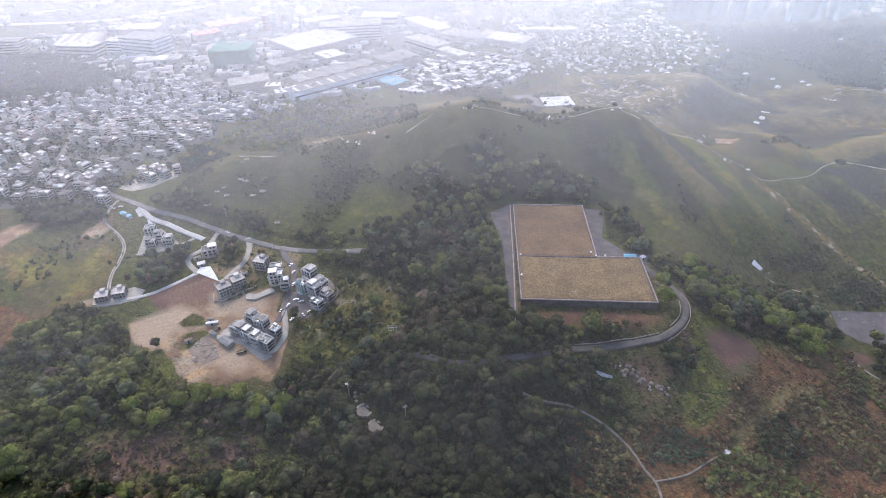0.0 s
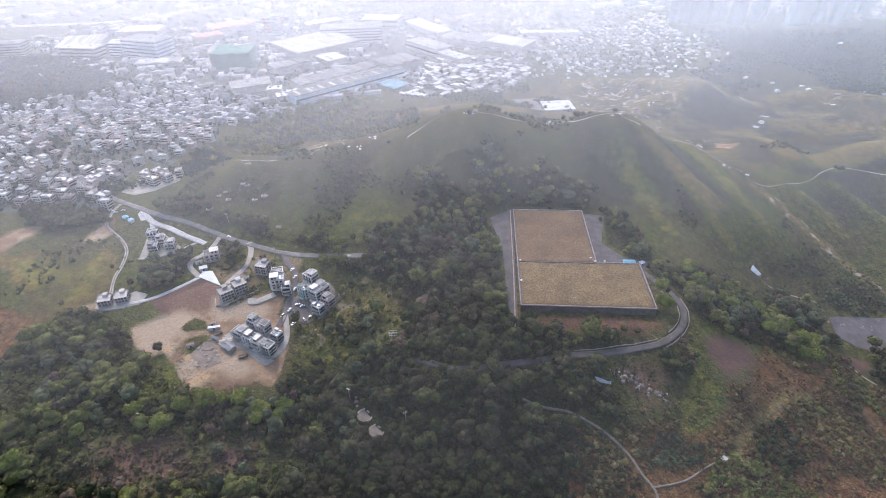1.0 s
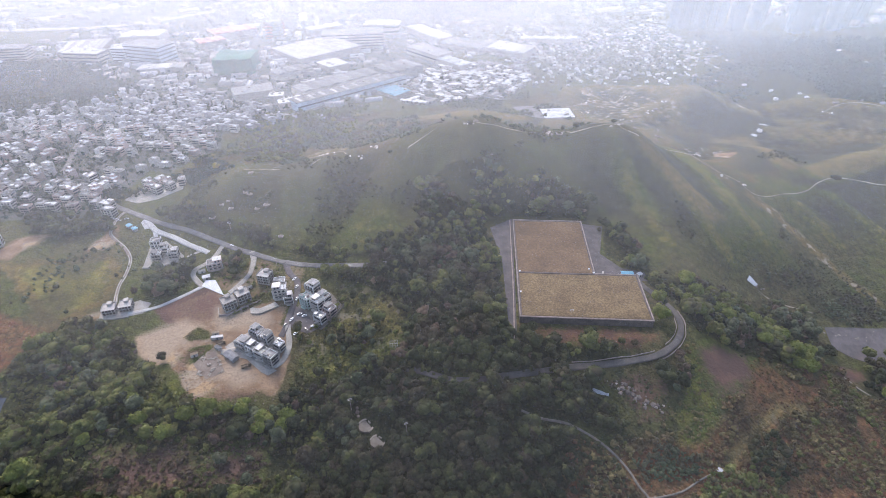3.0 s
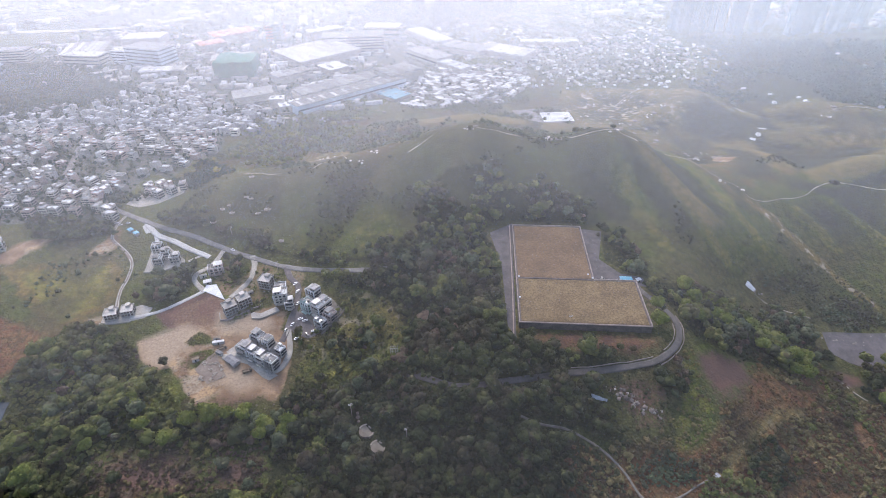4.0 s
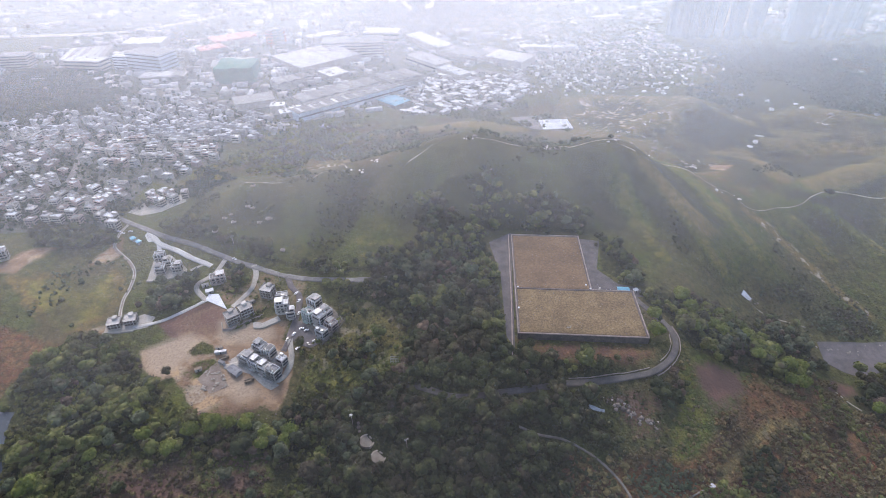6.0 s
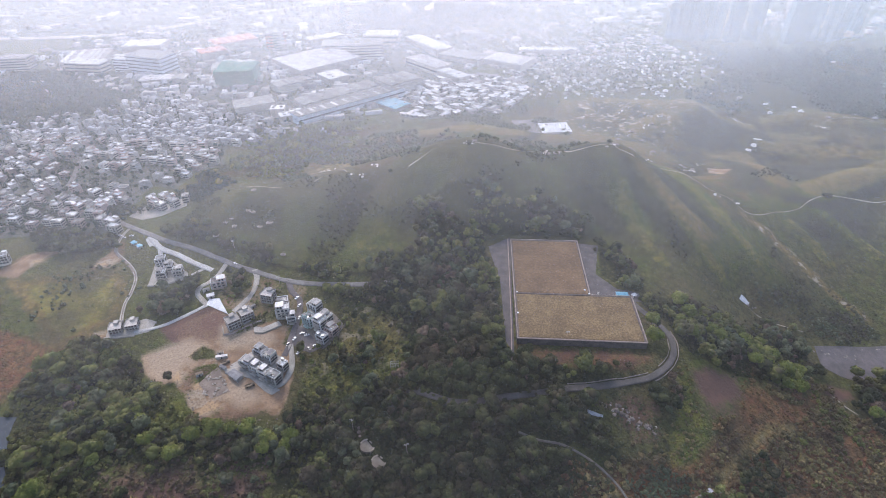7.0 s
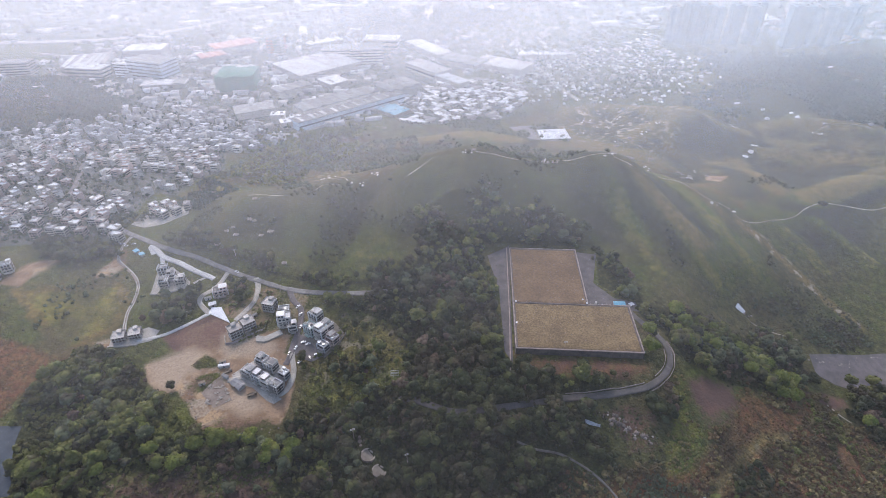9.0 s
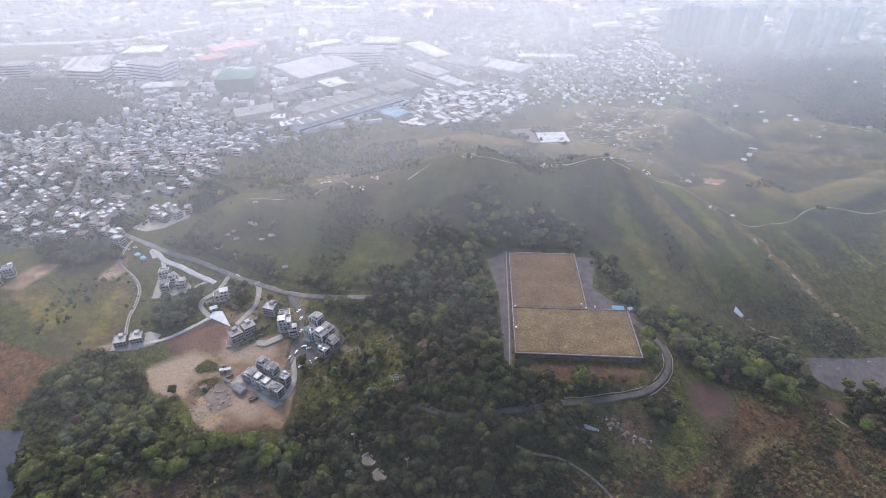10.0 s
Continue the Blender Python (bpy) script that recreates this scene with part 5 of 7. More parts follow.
def village():
    kinds = []
    rng = random.Random(11)
    for k in range(12):
        w, d, fl = rng.uniform(7.8, 12.0), rng.uniform(7.4, 9.0), rng.choice((2, 3, 3, 3, 3))
        walls = rng.choice((WALL_PALE, WALL_PALE, WALL_GREY, WALL_PINK))
        deck = rng.choice((ROOF_PALE, SHEET_WHITE, ROOF_GREY, ROOF_PALE, SHEET_WHITE))
        e = thing("village_house", -550 - 3 * k, 580, 0, 0, "", "house", "houses of the village")
        house_shell(w, d, fl, walls, deck, 100 + k, e)
        for f in (0.55, 1.55) if fl == 2 else (1.5, 2.5):
            part("window_band", boxes((-w / 2 + 0.7, w / 2 - 0.7, -d / 2 - 0.06, -d / 2 + 0.05, f * STOREY - 0.6, f * STOREY + 0.7)), GLASS_DARK, e)
        kinds.append((e, walls, w, d, fl))
    spots = []
    for row in range(44):
        for col in range(54):
            u, v = (col - 25) * 13.4 + rng.uniform(-1.6, 1.6), (row - 18) * 14.2 + 2.5 * math.sin(col * 0.4) + rng.uniform(-1.3, 1.3)
            a = radians(-14 + 9 * math.sin(row * 0.35) + 6 * math.sin(col * 0.22))
            x, y = -566 + u * math.cos(a) - v * math.sin(a), 607 + u * math.sin(a) + v * math.cos(a)
            gap = ripple(x, y, 40, 14) > 0.88
            near_front = y < 480 and x > -520
            if near_front or inside(VILLAGE, x, y, 1)[()] < 1 or rng.random() < 0.34 or gap or y < 446 or inside(VILLAGE_GREEN, x, y, 1)[()] > 0 or np.hypot(VILLAGE_STREET[:, 0] - x, VILLAGE_STREET[:, 1] - y).min() < 8:
                continue
            if all(math.hypot(x - p, y - q) > 10.5 for p, q, _ in spots[-120:]):
                spots.append((x, y, math.degrees(a) + rng.choice((0, 0, 0, 90, 180)) + rng.uniform(-6, 6)))
    spots.sort(key=lambda p: p[1])
    used = set()
    for x, y, turn in spots[:235]:
        k = rng.randrange(len(kinds))
        e, walls, w, d, fl = kinds[k]
        m = pose(x, y, level(x, y) + 0.1, 0, 0, turn)
        if k not in used:
            used.add(k)
            e.matrix_basis, twin = m, e
        else:
            twin = copy_thing(e, m)
        twin["label"] = {WALL_PINK: "pinkish tiled village house with flat roof", WALL_GREY: "grey rendered village house with flat roof"}.get(walls, "pale tiled village house with flat roof") + (", two storeys" if fl == 2 else ", three storeys")
    # the farther houses, joined
    vs, fs, slot = [], [], []
    for x, y, turn in spots[235:]:
        w, d, h, z = rng.uniform(7.5, 14), rng.uniform(7, 9), STOREY * rng.choice((2, 3, 3)), level(x, y)
        a = radians(turn)
        c, s = math.cos(a), math.sin(a)
        hw, hd, sx, sy = w * rng.uniform(0.36, 0.5), d * rng.uniform(0.3, 0.45), rng.choice((-1, 1)), rng.choice((-1, 1))
        ox, oy = sx * (w - hw) / 2, sy * (d - hd) / 2
        blocks = [(x, y, z, w, d, h + 0.9, 2.0, 0), (x, y, z + h + 0.9, w - 0.4, d - 0.4, 0.08, 0.02, 1), (x + ox * c - oy * s, y + ox * s + oy * c, z + h + 0.9, hw, hd, 2.2, 0.0, 0),
                  (x + ox * c - oy * s, y + ox * s + oy * c, z + h + 3.1, hw + 0.3, hd + 0.3, 0.2, 0.0, 1)]
        for bx, by, bz, bw, bd, bh, low, mat in blocks:
            v, f = prism(bx, by, bz, bw, bd, bh, a, low)
            fs.append(f + 8 * len(vs))
            vs.append(v)
            slot += [mat] * 5
    ob = link_mesh("village_houses", np.vstack(vs), np.vstack(fs), WALL_MIXED)
    ob.data.materials.append(ROOF_MIXED)
    ob.data.polygons.foreach_set("material_index", slot)
    tagged(ob, "crowded pale flat-roofed houses of the farther village", "houses", kind="stuff")
    # front rows, with windows
    for n, (x, y, turn, w) in enumerate(((-384, 501, -24, 9), (-371, 505, -24, 9), (-358, 497, -24, 9), (-346, 484, -24, 9), (-360, 480, -24, 9), (-372, 488, -24, 9), (-336, 492, 20, 7),
                                         (-402, 452, -12, 15), (-425, 466, 6, 9), (-438, 470, 6, 9), (-452, 460, 6, 9), (-466, 466, 4, 9), (-500, 462, 2, 9), (-513, 450, 2, 12), (-563, 497, 8, 9), (-527, 467, 8, 10), (-530, 484, 8, 9), (-485, 441, 4, 10), (-473, 449, 4, 9), (-459, 447, 4, 9), (-437, 447, 4, 10), (-416, 455, -6, 9), (-393, 441, -12, 13), (-515, 491, 8, 9), (-487, 481, 8, 9), (-470, 484, 6, 9), (-545, 478, 8, 9), (-548, 462, 8, 9))):
        e = thing("village_house", x, y, level(x, y) + 0.1, turn, "three-storey pale village house at the village edge", "house", "houses of the village")
        wl = (WALL_PALE, WALL_PALE, WALL_PINK)[n % 3]
        house_shell(w, 8.4, 3, wl, (ROOF_PALE, SHEET_WHITE, ROOF_GREY)[n % 3], 300 + n, e)
        house_details(w, 8.4, 3, e, wl, 2, False)


village()

# ---- works, warehouses and yards on the plain ----
def hall(x, y, turn, w, d, h, walls, deck, label, bays=0, strips=0, bands=0, z=None):
    """A big flat-roofed building: wall block, roof, parapet, roof lights, plant boxes and window bands."""
    e = thing("industrial_building", x, y, (level(x, y) if z is None else z) - 0.5, turn, label, "building")
    part("wall", boxes((-w / 2, w / 2, -d / 2, d / 2, -2, h)), walls, e)
    part("roof", boxes((-w / 2 - 0.3, w / 2 + 0.3, -d / 2 - 0.3, d / 2 + 0.3, h + 0.004, h + 0.5), bevel=0.1), deck, e)
    for k in range(bays):
        u = -w / 2 + w * (k + 0.5) / bays
        bm = bmesh.new()
        vs = [bm.verts.new(c) for c in ((u - w / bays * 0.42, -d * 0.46, h + 0.5), (u + w / bays * 0.42, -d * 0.46, h + 0.5), (u + w / bays * 0.42, d * 0.46, h + 0.5), (u - w / bays * 0.42, d * 0.46, h + 0.5), (u, -d * 0.46, h + 2.2), (u, d * 0.46, h + 2.2))]
        for f in ((0, 1, 4), (1, 2, 5, 4), (2, 3, 5), (3, 0, 4, 5)):
            bm.faces.new([vs[i] for i in f])
        part("roof_bay", bm, deck, e)
    for k in range(strips):
        u = -w / 2 + w * (k + 0.5) / strips
        part("skylight", boxes((u - w / strips * 0.12, u + w / strips * 0.12, -d * 0.36, d * 0.36, h + 0.5, h + 0.75)), ROOF_PALE, e)
    for k in range(bands):
        z0 = h * (k + 0.42) / bands
        part("window_band", boxes((-w / 2 + 0.8, w / 2 - 0.8, -d / 2 - 0.15, -d / 2 + 0.1, z0, z0 + h / bands * (0.36 if bands > 1 else 0.16))), GLASS_DARK, e)
        part("window_band", boxes((w / 2 - 0.1, w / 2 + 0.15, -d / 2 + 0.8, d / 2 - 0.8, z0, z0 + h / bands * (0.36 if bands > 1 else 0.16))), GLASS_DARK, e)
    rng = random.Random(int(abs(x) + abs(y)))
    for k in range(3):
        u, v = rng.uniform(-0.35, 0.35) * w, rng.uniform(-0.35, 0.35) * d
        part("roof_plant", boxes((u - 2, u + 2, v - 1.5, v + 1.5, h + 0.5, h + 2.4), bevel=0.1), WALL_GREY, e)
    return e


hall(-230, 845, 45, 207, 28, 13.8, WALL_BLUE, ROOF_GREY, "long pale grey works hall with narrow window band", strips=10, bands=1)
hall(-262, 883, 45, 152, 41, 13.8, WALL_PALE, ROOF_GREY, "broad grey works hall beside the long hall", bays=6)
hall(-166, 952, 45, 69, 55, 17.5, WALL_GREY, ROOF_GREY, "grey works building with roof plant", bays=3)
hall(-393, 835, 30, 63, 41, 11.2, WALL_PALE, ROOF_PALE, "pale factory shed with overhanging roof")
hall(-320, 781, 30, 19, 19, 11.2, WALL_PALE, SHEET_WHITE, "white cluster of low works blocks")
hall(-339, 800, 12, 22, 17, 15, WALL_PALE, SHEET_WHITE, "white cluster of taller works blocks")
hall(-310, 807, 50, 17, 17, 7.5, WALL_PALE, SHEET_WHITE, "small white works building")
hall(-355, 1083, 47, 140, 116, 15, WALL_PALE, ROOF_RIBBED, "huge white warehouse with rows of roof lights", strips=8)
hall(-297, 988, 47, 41, 47, 11.2, WALL_PALE, SHEET_WHITE, "white flat-roofed warehouse annex")
hall(-362, 941, 45, 69, 36, 12.5, WALL_GREY, ROOF_GREY, "grey low factory building", bays=3)
hall(-676, 1030, -14, 84, 47, 33, WALL_BLUE, ROOF_GREY, "glazed blue office block with horizontal bands", bands=5)
hall(-735, 1036, -6, 30, 41, 26, WALL_BLUE, ROOF_PALE, "rounded office annex with dark glass", bands=5)
hall(-807, 1018, -4, 77, 33, 20, WALL_PALE, SHEET_WHITE, "white terraced office building", bands=3)
hall(-856, 1090, 20, 83, 97, 12.5, WALL_PALE, ROOF_PALE, "pale depot with ribbed roof", bays=8)
hall(-773, 1173, 10, 83, 55, 17.5, WALL_PALE, SHEET_WHITE, "pale factory with white roof", bays=4)
hall(-966, 1028, 12, 55, 33, 25, WALL_PALE, ROOF_GREY, "pale hospital-like block with banded windows", bands=5)
hall(-586, 1214, 42, 97, 55, 17.5, WALL_PALE, SHEET_RED, "long factory with red sheet roof", bays=5)
hall(-600, 1132, 42, 55, 41, 15, WALL_PALE, SHEET_RED, "factory with faded red roof", bays=3)
hall(-469, 1187, 0, 17, 22, 42.5, WALL_PALE, ROOF_PALE, "tall white tower block", bands=8)
hall(-486, 1214, 0, 36, 28, 32.5, SHEET_RED, ROOF_GREY, "red painted factory block", bands=5)
hall(-518, 1049, 20, 83, 47, 8.8, WALL_GREY, ROOF_PALE, "low shed with pale roof", bays=4)
hall(-621, 966, 12, 83, 33, 7.5, WALL_GREY, ROOF_PALE, "low pale grey warehouse", bays=3)
hall(-384, 1253, 40, 83, 30, 15, WALL_PALE, SHEET_WHITE, "white roofed factory shed", bays=4)
hall(-251, 1263, 0, 80, 50, 20, WALL_PALE, SHEET_WHITE, "large factory with bright white roof", bays=4, bands=2)
hall(-262, 1145, 10, 69, 55, 32.5, WALL_PALE, ROOF_GREY, "multi-storey pale factory block", bands=6)
hall(-331, 1173, 10, 69, 47, 22.5, WALL_PALE, ROOF_GREY, "pale grey factory block", bands=4)
hall(-141, 1228, -52, 138, 41, 12.5, WALL_PALE, SHEET_WHITE, "long shed with bright white roof", bays=6)
hall(-124, 1076, -45, 97, 41, 15, WALL_PALE, ROOF_PALE, "long pale hall with flat roof", bands=1)
hall(-76, 1021, -45, 83, 28, 11.2, WALL_PALE, SHEET_WHITE, "white long storage shed", bays=5)
hall(28, 1132, -30, 110, 61, 12.5, WALL_GREY, ROOF_PALE, "broad pale roofed hall", bays=4)
hall(-55, 1145, -30, 97, 55, 11.2, WALL_GREY, ROOF_GREY, "broad grey roofed hall", bays=4)
hall(97, 1228, 0, 69, 22, 10, WALL_PALE, SHEET_WHITE, "long white storage shed", bays=3)
hall(163, 1242, 8, 55, 22, 12.5, WALL_PALE, SHEET_WHITE, "white shed by the road", bays=2)
hall(-161, 858, -38, 47, 36, 7.5, WALL_GREY, SHEET_BLUE, "low shed with blue sheet roof", bays=2)
hall(100, 766, 8, 44, 36, 4.5, WALL_GREY, SHEET_WHITE, "low warehouse with bright white roof behind the hill")
apron("pavement", [(34, 806), (84, 828), (124, 795), (121, 745), (62, 737)], ASPHALT, "grey concrete storage yard", "pavement", 0.3)
ribbon("road", [(55, 1283), (87, 1203), (117, 1104), (142, 1024), (166, 973)], 11, CONCRETE, "broad pale street through the yards", "road", 0.4)
ribbon("road", [(-455, 814), (-411, 792), (-362, 767), (-306, 752), (-248, 800), (-152, 894), (-97, 952)], 7, CONCRETE, "pale road bending round the works", "road", 0.4)
ribbon("road", [(-1380, 1249), (-1201, 1261), (-938, 1310), (-818, 1417), (-718, 1547), (-586, 1645), (-455, 1753)], 26, WHITE_CONCRETE, "broad pale drainage channel on the plain", "road", 0.5)
apron("pavement", [(-395, 470), (-388, 508), (-366, 514), (-338, 498), (-330, 480), (-352, 466), (-375, 462)], CONCRETE, "concrete forecourt of village houses", "pavement", 0.2)


ribbon("road", [(-484, 441), (-491, 476), (-507, 516), (-529, 567), (-557, 621), (-576, 660)], 6.5, ASPHALT, "grey street through the village", "road", 0.3)
def green_block():
    e = thing("wrapped_building", -476, 973, level(-476, 973) - 0.5, 10, "building wrapped in green scaffold netting", "building")
    bm = boxes((-35, 35, -32, 32, -2, 28))
    bmesh.ops.subdivide_edges(bm, edges=bm.edges[:], cuts=5, use_grid_fill=True)
    for v in bm.verts:
        v.co += noise.noise_vector(v.co * 0.12) * 1.6
        if v.co.z > 25:
            v.co.z += 3 * noise.noise(v.co * 0.06)
    part("netting", bm, NET_GREEN, e)
    part("scaffold", boxes((-32, 32, -29, 29, -2, 26)), WALL_GREY, e)


green_block()


def yard_sheds():
    """Low sheds and stacked stores of the yards, near ones as things, far roofs as one spread."""
    rng = random.Random(5)
    kinds = []
    for k in range(6):
        w, d, h = rng.uniform(7, 17) * (1.5 if k == 2 else 1), rng.uniform(4, 9), rng.uniform(2.5, 4.5)
        roof = (SHEET_WHITE, ROOF_GREY, ROOF_PALE, ROOF_GREY, SHEET_WHITE, ROOF_PALE)[k]
        kinds.append(build_shed(-80 + k, 900, 0, w, d, h, roof, "low storage shed with pale sheet roof in a yard", "storage_shed", "sheds of the storage yards"))
    placed = 0
    for n in range(1500):
        x, y = rng.uniform(-172, 97), rng.uniform(793, 1056)
        if inside(YARDS, x, y, 1)[()] < 1 or placed > 290 or (abs(x + 161) < 34 and abs(y - 858) < 28):
            continue
        turn = -40 + rng.choice((0, 90)) + rng.uniform(-8, 8)
        m = pose(x, y, level(x, y) + rng.uniform(0, 0.1), 0, 0, turn)
        if placed < 6:
            kinds[placed].matrix_basis = m
        else:
            copy_thing(kinds[rng.randrange(6)], m)
        placed += 1


yard_sheds()


def far_blocks(name, poly, count, size, high, material, label, seed, flat=0.5):
    """Far low buildings, too many and too small to tell apart."""
    rng = np.random.default_rng(seed)
    p = np.array(poly, float)
    vs, fs, made = [], [], 0
    while made < count:
        x, y = rng.uniform(p[:, 0].min() - 70, p[:, 0].max() + 70), rng.uniform(p[:, 1].min() - 70, p[:, 1].max() + 70)
        if inside(poly, x, y, 150)[()] < rng.uniform(0.1, 0.9) or ripple(x, y, 95, seed) < 0.35:
            continue
        w, d = rng.uniform(*size), rng.uniform(*size) * flat
        v, f = prism(x, y, level(x, y), w, d, rng.uniform(*high), rng.choice((0.3, 0.3 + 1.57)) + rng.uniform(-0.2, 0.2))
        vs.append(v)
        fs.append(f + 8 * made)
        made += 1
    return tagged(link_mesh(name, np.vstack(vs), np.vstack(fs), material), label, "buildings", kind="stuff")


far_blocks("town_houses", TOWN, 430, (5, 11), (2.5, 5), WALL_MIXED, "scattered low pale houses of a far town", 21, 0.7)
far_blocks("town_sheds", TOWN, 520, (4, 10), (2.0, 3), TOWN_ROOF, "scattered bright shed roofs of a far town", 22)
far_blocks("hillside_huts", WOOD_PLAIN, 70, (4, 9), (2, 3), ROOF_MIXED, "scattered pale huts among far woods", 25)
far_blocks("works_sheds", INDUSTRY, 170, (8, 24), (4, 8), WALL_MIXED, "crowded pale sheds and workshops between the works halls", 27, 0.7)
far_blocks("works_roofs", INDUSTRY, 130, (6, 18), (3, 6), ROOF_MIXED, "bright small roofs between the works halls", 28, 0.7)
far_blocks("plain_sheds", FAR_TOWN, 300, (10, 30), (4, 8), ROOF_MIXED, "bright shed roofs on the far plain", 23)
far_blocks("plain_halls", FAR_TOWN, 110, (30, 90), (5, 9), TOWN_ROOF, "broad white hall roofs on the far plain", 29, 0.3)
far_blocks("plain_houses", FAR_TOWN, 420, (9, 24), (4, 14), WALL_MIXED, "pale buildings on the far plain", 24, 0.8)
far_blocks("works_sheds", INDUSTRY, 240, (9, 28), (3, 7), ROOF_MIXED, "small pale sheds between the works", 25)


def towers():
    """A row of tall housing towers, each a cluster of fins and recesses."""
    rng = random.Random(9)
    kinds = []
    for k in range(3):
        e = thing("apartment_tower", 470, 1460, -46, 0, "tall pale apartment tower with vertical recesses", "tower", "far housing towers")
        h = (86, 98, 92)[k]
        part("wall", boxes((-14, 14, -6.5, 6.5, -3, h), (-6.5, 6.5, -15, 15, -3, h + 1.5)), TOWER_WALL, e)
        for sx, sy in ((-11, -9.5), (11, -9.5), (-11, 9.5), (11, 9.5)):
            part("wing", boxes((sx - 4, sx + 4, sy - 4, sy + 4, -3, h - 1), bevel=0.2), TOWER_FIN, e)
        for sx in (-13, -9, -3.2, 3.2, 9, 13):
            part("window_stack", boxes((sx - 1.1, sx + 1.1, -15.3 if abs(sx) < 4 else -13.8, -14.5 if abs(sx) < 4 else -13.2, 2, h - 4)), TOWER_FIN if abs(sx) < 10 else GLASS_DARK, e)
        part("roof_house", boxes((-4, 4, -4, 4, h + 1.5, h + 6), bevel=0.3), WALL_GREY, e)
        kinds.append(e)
    spots = [(468, 1480), (496, 1462), (540, 1470), (572, 1490), (606, 1458), (662, 1480), (742, 1450), (768, 1466), (812, 1490), (846, 1476), (880, 1500), (930, 1530), (700, 1560)]
    for n, (x, y) in enumerate(spots):
        m = pose(x, y, level(x, y) - 1, 0, 0, rng.choice((0, 15, 30, 45)))
        if n < 3:
            kinds[n].matrix_basis = m
        else:
            copy_thing(kinds[rng.randrange(3)], m)


towers()
apron("pavement", [(416, 818), (421, 822), (427, 820), (428, 811), (421, 808), (415, 811)], WHITE_CONCRETE, "small pale flat patch in the valley", "pavement", 0.4)
apron("pavement", [(401, 788), (406, 793), (410, 789), (408, 783), (403, 782)], WHITE_CONCRETE, "small pale flat patch in the valley", "pavement", 0.4)
apron("pavement", [(388, 774), (393, 779), (399, 776), (396, 771), (390, 770)], WHITE_CONCRETE, "small pale flat patch in the valley", "pavement", 0.4)
apron("water", [tuple(p) for p in curve_points(POND + POND[:1], 9)[:-1]], WATER, "grey fish pond beside the wood", "water", 0.3)

# ---- trees and scrub ----
ICO = bmesh.new()
bmesh.ops.create_icosphere(ICO, subdivisions=2, radius=1)
ICO_V = np.array([v.co[:] for v in ICO.verts])
ICO_F = np.array([[v.index for v in f.verts] for f in ICO.faces])
ICO.free()
ICO = bmesh.new()
bmesh.ops.create_icosphere(ICO, subdivisions=1, radius=1)
SMALL_V = np.array([v.co[:] for v in ICO.verts])
SMALL_F = np.array([[v.index for v in f.verts] for f in ICO.faces])
ICO.free()


def crown_mesh(rng, wide, high, lobes, sprays, leaf, fine=False):
    """Arrays of a crown: lumpy inner mass and many small leaf sprays round its lobes. Base at z = 0."""
    base_v, base_f = (ICO_V, ICO_F) if fine else (SMALL_V, SMALL_F)
    ang = rng.uniform(0, 2 * np.pi, lobes)
    rad = np.sqrt(rng.uniform(0.02, 0.6, lobes)) * wide * 0.62
    lob = np.stack([rad * np.cos(ang), rad * np.sin(ang), high * (0.72 - 0.45 * (rad / wide / 0.62) ** 2 + rng.uniform(-0.1, 0.1, lobes))], -1)
    size = wide * rng.uniform(0.30, 0.48, lobes)
    # inner mass: a low core and one uneven lump for each lobe
    shell = [base_v * np.array([wide * 0.6, wide * 0.6, high * 0.36]) * rng.uniform(0.8, 1.1, (len(base_v), 1)) + (0, 0, high * 0.42)]
    for c, r in zip(lob, size):
        shell.append(base_v * (r, r, r * 0.85) * rng.uniform(0.78, 1.08, (len(base_v), 1)) + c)
    core = np.vstack(shell)
    base_f = np.vstack([base_f + k * len(base_v) for k in range(lobes + 1)])
    which = rng.integers(0, lobes, sprays)
    way = rng.normal(size=(sprays, 3))
    way[:, 2] = np.abs(way[:, 2]) * 0.9 - 0.15
    way /= np.linalg.norm(way, axis=1)[:, None]
    at = lob[which] + way * size[which, None] * rng.uniform(0.8, 1.12, (sprays, 1))
    face = way + rng.normal(scale=0.55, size=(sprays, 3))
    face /= np.linalg.norm(face, axis=1)[:, None]
    a = np.cross(face, rng.normal(size=(sprays, 3)))
    a /= np.linalg.norm(a, axis=1)[:, None] + 1e-9
    b = np.cross(face, a)
    s = leaf * rng.uniform(0.6, 1.35, (sprays, 1))
    quad = np.stack([at - a * s, at - b * s * 0.6 + face * s * 0.2, at + a * s, at + b * s * 0.6 + face * s * 0.15], 1).reshape(-1, 3)
    i = np.arange(sprays)[:, None] * 4 + len(core)
    tri = np.vstack([base_f, np.hstack([i, i + 1, i + 2]), np.hstack([i, i + 2, i + 3])])
    return np.vstack([core, quad]), tri


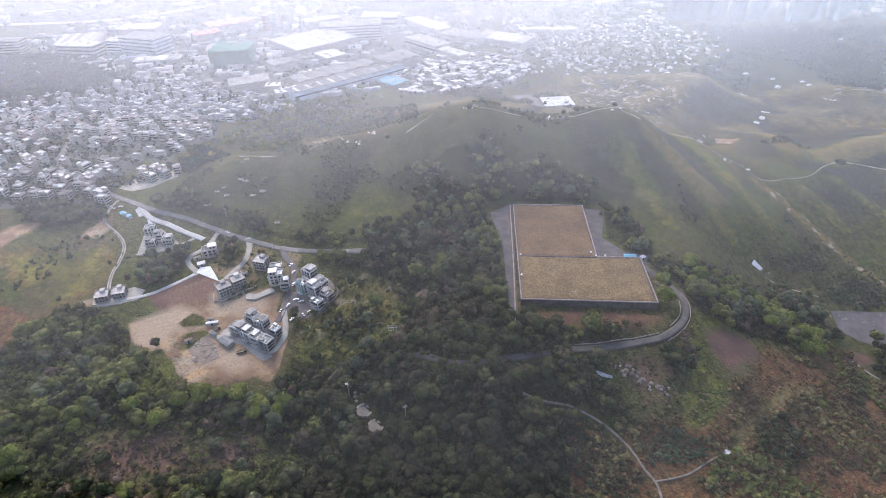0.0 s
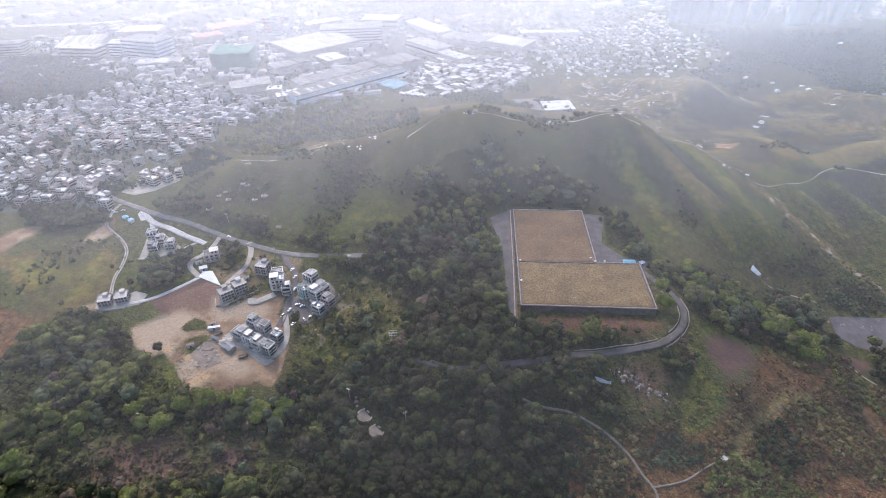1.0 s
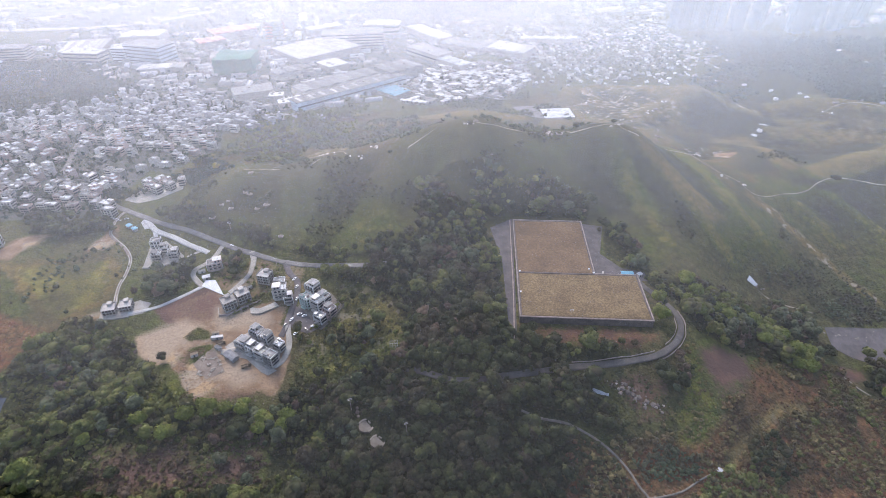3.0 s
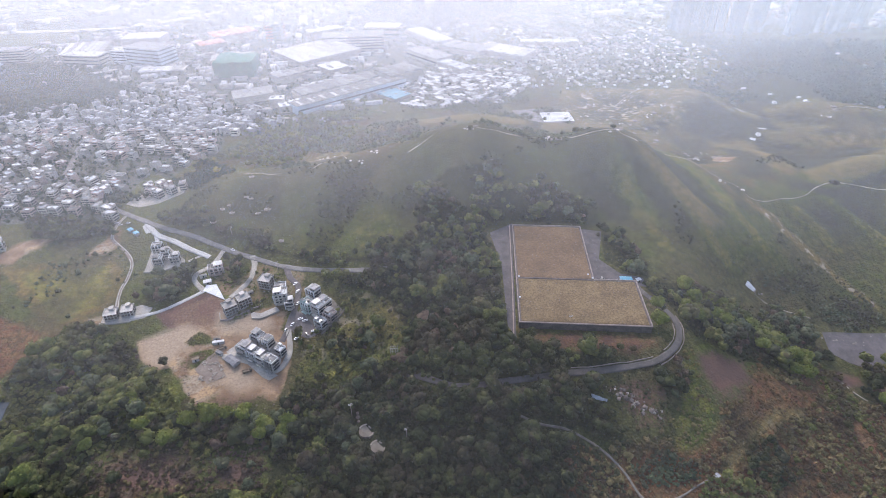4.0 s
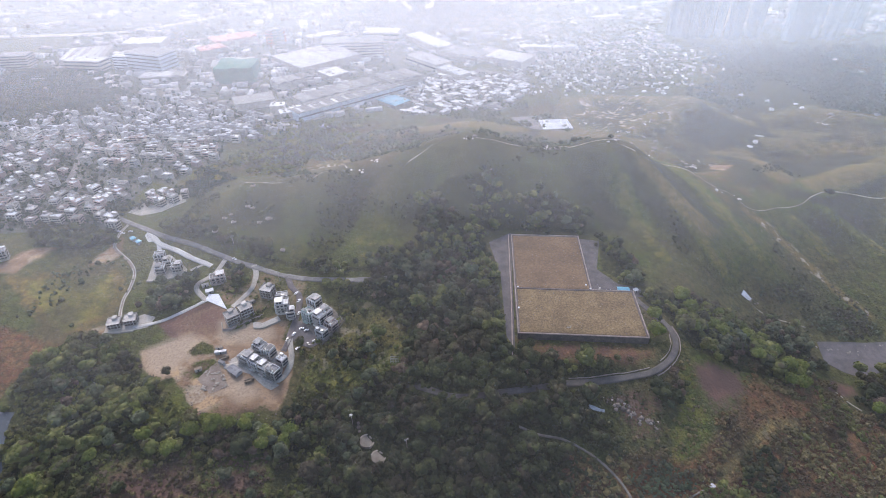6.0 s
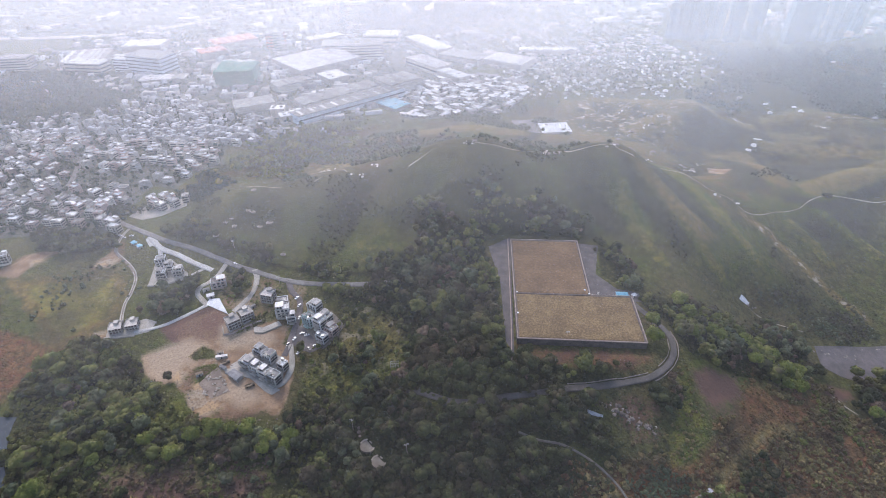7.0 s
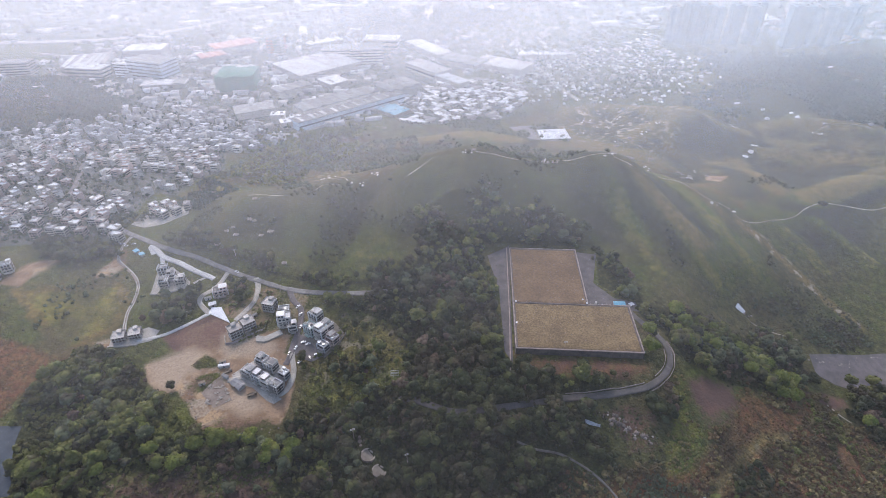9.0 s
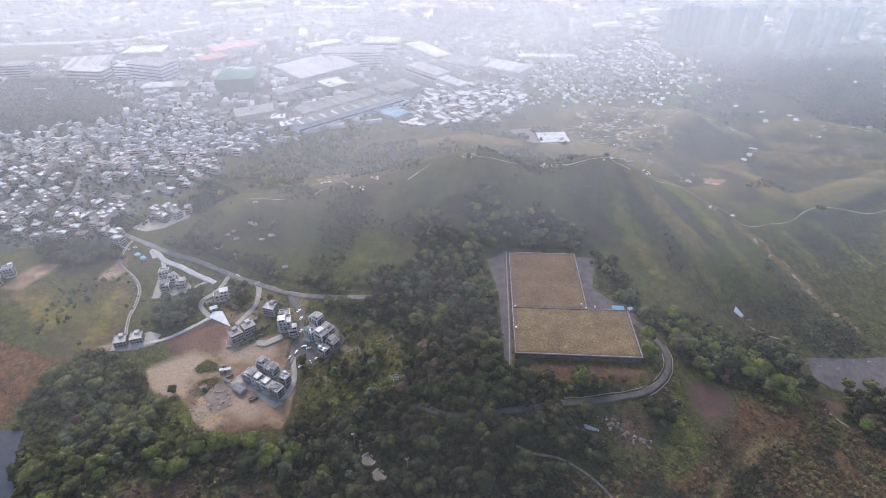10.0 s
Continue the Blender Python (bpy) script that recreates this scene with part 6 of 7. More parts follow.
def trunk_mesh(high, thick, rng, limbs=3):
    """Tapered trunk with a few limbs."""
    vs, fs = [], []

    def limb(a, b, ra, rb):
        a, b = np.array(a, float), np.array(b, float)
        n = sum(len(v) for v in vs)
        d = (b - a) / np.linalg.norm(b - a)
        u = np.cross(d, (0.3, 1, 0.2))
        u /= np.linalg.norm(u)
        w = np.cross(d, u)
        t = np.arange(6) * np.pi / 3
        ring = np.cos(t)[:, None] * u + np.sin(t)[:, None] * w
        vs.append(np.vstack([a + ring * ra, b + ring * rb]))
        for k in range(6):
            m = (k + 1) % 6
            fs.append((n + k, n + m, n + 6 + m))
            fs.append((n + k, n + 6 + m, n + 6 + k))

    limb((0, 0, -0.6), (0.1, 0, high * 0.55), thick, thick * 0.6)
    for k in range(limbs):
        a = 2 * np.pi * k / limbs + rng.uniform(0, 1)
        limb((0.1, 0, high * 0.5), (math.cos(a) * high * 0.28, math.sin(a) * high * 0.28, high * 0.85), thick * 0.5, thick * 0.2)
    return np.vstack(vs), np.array(fs)


def scatter(poly, gap, seed, keep=1.0, soft=12.0):
    """Jittered spots inside an outline."""
    rng = np.random.default_rng(seed)
    p = np.array(poly, float)
    xs, ys = np.arange(p[:, 0].min() - soft / 2, p[:, 0].max() + soft / 2, gap), np.arange(p[:, 1].min() - soft / 2, p[:, 1].max() + soft / 2, gap)
    x, y = np.meshgrid(xs, ys)
    x, y = (x + rng.uniform(-0.45, 0.45, x.shape) * gap).ravel(), (y + rng.uniform(-0.45, 0.45, y.shape) * gap).ravel()
    ok = (inside(poly, x, y, soft) > rng.uniform(0.3, 0.7, x.size)) & (rng.uniform(size=x.size) < keep)
    return np.stack([x[ok], y[ok]], -1)


def thin_out(spots, size, seed, share):
    """Leaves clearings: drops spots where a slow noise is low."""
    return spots[ripple(spots[:, 0], spots[:, 1], size, seed) + 0.35 * ripple(spots[:, 0], spots[:, 1], size * 0.3, seed + 1) > share]


PAVED = [(curve_points(RES_ROAD[2:8]), 1.4), (curve_points(RES_ROAD[7:]), 6.5), (curve_points([(28, 222), (41, 222), (58, 221), (75, 214), (86, 206), (94, 197), (99, 188), (105, 179), (106, 163)]), 4.6), (curve_points([(104, 181), (126, 188), (148, 201)]), 2.0)]


def clear_of(spots, lines, discs=()):
    ok = np.ones(len(spots), bool)
    for c, r in lines:
        dist = np.min(np.hypot(spots[:, None, 0] - c[None, :, 0], spots[:, None, 1] - c[None, :, 1]), 1)
        ok &= dist > r
    for x, y, r in discs:
        ok &= np.hypot(spots[:, 0] - x, spots[:, 1] - y) > r
    return spots[ok]


def merged(name, spots, variants, sizes, seed, material, label, category="trees", sink=0.0):
    """Many plants joined into one spread of greenery."""
    rng = np.random.default_rng(seed)
    z = ground(spots[:, 0], spots[:, 1]) - sink
    vs, fs, n = [], [], 0
    for (x, y), zz in zip(spots, z):
        v, f = variants[rng.integers(len(variants))]
        a, s = rng.uniform(0, 6.283), sizes[0] + (sizes[1] - sizes[0]) * rng.uniform() ** 1.7
        c, d = math.cos(a) * s, math.sin(a) * s
        v = v * (rng.uniform(0.8, 1.25), rng.uniform(0.8, 1.25), 1.0)
        vs.append(np.stack([x + v[:, 0] * c - v[:, 1] * d, y + v[:, 0] * d + v[:, 1] * c, zz + v[:, 2] * s * rng.uniform(0.85, 1.15)], -1))
        fs.append(f + n)
        n += len(v)
    return tagged(link_mesh(name, np.vstack(vs), np.vstack(fs), material), label, category, kind="stuff")


def with_trunk(rng, wide, high, lift, *rest):
    cv, cf = crown_mesh(rng, wide, high, *rest)
    tv, tf = trunk_mesh(lift + high * 0.5, 0.2, rng, 0)
    return np.vstack([cv + (0, 0, lift), tv]), np.vstack([cf, tf + len(cv)])


G = np.random.default_rng(4)
WOOD_KINDS = [with_trunk(G, G.uniform(3.8, 5.6), G.uniform(4.6, 7.0), 1.8, int(G.integers(6, 11)), 120, 0.62) for _ in range(12)]
BIG_KINDS = [with_trunk(G, G.uniform(6.0, 8.5), G.uniform(6.5, 8.5), 1.8, int(G.integers(14, 22)), 330, 0.66) for _ in range(6)]
FAR_KINDS = [with_trunk(G, G.uniform(3.5, 5.5), G.uniform(5.0, 7.5), 1.5, 6, 22, 1.5) for _ in range(6)]
BUSH_KINDS = [crown_mesh(G, G.uniform(0.9, 1.7), G.uniform(1.0, 1.9), 5, 26, 0.47) for _ in range(8)]

near_spots = scatter(WOOD_SOUTH, 5.9, 31, 1.0, 24)
near_spots = near_spots[(any_of([MEADOW], near_spots[:, 0], near_spots[:, 1], 20) < 0.5) | (np.random.default_rng(6).uniform(size=len(near_spots)) < 0.13)]
west = near_spots[:, 0] < -110
near_spots = np.vstack([near_spots[~west], thin_out(near_spots[west], 26, 15, 0.52)])
bare = any_of([CLAY_NEAR, RED_SCRUB], near_spots[:, 0], near_spots[:, 1], 8)
near_spots = near_spots[(bare < 0.4) | (np.random.default_rng(2).uniform(size=len(near_spots)) < 0.18)]
near_spots = clear_of(near_spots, PAVED, [(-77, 218, 8), (-67, 207, 8), (-85, 229, 5), (-67, 282, 4), (-90, 231, 3)])
near_spots = near_spots[any_of([GREEN_NOOK, EARTH, POND], near_spots[:, 0], near_spots[:, 1], 6) < 0.5]
picked = (near_spots[:, 1] < 190) & (near_spots[:, 0] > -180) & (near_spots[:, 0] < 50)
single, rest = near_spots[picked], near_spots[~picked]
single, rest = single[:300], np.vstack([rest, single[300:]])
mid_spots = clear_of(np.vstack([scatter(WOOD_MID, 5.4, 32, 1.0, 16), thin_out(scatter(WOOD_HILL, 5.8, 33, 0.9, 40), 30, 17, 0.64)]), PAVED)
low_wood = clear_of(scatter(WOOD_LOW, 5.2, 39, 0.95, 14), PAVED, [(81, 243, 9)])
low_wood = low_wood[any_of([BARE_BANK], low_wood[:, 0], low_wood[:, 1], 8) < 0.5]
other = np.vstack([thin_out(scatter(w, 5.6, 50 + k, 1.0, 30), 24, 18, 0.46) for k, w in enumerate((WOOD_BACK, WOOD_NOOK, WOOD_EAST, WOOD_CORNER, WOOD_CLUMP, WOOD_ROAD, ROAD_THICKET))] + [scatter(WOOD_BELT, 5.0, 56, 1.0, 18), thin_out(scatter(GRASS_SLOPE, 5.5, 57, 0.9, 20), 22, 38, 0.82)] + [scatter(w, 4.6, 58 + k, 0.95, 10) for k, w in enumerate((BANK_SHRUBS,))])
other = clear_of(other, PAVED)
every = np.vstack([rest, mid_spots, other, low_wood])
# kinds of tree by patches: the western wood is mixed, the rest mostly dark green
R = np.random.default_rng(8)
patch = 0.7 * ripple(every[:, 0], every[:, 1], 34, 26) + 0.3 * R.uniform(size=len(every))
mixed = np.maximum(np.maximum(smooth(-60, -150, every[:, 0]) * smooth(400, 350, every[:, 1]), 0.9 * smooth(120, 150, every[:, 0])), 0.75 * smooth(255, 285, every[:, 1]) * smooth(-250, -120, every[:, 0]))
deep = smooth(-70, -30, every[:, 0]) * smooth(110, 90, every[:, 0]) * smooth(255, 235, every[:, 1])
olive = patch > 0.84 - 0.36 * mixed + 0.3 * deep
brown = (patch < 0.13 + 0.16 * mixed - 0.06 * deep) & ~olive
grey = (0.6 * ripple(every[:, 0], every[:, 1], 40, 28) + 0.4 * R.uniform(size=len(every)) < 0.12 + 0.32 * mixed - 0.2 * deep) & ~olive & ~brown
big = (R.uniform(size=len(every)) < 0.03 + 0.09 * mixed) & (every[:, 1] < 300)
dark = ~(olive | brown | grey)
merged("woodland", every[dark & ~big], WOOD_KINDS, (0.55, 1.7), 41, LEAF_WOOD, "dense dark green broadleaf woodland on the slopes")
merged("woodland", every[olive & ~big], WOOD_KINDS, (0.6, 1.8), 42, LEAF_OLIVE, "olive green trees mixed through the woodland")
merged("woodland", every[grey & ~big], WOOD_KINDS, (0.6, 1.8), 45, LEAF_GREY, "grey-green trees mixed through the woodland")
merged("woodland", every[brown], WOOD_KINDS, (0.5, 1.4), 46, LEAF_BROWN, "brown bare-twigged trees mixed through the woodland")
merged("woodland", every[big & dark], BIG_KINDS, (0.8, 1.35), 47, LEAF_WOOD, "broad old trees rising out of the woodland")
merged("woodland", every[big & (olive | grey)], BIG_KINDS, (0.8, 1.35), 48, LEAF_OLIVE, "broad olive green trees rising out of the woodland")
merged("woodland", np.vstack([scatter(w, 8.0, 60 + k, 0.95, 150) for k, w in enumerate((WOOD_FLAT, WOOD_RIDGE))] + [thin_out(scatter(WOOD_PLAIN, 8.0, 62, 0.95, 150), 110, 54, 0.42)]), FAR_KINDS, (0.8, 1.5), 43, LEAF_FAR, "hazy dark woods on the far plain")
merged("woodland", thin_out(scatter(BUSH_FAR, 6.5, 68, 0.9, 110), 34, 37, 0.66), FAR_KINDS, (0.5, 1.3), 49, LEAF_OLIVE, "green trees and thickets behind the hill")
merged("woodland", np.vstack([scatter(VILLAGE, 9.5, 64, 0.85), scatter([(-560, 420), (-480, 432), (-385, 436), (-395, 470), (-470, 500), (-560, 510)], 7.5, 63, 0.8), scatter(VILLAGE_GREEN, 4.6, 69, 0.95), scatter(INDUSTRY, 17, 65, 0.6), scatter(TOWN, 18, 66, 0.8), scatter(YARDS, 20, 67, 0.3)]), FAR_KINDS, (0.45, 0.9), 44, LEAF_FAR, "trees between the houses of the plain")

# single trees in the foreground wood
TREE_KINDS = []
for k in range(8):
    wide, high = G.uniform(3.8, 5.6), G.uniform(4.6, 6.6)
    cv, cf = crown_mesh(G, wide, high, int(G.integers(8, 13)), 420, 0.46)
    tv, tf = trunk_mesh(2.0 + high * 0.7, 0.24, G)
    e = thing("broadleaf_tree", 0, 100 - 8 * k, 0, 0, "dark green broadleaf tree with rounded crown in the wood", "tree", "trees of the foreground wood")
    link_mesh("trunk", tv, tf, BARK, e)
    link_mesh("crown", cv + (0, 0, 1.9), cf, LEAF_WOOD, e)
    TREE_KINDS.append(e)
for n, (x, y) in enumerate(single):
    k = n % 8
    m = pose(x, y, level(x, y), 0, 0, G.uniform(0, 360))
    if n < 8:
        TREE_KINDS[k].matrix_basis = m
        twin = TREE_KINDS[k]
    else:
        twin = copy_thing(TREE_KINDS[k], m)
    twin.scale = Vector((1, 1, 1)) * G.uniform(0.7, 1.2)

# bright yellow-green trees standing out of the wood
BRIGHT = []
for k in range(3):
    wide, high = G.uniform(3.6, 4.6), G.uniform(4.0, 5.2)
    cv, cf = crown_mesh(G, wide, high, 12, 460, 0.5)
    tv, tf = trunk_mesh(2.0 + high * 0.7, 0.26, G)
    e = thing("broadleaf_tree", 0, 20, 0, 0, "bright yellow-green broadleaf tree standing out of the wood", "tree", "bright trees")
    link_mesh("trunk", tv, tf, BARK, e)
    link_mesh("crown", cv + (0, 0, 1.9), cf, LEAF_BRIGHT, e)
    BRIGHT.append(e)
for n, (x, y) in enumerate([(-243, 221), (-188, 218), (-177, 221), (-166, 222), (-135, 215), (-149, 210), (179, 362), (189, 356), (199, 351), (184, 345), (221, 339), (232, 335), (243, 331), (250, 320), (262, 322), (235, 320), (-166, 228), (-283, 163), (135, 322), (317, 297), (-249, 227), (-196, 223), (-202, 213), (-148, 218), (-133, 222), (-208, 198), (-258, 188), (-230, 205), (167, 359), (172, 347), (162, 334), (173, 334), (166, 322), (185, 345), (190, 337), (221, 333), (240, 348), (223, 319), (236, 320), (239, 311), (258, 316), (246, 305), (256, 304), (195, 330), (132, 304)]):
    m = pose(x, y, level(x, y), 0, 0, G.uniform(0, 360))
    if n < 3:
        BRIGHT[n].matrix_basis = m
        twin = BRIGHT[n]
    else:
        twin = copy_thing(BRIGHT[n % 3], m)
    twin.scale = Vector((1, 1, 1)) * G.uniform(1.35, 2.1)

# scrub
under = np.vstack([scatter(WOOD_SOUTH, 3.6, 91, 0.75, 26), scatter(WOOD_MID, 4.4, 92, 0.4, 16), scatter(WOOD_EAST, 3.6, 93, 0.6, 20), scatter(WOOD_LOW, 3.4, 90, 0.8, 14), scatter(GRASS_SLOPE, 5.0, 94, 0.4, 20)])
under = clear_of(under, PAVED, [(81, 243, 8), (-77, 218, 8), (-67, 207, 8), (-85, 229, 5), (-67, 282, 4), (-90, 231, 3)])
under = under[(any_of([MEADOW], under[:, 0], under[:, 1], 20) < 0.5) | (np.random.default_rng(7).uniform(size=len(under)) < 0.8)]
under = under[any_of([EARTH, CLAY_NEAR, RED_SCRUB, POND], under[:, 0], under[:, 1], 4) < 0.4]
shady = (under[:, 0] > -100) & (any_of([GRASS_SLOPE], under[:, 0], under[:, 1], 10) < 0.4) & (any_of([MEADOW], under[:, 0], under[:, 1], 20) < 0.4)
merged("undergrowth", under[shady], BUSH_KINDS, (0.8, 2.2), 94, LEAF_WOOD, "dark undergrowth beneath the trees", "shrubs", 0.2)
sunny = thin_out(under[~shady], 16, 46, 0.36)
merged("undergrowth", sunny, BUSH_KINDS, (0.9, 2.8), 95, LEAF_OLIVE, "tangled green undergrowth between the trees", "shrubs", 0.2)
clump = scatter([(184, 231), (200, 234), (202, 223), (200, 208), (188, 198), (182, 205), (175, 210), (176, 221)], 4.4, 96, 1.0, 8)
lot_trees = np.vstack([scatter([(281, 338), (292, 345), (298, 340), (290, 331), (282, 331)], 3.6, 115, 1.0, 5), scatter([(304, 308), (318, 310), (318, 302), (306, 302)], 3.6, 116, 1.0, 5), np.array([[325.0, 332.0], [322.0, 330.0], [328.0, 331.5]])])
merged("woodland", lot_trees, WOOD_KINDS, (0.6, 1.05), 117, LEAF_WOOD, "dark round trees at the edge of the paved lot")
merged("woodland", clump, WOOD_KINDS, (0.5, 1.0), 97, LEAF_WOOD, "dark clump of trees in the eastern scrub")
east = clear_of(scatter(SCRUB_EAST, 2.6, 71, 0.85, 26), PAVED[:2] + [(PAVED[2][0], 2.6), PAVED[3]])
east = thin_out(east[any_of([BROWN_EAST, GOLD_STRIP, GRASS_STRIP, CLAY_FIELD, FOOTPATH_MOUND], east[:, 0], east[:, 1], 8) < 0.4], 20, 23, 0.42)
ruddy = 0.6 * ripple(east[:, 0], east[:, 1], 22, 47) + 0.4 * R.uniform(size=len(east)) > 0.58
merged("scrub", east[ruddy], BUSH_KINDS, (0.6, 2.3), 80, LEAF_RED, "ruddy brown scrub on the eastern slope", "shrubs", 0.2)
verdant = ~ruddy & (0.6 * ripple(east[:, 0], east[:, 1], 18, 48) + 0.4 * R.uniform(size=len(east)) > 0.68)
merged("scrub", east[verdant], BUSH_KINDS, (0.6, 2.6), 86, LEAF_OLIVE, "green bushes among the dry scrub", "shrubs", 0.2)
weeds = scatter(GRASS_STRIP, 3.0, 98, 0.75, 8)
merged("scrub", weeds, BUSH_KINDS, (0.4, 1.5), 99, LEAF_SCRUB, "weeds and low bushes in the bright grass", "shrubs", 0.2)
mound = clear_of(scatter(FOOTPATH_MOUND, 2.0, 107, 0.95, 8), PAVED[:2] + [(PAVED[2][0], 2.4), PAVED[3]])
merged("scrub", mound, BUSH_KINDS, (0.7, 2.0), 108, LEAF_GREY, "dense grey-green thicket beside the concrete footpath", "shrubs", 0.2)
verge = clear_of(scatter([(59, 218), (72, 215), (88, 201), (97, 181), (99, 165), (55, 165), (38, 187), (40, 208)], 2.8, 118, 0.85, 14), PAVED[:2] + [(PAVED[2][0], 2.4)])
merged("scrub", verge, BUSH_KINDS, (0.7, 2.2), 119, LEAF_HILL, "dark green and brown thicket below the footpath", "shrubs", 0.2)
leafy = scatter([(153, 204), (172, 207), (183, 198), (204, 189), (198, 184), (146, 177), (134, 182), (141, 194)], 3.4, 87, 0.9, 10)
merged("scrub", leafy, BUSH_KINDS, (1.2, 3.0), 88, LEAF_OLIVE, "leafy olive green thicket beside the footpath", "shrubs", 0.2)
merged("scrub", east[~ruddy & ~verdant], BUSH_KINDS, (0.6, 2.4), 81, LEAF_SCRUB, "tangled brown and olive scrub on the eastern slope", "shrubs", 0.2)
red = np.vstack([scatter(BROWN_EAST, 2.8, 73, 0.45), scatter([(131, 205), (166, 195), (240, 230), (330, 250), (330, 160), (130, 160)], 4.5, 70, 0.5, 30)])
merged("scrub", red, BUSH_KINDS, (0.5, 1.2), 82, LEAF_RED, "dry reddish scrub", "shrubs", 0.2)
purple = np.vstack([scatter(RED_SCRUB, 2.6, 72, 0.6, 30), scatter(CLAY_NEAR, 2.4, 74, 0.75, 24)])
merged("scrub", scatter(RED_SCRUB, 3.4, 78, 0.7, 36), BUSH_KINDS, (0.5, 2.0), 79, LEAF_SCRUB, "olive brown bushes in the dry clearing", "shrubs", 0.2)
merged("scrub", purple, BUSH_KINDS, (0.5, 1.7), 85, LEAF_BROWN, "dark purplish brown scrub in the clearings", "shrubs", 0.2)
foot = np.vstack([scatter(BASE_SHRUBS, 3.4, 61, 0.9, 14), scatter(HILL_SHRUBS, 3.6, 62, 0.7, 14)])
merged("scrub", foot, BUSH_KINDS, (1.0, 2.6), 89, LEAF_GREY, "grey-green shrubs along the foot of the slope", "shrubs", 0.2)
HILLSIDE = [(-345, 455), (-248, 414), (-179, 386), (-83, 393), (0, 448), (97, 462), (138, 414), (179, 386), (276, 375), (386, 400), (414, 607), (276, 649), (124, 545), (-28, 531), (-152, 511), (-276, 497)]
spots = scatter(HILLSIDE, 4.0, 75, 1.0)
thick = ripple(spots[:, 0], spots[:, 1], 38, 6) + 0.35 * ripple(spots[:, 0], spots[:, 1], 11, 7) - 0.25 * smooth(20, 62, ground(spots[:, 0], spots[:, 1]))
behind = thin_out(scatter(DRY_BACK, 5.0, 100, 0.95, 30), 45, 44, 0.68)
merged("scrub", behind[behind[:, 0] < 120], BUSH_KINDS, (1.0, 3.0), 101, LEAF_GREY, "green thickets on the open land behind the hill", "shrubs", 0.3)
merged("scrub", spots[thick > 0.80 + 0.26 * (spots[:, 0] > 110)], BUSH_KINDS, (0.7, 2.2), 83, LEAF_HILL, "low bushes dotted over the grassy hillside", "shrubs", 0.2)
low = np.vstack([scatter(GRASS_SLOPE, 3.4, 76, 0.4, 30), scatter(BARE_BANK, 2.6, 79, 0.6), scatter(BUSH_EAST, 3.6, 80, 0.5)])
merged("scrub", low, BUSH_KINDS, (0.5, 1.3), 84, LEAF_HILL, "low green bushes in the grass", "shrubs", 0.2)

site_green = np.vstack([scatter(GRASS_ISLE, 0.95, 110, 0.9, 5), scatter(SITE_GREEN, 1.2, 111, 0.6, 6)])
merged("scrub", site_green, BUSH_KINDS, (0.15, 0.6), 112, LEAF_OLIVE, "weeds and low bushes on the islands of the building site", "shrubs", 0.2)
gardens = clear_of(np.vstack([scatter([(-205, 315), (-198, 334), (-190, 337), (-188, 328), (-198, 312)], 2.6, 113, 0.7, 5), scatter([(-208, 340), (-199, 344), (-186, 343), (-180, 352), (-186, 368), (-206, 374), (-210, 358)], 3.0, 103, 0.6, 8), scatter(SLOPE_GREEN, 2.6, 104, 0.7, 4), scatter([(-240, 352), (-228, 344), (-224, 352), (-232, 362), (-242, 360)], 3.0, 105, 0.5, 6)]), [], [(-193, 351.5, 9)])
merged("scrub", gardens, BUSH_KINDS, (0.6, 1.8), 106, LEAF_OLIVE, "green bushes on the plots between the houses", "shrubs", 0.2)
tufts = thin_out(scatter(GRASS_FIELD, 5.5, 77, 0.8, 30), 30, 19, 0.80)
merged("scrub", tufts, BUSH_KINDS, (0.8, 2.4), 102, LEAF_GREY, "grey-green bushes dotted over the rough field", "shrubs", 0.3)

# ---- thin upright sheets standing in for haze over the plain ----
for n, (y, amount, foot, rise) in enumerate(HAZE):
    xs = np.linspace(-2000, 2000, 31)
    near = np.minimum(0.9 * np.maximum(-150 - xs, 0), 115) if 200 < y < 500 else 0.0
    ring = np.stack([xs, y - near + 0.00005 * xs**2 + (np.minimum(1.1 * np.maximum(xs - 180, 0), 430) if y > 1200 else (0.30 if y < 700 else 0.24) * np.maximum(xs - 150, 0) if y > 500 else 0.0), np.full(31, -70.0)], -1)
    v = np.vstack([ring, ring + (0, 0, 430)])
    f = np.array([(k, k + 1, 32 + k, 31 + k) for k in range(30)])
    ob = link_mesh("backdrop", v, f, haze_sheet_material("mist", amount, foot, rise, (0.905, 0.925, 0.985) if y < 700 else (0.895, 0.925, 1.0)))
    tagged(ob, "thin pale sheet standing in for haze over the land", "haze", kind="structure")

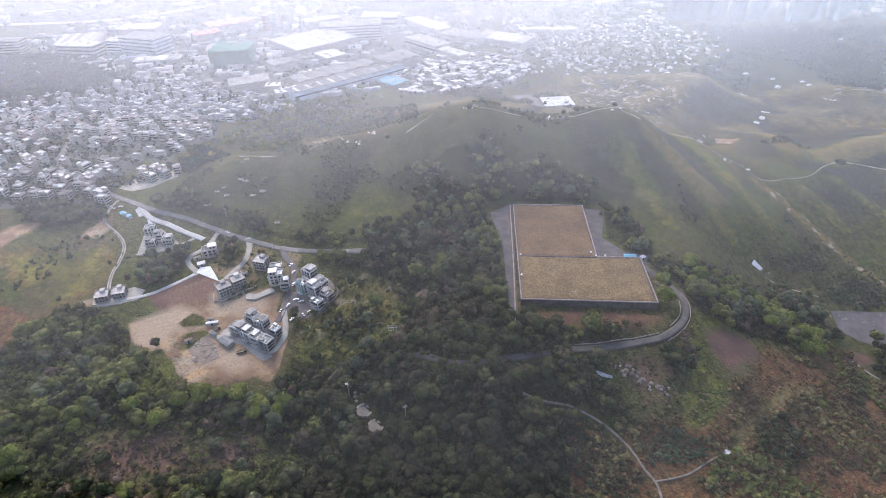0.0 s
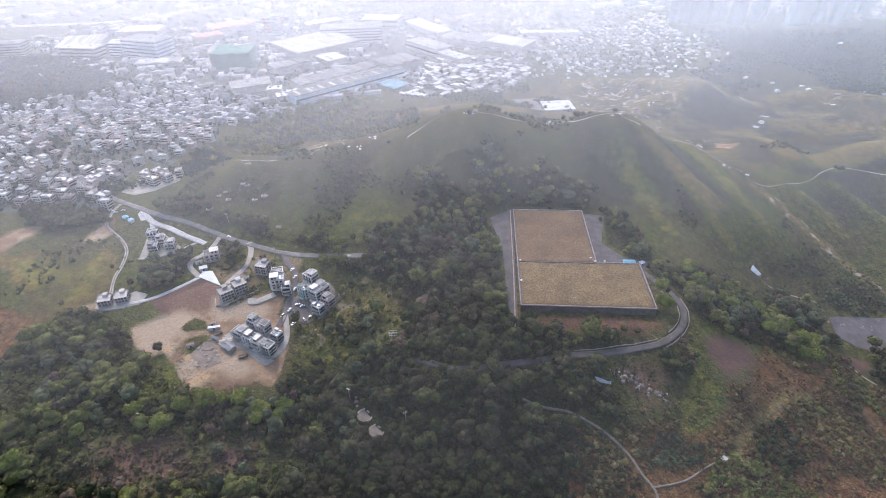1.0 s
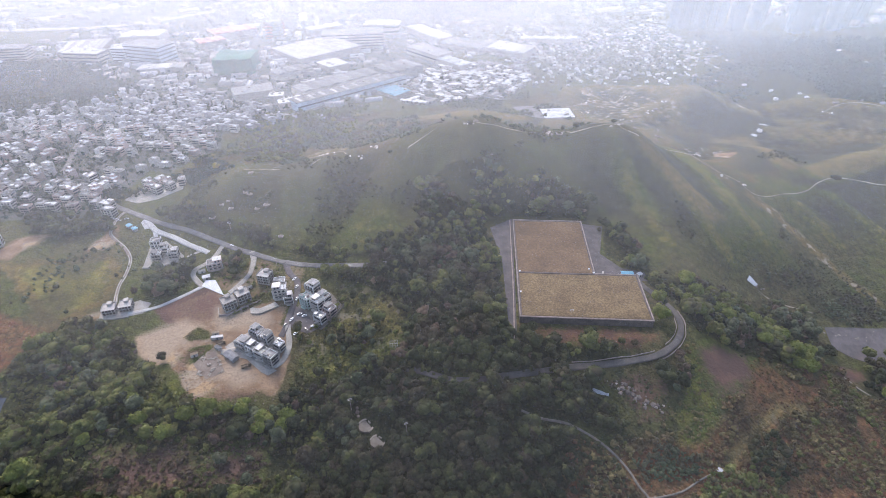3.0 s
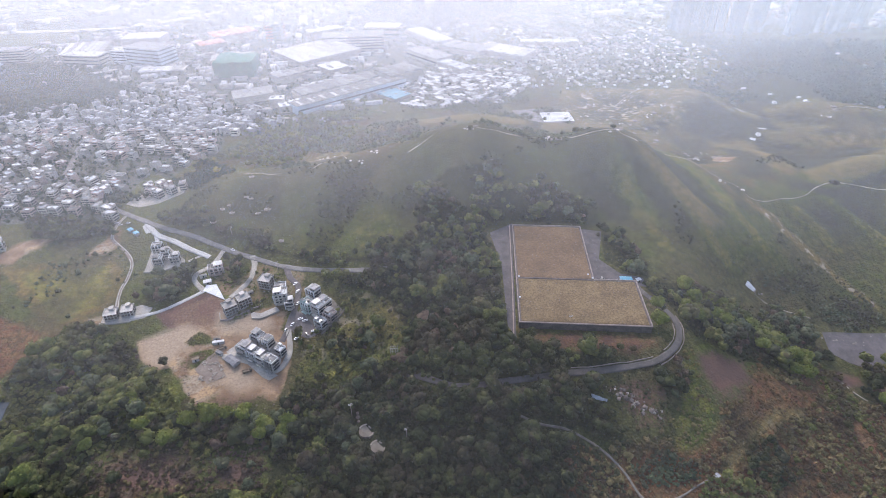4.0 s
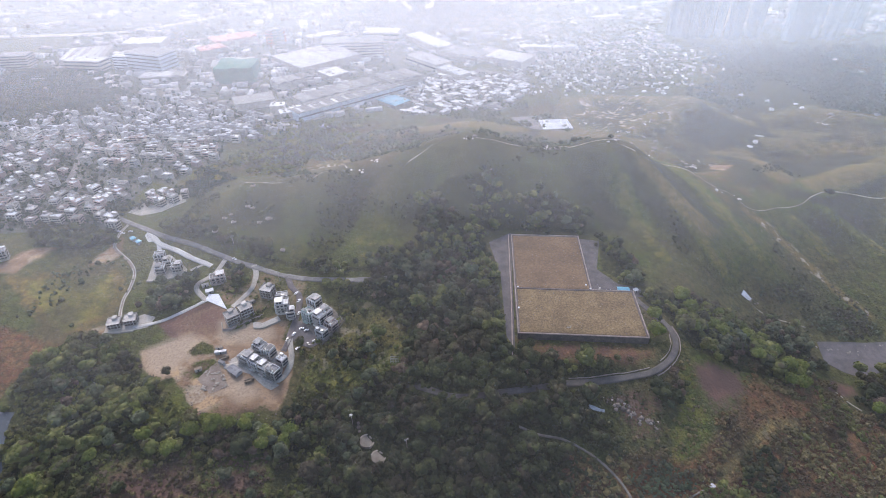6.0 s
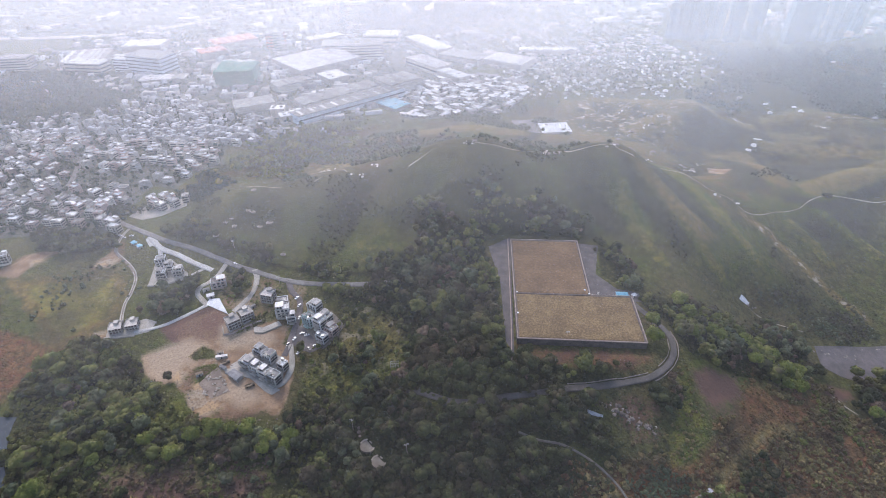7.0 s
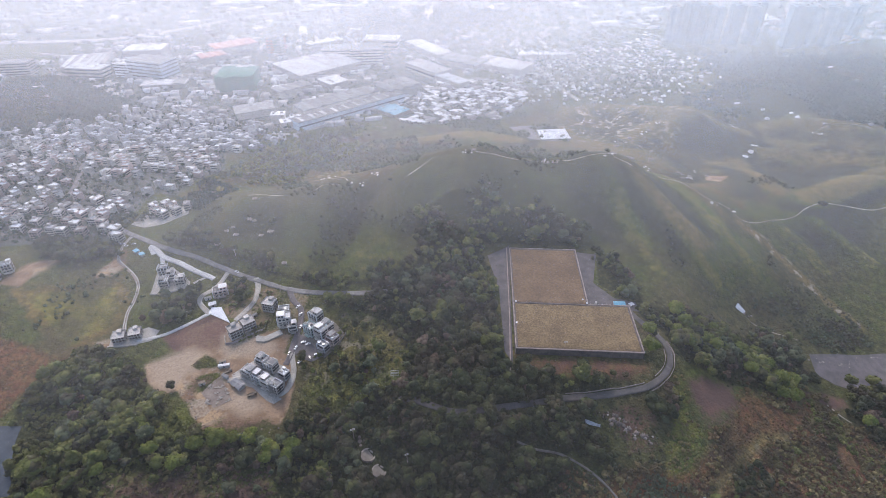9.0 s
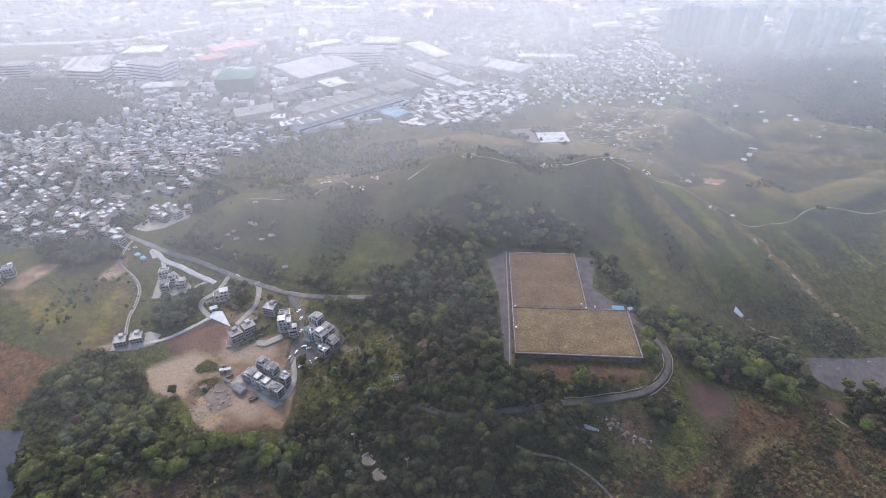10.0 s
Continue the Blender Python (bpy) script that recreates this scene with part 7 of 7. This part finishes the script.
# ---- cars, walls, graves and clutter ----
def build_car(paint, label):
    e = thing("parked_car", 0, 0, 0, 0, label, "car", "parked cars")
    bm = boxes((-2.15, 2.15, -0.86, 0.86, 0.28, 0.82), bevel=0.12)
    part("body", bm, paint, e)
    bm = boxes((-1.25, 1.0, -0.74, 0.74, 0.83, 1.42), bevel=0.05)
    for v in bm.verts:
        if v.co.z > 1.2:
            v.co.x *= 0.72
            v.co.y *= 0.88
    part("window", bm, GLASS_DARK, e)
    part("roof", boxes((-0.82, 0.62, -0.62, 0.62, 1.425, 1.47), bevel=0.02), paint, e)
    for x in (-1.35, 1.35):
        for y in (-0.82, 0.82):
            bm = bmesh.new()
            bmesh.ops.create_cone(bm, cap_ends=True, segments=12, radius1=0.32, radius2=0.32, depth=0.2, matrix=pose(x, y, 0.32, 90))
            part("wheel", bm, RUBBER, e)
    for y in (-0.6, 0.6):
        part("headlight", boxes((2.1, 2.19, y - 0.16, y + 0.16, 0.58, 0.72)), SHEET_WHITE, e)
    return e


def park():
    white, dark = build_car(CAR_WHITE, "white car parked in the yard"), build_car(CAR_DARK, "dark car parked in the yard")
    first = set()
    for n, (x, y, turn) in enumerate([(-152, 315, 20), (-147.5, 313.5, 25), (-137.5, 304, 15), (-142.5, 300.6, -50), (-163, 345, 70), (-168, 354, 60), (-159, 331, 85), (-161, 303, 80), (-157, 309, 75),
                                     (-243, 397, -20), (-150, 296, 60), (-390, 437, 10), (-384, 434, 10), (-378, 431, 15), (-371, 434, 15), (-395, 434, 10)]):
        base = white if n % 4 != 3 else dark
        m = pose(x, y, level(x, y) + 0.27, 0, 0, turn)
        if base in first:
            copy_thing(base, m)
        else:
            first.add(base)
            base.matrix_basis = m


park()


def build_truck(x, y, turn):
    e = thing("site_truck", x, y, level(x, y), turn, "dark flatbed truck on the building site", "truck", "site trucks")
    part("cab", boxes((1.6, 3.4, -1.1, 1.1, 0.7, 2.7), bevel=0.15), TIMBER, e)
    part("bed", boxes((-3.6, 1.4, -1.15, 1.15, 0.8, 1.1), (-3.6, 1.4, -1.2, -1.1, 1.1, 1.8), (-3.6, 1.4, 1.1, 1.2, 1.1, 1.8), (-3.7, -3.6, -1.2, 1.2, 1.1, 1.8)), TIMBER, e)
    for wx in (-2.6, 2.5):
        for wy in (-1.05, 1.05):
            bm = bmesh.new()
            bmesh.ops.create_cone(bm, cap_ends=True, segments=12, radius1=0.5, radius2=0.5, depth=0.3, matrix=pose(wx, wy, 0.5, 90))
            part("wheel", bm, RUBBER, e)


for tx, ty, tt in ((-178.7, 262.5, 30), (-206, 281, 40)):
    build_truck(tx, ty, tt)


def build_site_hut(x, y, turn, w, label):
    e = thing("site_container", x, y, level(x, y), turn, label, "container", "site containers")
    part("body", boxes((-w / 2, w / 2, -1.2, 1.2, -0.3, 2.5), bevel=0.05), WALL_GREY, e)
    part("roof", boxes((-w / 2 - 0.1, w / 2 + 0.1, -1.3, 1.3, 2.51, 2.62)), (ROOF_GREY if w < 8 else ROOF_PALE) if w > 5.5 else TIMBER, e)
    part("door", boxes((-0.5, 0.5, -1.25, -1.19, 0, 2.0)), GLASS_DARK, e)


for cx, cy, ct, cw in ((-211, 286, 15, 9), (-206, 276, -25, 6), (-214, 290, 15, 5), (-258, 362, 30, 6), (-205, 341, 50, 6), (-222, 268, 30, 5)):
    build_site_hut(cx, cy, ct, cw, "site container with flat metal roof on bare earth")


def build_timber(x, y, turn, kind):
    e = thing("timber_stack", x, y, level(x, y), turn, "stack of weathered timber and rubble on bare earth", "timber stack", "timber stacks")
    rng = random.Random(kind)
    for k in range(7):
        w = rng.uniform(1.4, 3.0)
        ob = part("plank", boxes((-w / 2, w / 2, -0.25, 0.25, -0.1, 0.25)), (TIMBER, STONE_PALE, CONCRETE)[k % 3], e)
        ob.matrix_basis = pose(rng.uniform(-1.2, 1.2), -1.4 + 0.45 * k, 0.15 * (k % 3), 0, rng.uniform(-4, 4), rng.uniform(-25, 25))


for k in range(14):
    build_timber(-206 + 12 * math.sin(k * 2.4) * (0.35 + 0.05 * k), 259 + 8 * math.cos(k * 1.9), 40 * k, k)

ROCK_RNG = random.Random(3)


def build_boulder(x, y, size, label, group, stone=ROCK):
    bm = bmesh.new()
    bmesh.ops.create_icosphere(bm, subdivisions=2, radius=1)
    off = Vector((x, y, 0))
    for v in bm.verts:
        v.co = v.co * (1 + 0.45 * noise.noise(v.co * 1.4 + off)) * size
        v.co.z *= 0.7
    ob = part("boulder", bm, stone)
    ob.matrix_basis = pose(x, y, level(x, y) - size * 0.12, 0, 0, ROCK_RNG.uniform(0, 360))
    tagged(ob, label, "rock", group)


for k, (x, y) in enumerate(curve_points([(88, 251), (95, 249), (101, 246), (104, 243), (109, 241), (115, 239), (118, 238), (126, 239)], 1.1)):
    build_boulder(x + ROCK_RNG.uniform(-2.2, 2.2), y + ROCK_RNG.uniform(-2.6, 2.6), ROCK_RNG.uniform(0.2, 1.0) ** 1.8 * 1.3 + 0.2, "pale broken boulder on the bare bank", "boulders of the bank", ROCK if k % 3 else STONE_PALE)
for x, y, r in ((97, 247, 2.0), (100, 245, 2.4), (103, 243.5, 1.9), (107, 242, 1.7), (112, 240, 1.8), (116, 238.5, 2.1), (119, 238, 1.6), (110, 236, 1.5), (104, 240, 1.6), (95, 244, 1.5), (121, 234, 1.4), (99, 250, 1.5)):
    build_boulder(x, y, r, "broad weathered outcrop on the bare bank", "outcrops of the bank", ROCK)
for x, y in curve_points([(-222, 250), (-214, 240), (-200, 230), (-185, 228), (-165, 233), (-150, 238)], 3.2):
    build_boulder(x + ROCK_RNG.uniform(-2, 2), y + ROCK_RNG.uniform(-2, 2), ROCK_RNG.uniform(0.3, 0.9), "rough boulder at the rim of the cleared ground", "boulders of the rim")
for x, y, s in ((253, 403, 1.4), (257, 401, 1.0), (260, 402, 1.2), (-85, 229, 1.6), (-84, 226, 1.2), (-86, 232, 1.3), (-64, 331, 2.2), (-62, 329, 1.6), (-65, 334, 1.5), (318, 483, 1.3), (373, 414, 1.2), (65, 229, 1.1), (80, 222, 0.9)):
    build_boulder(x, y, s, "pale bare rock among the bushes", "bare rocks")


def build_sheet(x, y, turn, w, d, label):
    e = thing("tarpaulin", x, y, level(x, y) + 0.3, turn, label, "tarpaulin")
    gx, gy = np.meshgrid(np.linspace(-w / 2, w / 2, 12), np.linspace(-d / 2, d / 2, 8))
    wx, wy = gx * math.cos(radians(turn)) - gy * math.sin(radians(turn)) + x, gx * math.sin(radians(turn)) + gy * math.cos(radians(turn)) + y
    gz = ground(wx, wy) - level(x, y) + 0.5 * ripple(gx, gy, 2.2, 3)
    i = np.arange(gx.size).reshape(gx.shape)
    quads = np.stack([i[:-1, :-1], i[:-1, 1:], i[1:, 1:], i[1:, :-1]], -1).reshape(-1, 4)
    cloth = SHEET_WHITE if "white tarpaulin spread" in label else TARP
    ob = link_mesh("sheet", np.stack([gx, gy * (0.6 + 0.8 * ripple(gx, gx * 0, 4, 2)), gz], -1).reshape(-1, 3), quads, cloth, e)
    thick = ob.modifiers.new("thickness", "SOLIDIFY")
    thick.thickness = 0.05


BARE_ROCK = plain("bare_pale_rock", (0.60, 0.55, 0.48), (0.36, 0.32, 0.27), 0.4, 2.0, 0.9, 0.5)
for x, y, reach, count in ((-20, 523, 9, 7), (59, 541, 8, 5), (129, 531, 6, 5), (215, 671, 7, 4), (221, 662, 5, 3), (193, 695, 8, 4), (272, 664, 8, 6), (249, 524, 6, 4), (274, 534, 6, 4), (533, 851, 9, 4), (199, 757, 12, 6), (243, 789, 10, 6), (268, 809, 9, 5), (-195, 568, 12, 6),
                           (-120, 520, 10, 5), (-140, 500, 8, 4), (150, 800, 16, 6), (300, 700, 10, 4), (420, 900, 10, 4), (-60, 610, 14, 5), (170, 850, 18, 6), (230, 870, 14, 5)):
    for _ in range(count):
        build_boulder(x + ROCK_RNG.uniform(-reach, reach), y + ROCK_RNG.uniform(-reach, reach) * 0.5, ROCK_RNG.uniform(0.7, 1.9), "pale bare rock on the open hill", "bare rocks of the hills", BARE_ROCK)
build_sheet(81.5, 243, -12, 11, 2.2, "pale blue-white tarpaulin lying on the bank")
build_sheet(250, 406, -35, 9, 5.0, "large white tarpaulin spread on the slope")


def build_grave():
    """Hillside grave: paved horseshoe terrace, curved back wall and headstone."""
    e = thing("hillside_grave", 0, 0, 0, 0, "pale horseshoe-shaped hillside grave of concrete", "grave", "hillside graves")
    bm = bmesh.new()
    bmesh.ops.create_cone(bm, cap_ends=True, segments=18, radius1=2.6, radius2=2.6, depth=0.9, matrix=Matrix.Translation((0, 0, 0)))
    part("terrace", bm, PATH_GREY, e)
    bm = bmesh.new()
    for k in range(15):
        a, b = radians(-20 + k * 220 / 15), radians(-20 + (k + 1) * 220 / 15)
        pts = [(r * math.cos(t), r * math.sin(t), z) for z in (-0.8, 0.65) for r, t in ((2.5, a), (2.5, b), (3.0, b), (3.0, a))]
        vs = [bm.verts.new(c) for c in pts]
        for f in ((3, 2, 1, 0), (4, 5, 6, 7), (0, 1, 5, 4), (1, 2, 6, 5), (2, 3, 7, 6), (3, 0, 4, 7)):
            bm.faces.new([vs[i] for i in f])
    bmesh.ops.remove_doubles(bm, verts=bm.verts[:], dist=0.001)
    part("back_wall", bm, STONE_PALE, e)
    part("headstone", boxes((-0.7, 0.7, 1.5, 1.9, 0.3, 1.2), bevel=0.05), STONE_PALE, e)
    return e


def graves():
    base = build_grave()
    rng = random.Random(8)
    spots = [(-77, 218, 1.9), (-67, 207, 1.8), (-243, 457, 1.0), (-221, 443, 1.2), (-230, 439, 0.9), (-198, 409, 0.9), (-274, 429, 1.1), (-264, 448, 0.8), (-258, 440, 0.9), (-269, 443, 0.8), (-253, 489, 1.0), (-249, 459, 1.0),
             (-19, 521, 1.0), (3, 489, 0.6), (-14, 524, 0.9), (65, 534, 1.0), (74, 533, 1.2), (132, 537, 0.9), (136, 533, 0.7), (150, 533, 0.7)]
    for x, y in ((243, 746), (227, 749), (249, 794), (251, 820), (289, 839), (276, 667), (262, 673), (300, 671), (167, 700), (200, 690), (416, 902), (420, 887), (521, 898), (547, 867), (-201, 789), (-215, 736), (-248, 729), (-261, 746), (-163, 781), (-117, 710), (230, 700), (190, 740), (215, 770), (180, 640), (150, 620)):
        spots.append((x, y, rng.uniform(0.8, 1.5)))
        spots.append((x + rng.uniform(-16, 16), y + rng.uniform(-16, 16), rng.uniform(0.4, 0.8)))
    for n, (x, y, s) in enumerate(spots):
        m = pose(x, y, level(x, y) + 0.2, 0, 0, rng.uniform(-40, 40))
        if n:
            twin = copy_thing(base, m)
        else:
            base.matrix_basis, twin = m, base
        twin.scale = Vector((s, s, s))


graves()


def build_pole(x, y, turn, high):
    e = thing("power_pole", x, y, level(x, y), turn, "slim power pole with crossarms above the trees", "pole", "power poles")
    bm = bmesh.new()
    bmesh.ops.create_cone(bm, cap_ends=True, segments=8, radius1=0.22, radius2=0.12, depth=high + 1, matrix=Matrix.Translation((0, 0, high / 2 - 0.5)))
    part("pole", bm, COPING, e)
    for z in (high - 0.6, high - 1.9):
        arm = part("crossarm", boxes((-1.5, 1.5, -0.08, 0.08, z - 0.08, z + 0.08)), METAL, e)
        for u in (-1.3, 0.0, 1.3):
            part("insulator", boxes((u - 0.08, u + 0.08, -0.09, 0.09, z + 0.081, z + 0.4)), CONCRETE, arm)


for px_, py_, pt_, ph_ in ((-90, 231, 20, 13), (-47, 209, 30, 14), (66, 300, 0, 10), (-190, 372, 20, 10), (-118, 362, 20, 10), (-250, 415, 20, 10)):
    build_pole(px_, py_, pt_, ph_)


def build_open_frame(x, y):
    e = thing("metal_framework", x, y, level(x, y), 8, "open pale metal framework standing among bushes", "framework")
    post = part("post", boxes((-0.12, 0.12, -0.12, 0.12, -0.5, 4.2)), WHITE_CONCRETE, e)
    post.matrix_basis = pose(-3, -1.5, 0)
    for u, v in ((-1, -1.5), (1, -1.5), (3, -1.5), (-3, 1.5), (3, 1.5)):
        share(post, e, u, v, 0)
    for v in (-1.5, 1.5):
        for z in (1.9, 4.2):
            part("beam", boxes((-3.1, 3.1, v - 0.1, v + 0.1, z, z + 0.2)), WHITE_CONCRETE, e)


build_open_frame(-67, 282)
ribbon("trim", [(-219, 309), (-211, 311), (-201, 319), (-190, 327)], 0.6, COPING, "grey retaining wall below the houses", "wall", 1.6, 0, 1)
ribbon("trim", [(-219, 309), (-221, 313), (-223, 317)], 0.6, CONCRETE, "pale end of the retaining wall", "wall", 1.6, 0, 1)
apron("pavement", [(-196, 319), (-187, 318), (-176, 326), (-172, 322), (-185, 312.5), (-193, 312.5)], CONCRETE, "raised concrete platform below the tall house", "pavement", 1.3)
ribbon("trim", [(-131, 301), (-126, 307), (-121, 316), (-117, 327)], 0.4, PATH_GREY, "pale boundary wall of the parking yard", "wall", 1.5, 0, 1)
ribbon("trim", [(-322, 300), (-308, 302), (-297, 305)], 1.0, CONCRETE, "pale concrete edge below the unfinished houses", "wall", 1.0, 0, 2)
ribbon("trim", [(-318, 365), (-309, 366), (-300, 369), (-284, 377)], 1.0, CONCRETE, "pale concrete terrace edge below the houses", "wall", 1.2, 0, 2)
lone = copy_thing(TREE_KINDS[0], pose(-244.6, 262.4, level(-244.6, 262.4), 0, 0, 40))
lone["label"], lone["group"] = "single round dark tree on bare earth", "lone trees"
for n, (x, y, s) in enumerate(((-20, 516, 0.8), (78, 540, 0.9), (92, 541, 1.0), (128, 534, 0.7), (-102, 497, 0.7), (395, 570, 1.1), (391, 571, 0.9), (140, 322, 0.8), (77, 279, 1.35), (36, 283, 1.4), (31, 282, 1.1), (72, 276, 1.1), (108, 276, 0.8), (99, 277, 0.7))):
    twin = copy_thing(TREE_KINDS[n % 8], pose(x, y, level(x, y), 0, 0, 50 * n))
    twin["label"], twin["group"] = "small dark tree standing by itself in the open", "lone trees"
    twin.scale = Vector((s, s, s))


for x, y in curve_points([(302, 362), (310, 362), (324, 364), (335, 363), (350, 371), (355, 374), (379, 381)], 2.1):
    build_boulder(x + ROCK_RNG.uniform(-4, 4), y + ROCK_RNG.uniform(-2.5, 2.5), ROCK_RNG.uniform(0.3, 1.2), "pale heap of rubble on the open lot", "rubble heaps", STONE_PALE)


def build_crate(x, y, turn, w, material, label):
    """A crate of boards on two runners."""
    e = thing("storage_crate", x, y, level(x, y) + 0.15, turn, label, "crate", "crates behind the reservoir")
    part("body", boxes((-w / 2, w / 2, -0.7, 0.7, 0.16, 1.3), bevel=0.05), material, e)
    for v in (-0.5, 0.5):
        part("runner", boxes((-w / 2, w / 2, v - 0.1, v + 0.1, 0, 0.155)), TIMBER, e)
    part("lid", boxes((-w / 2 - 0.08, w / 2 + 0.08, -0.78, 0.78, 1.304, 1.4), bevel=0.03), material, e)


for cx, cy, ct, cw, cm in ((97, 353, 5, 2.2, SHEET_WHITE), (101, 354, -12, 1.8, WALL_GREY), (104.5, 352.8, 3, 2.6, SHEET_WHITE), (108, 354.5, 30, 1.6, STONE_PALE), (99, 358, 80, 2.0, WALL_GREY)):
    build_crate(cx, cy, ct, cw, cm, "pale storage crate standing in the paved court")
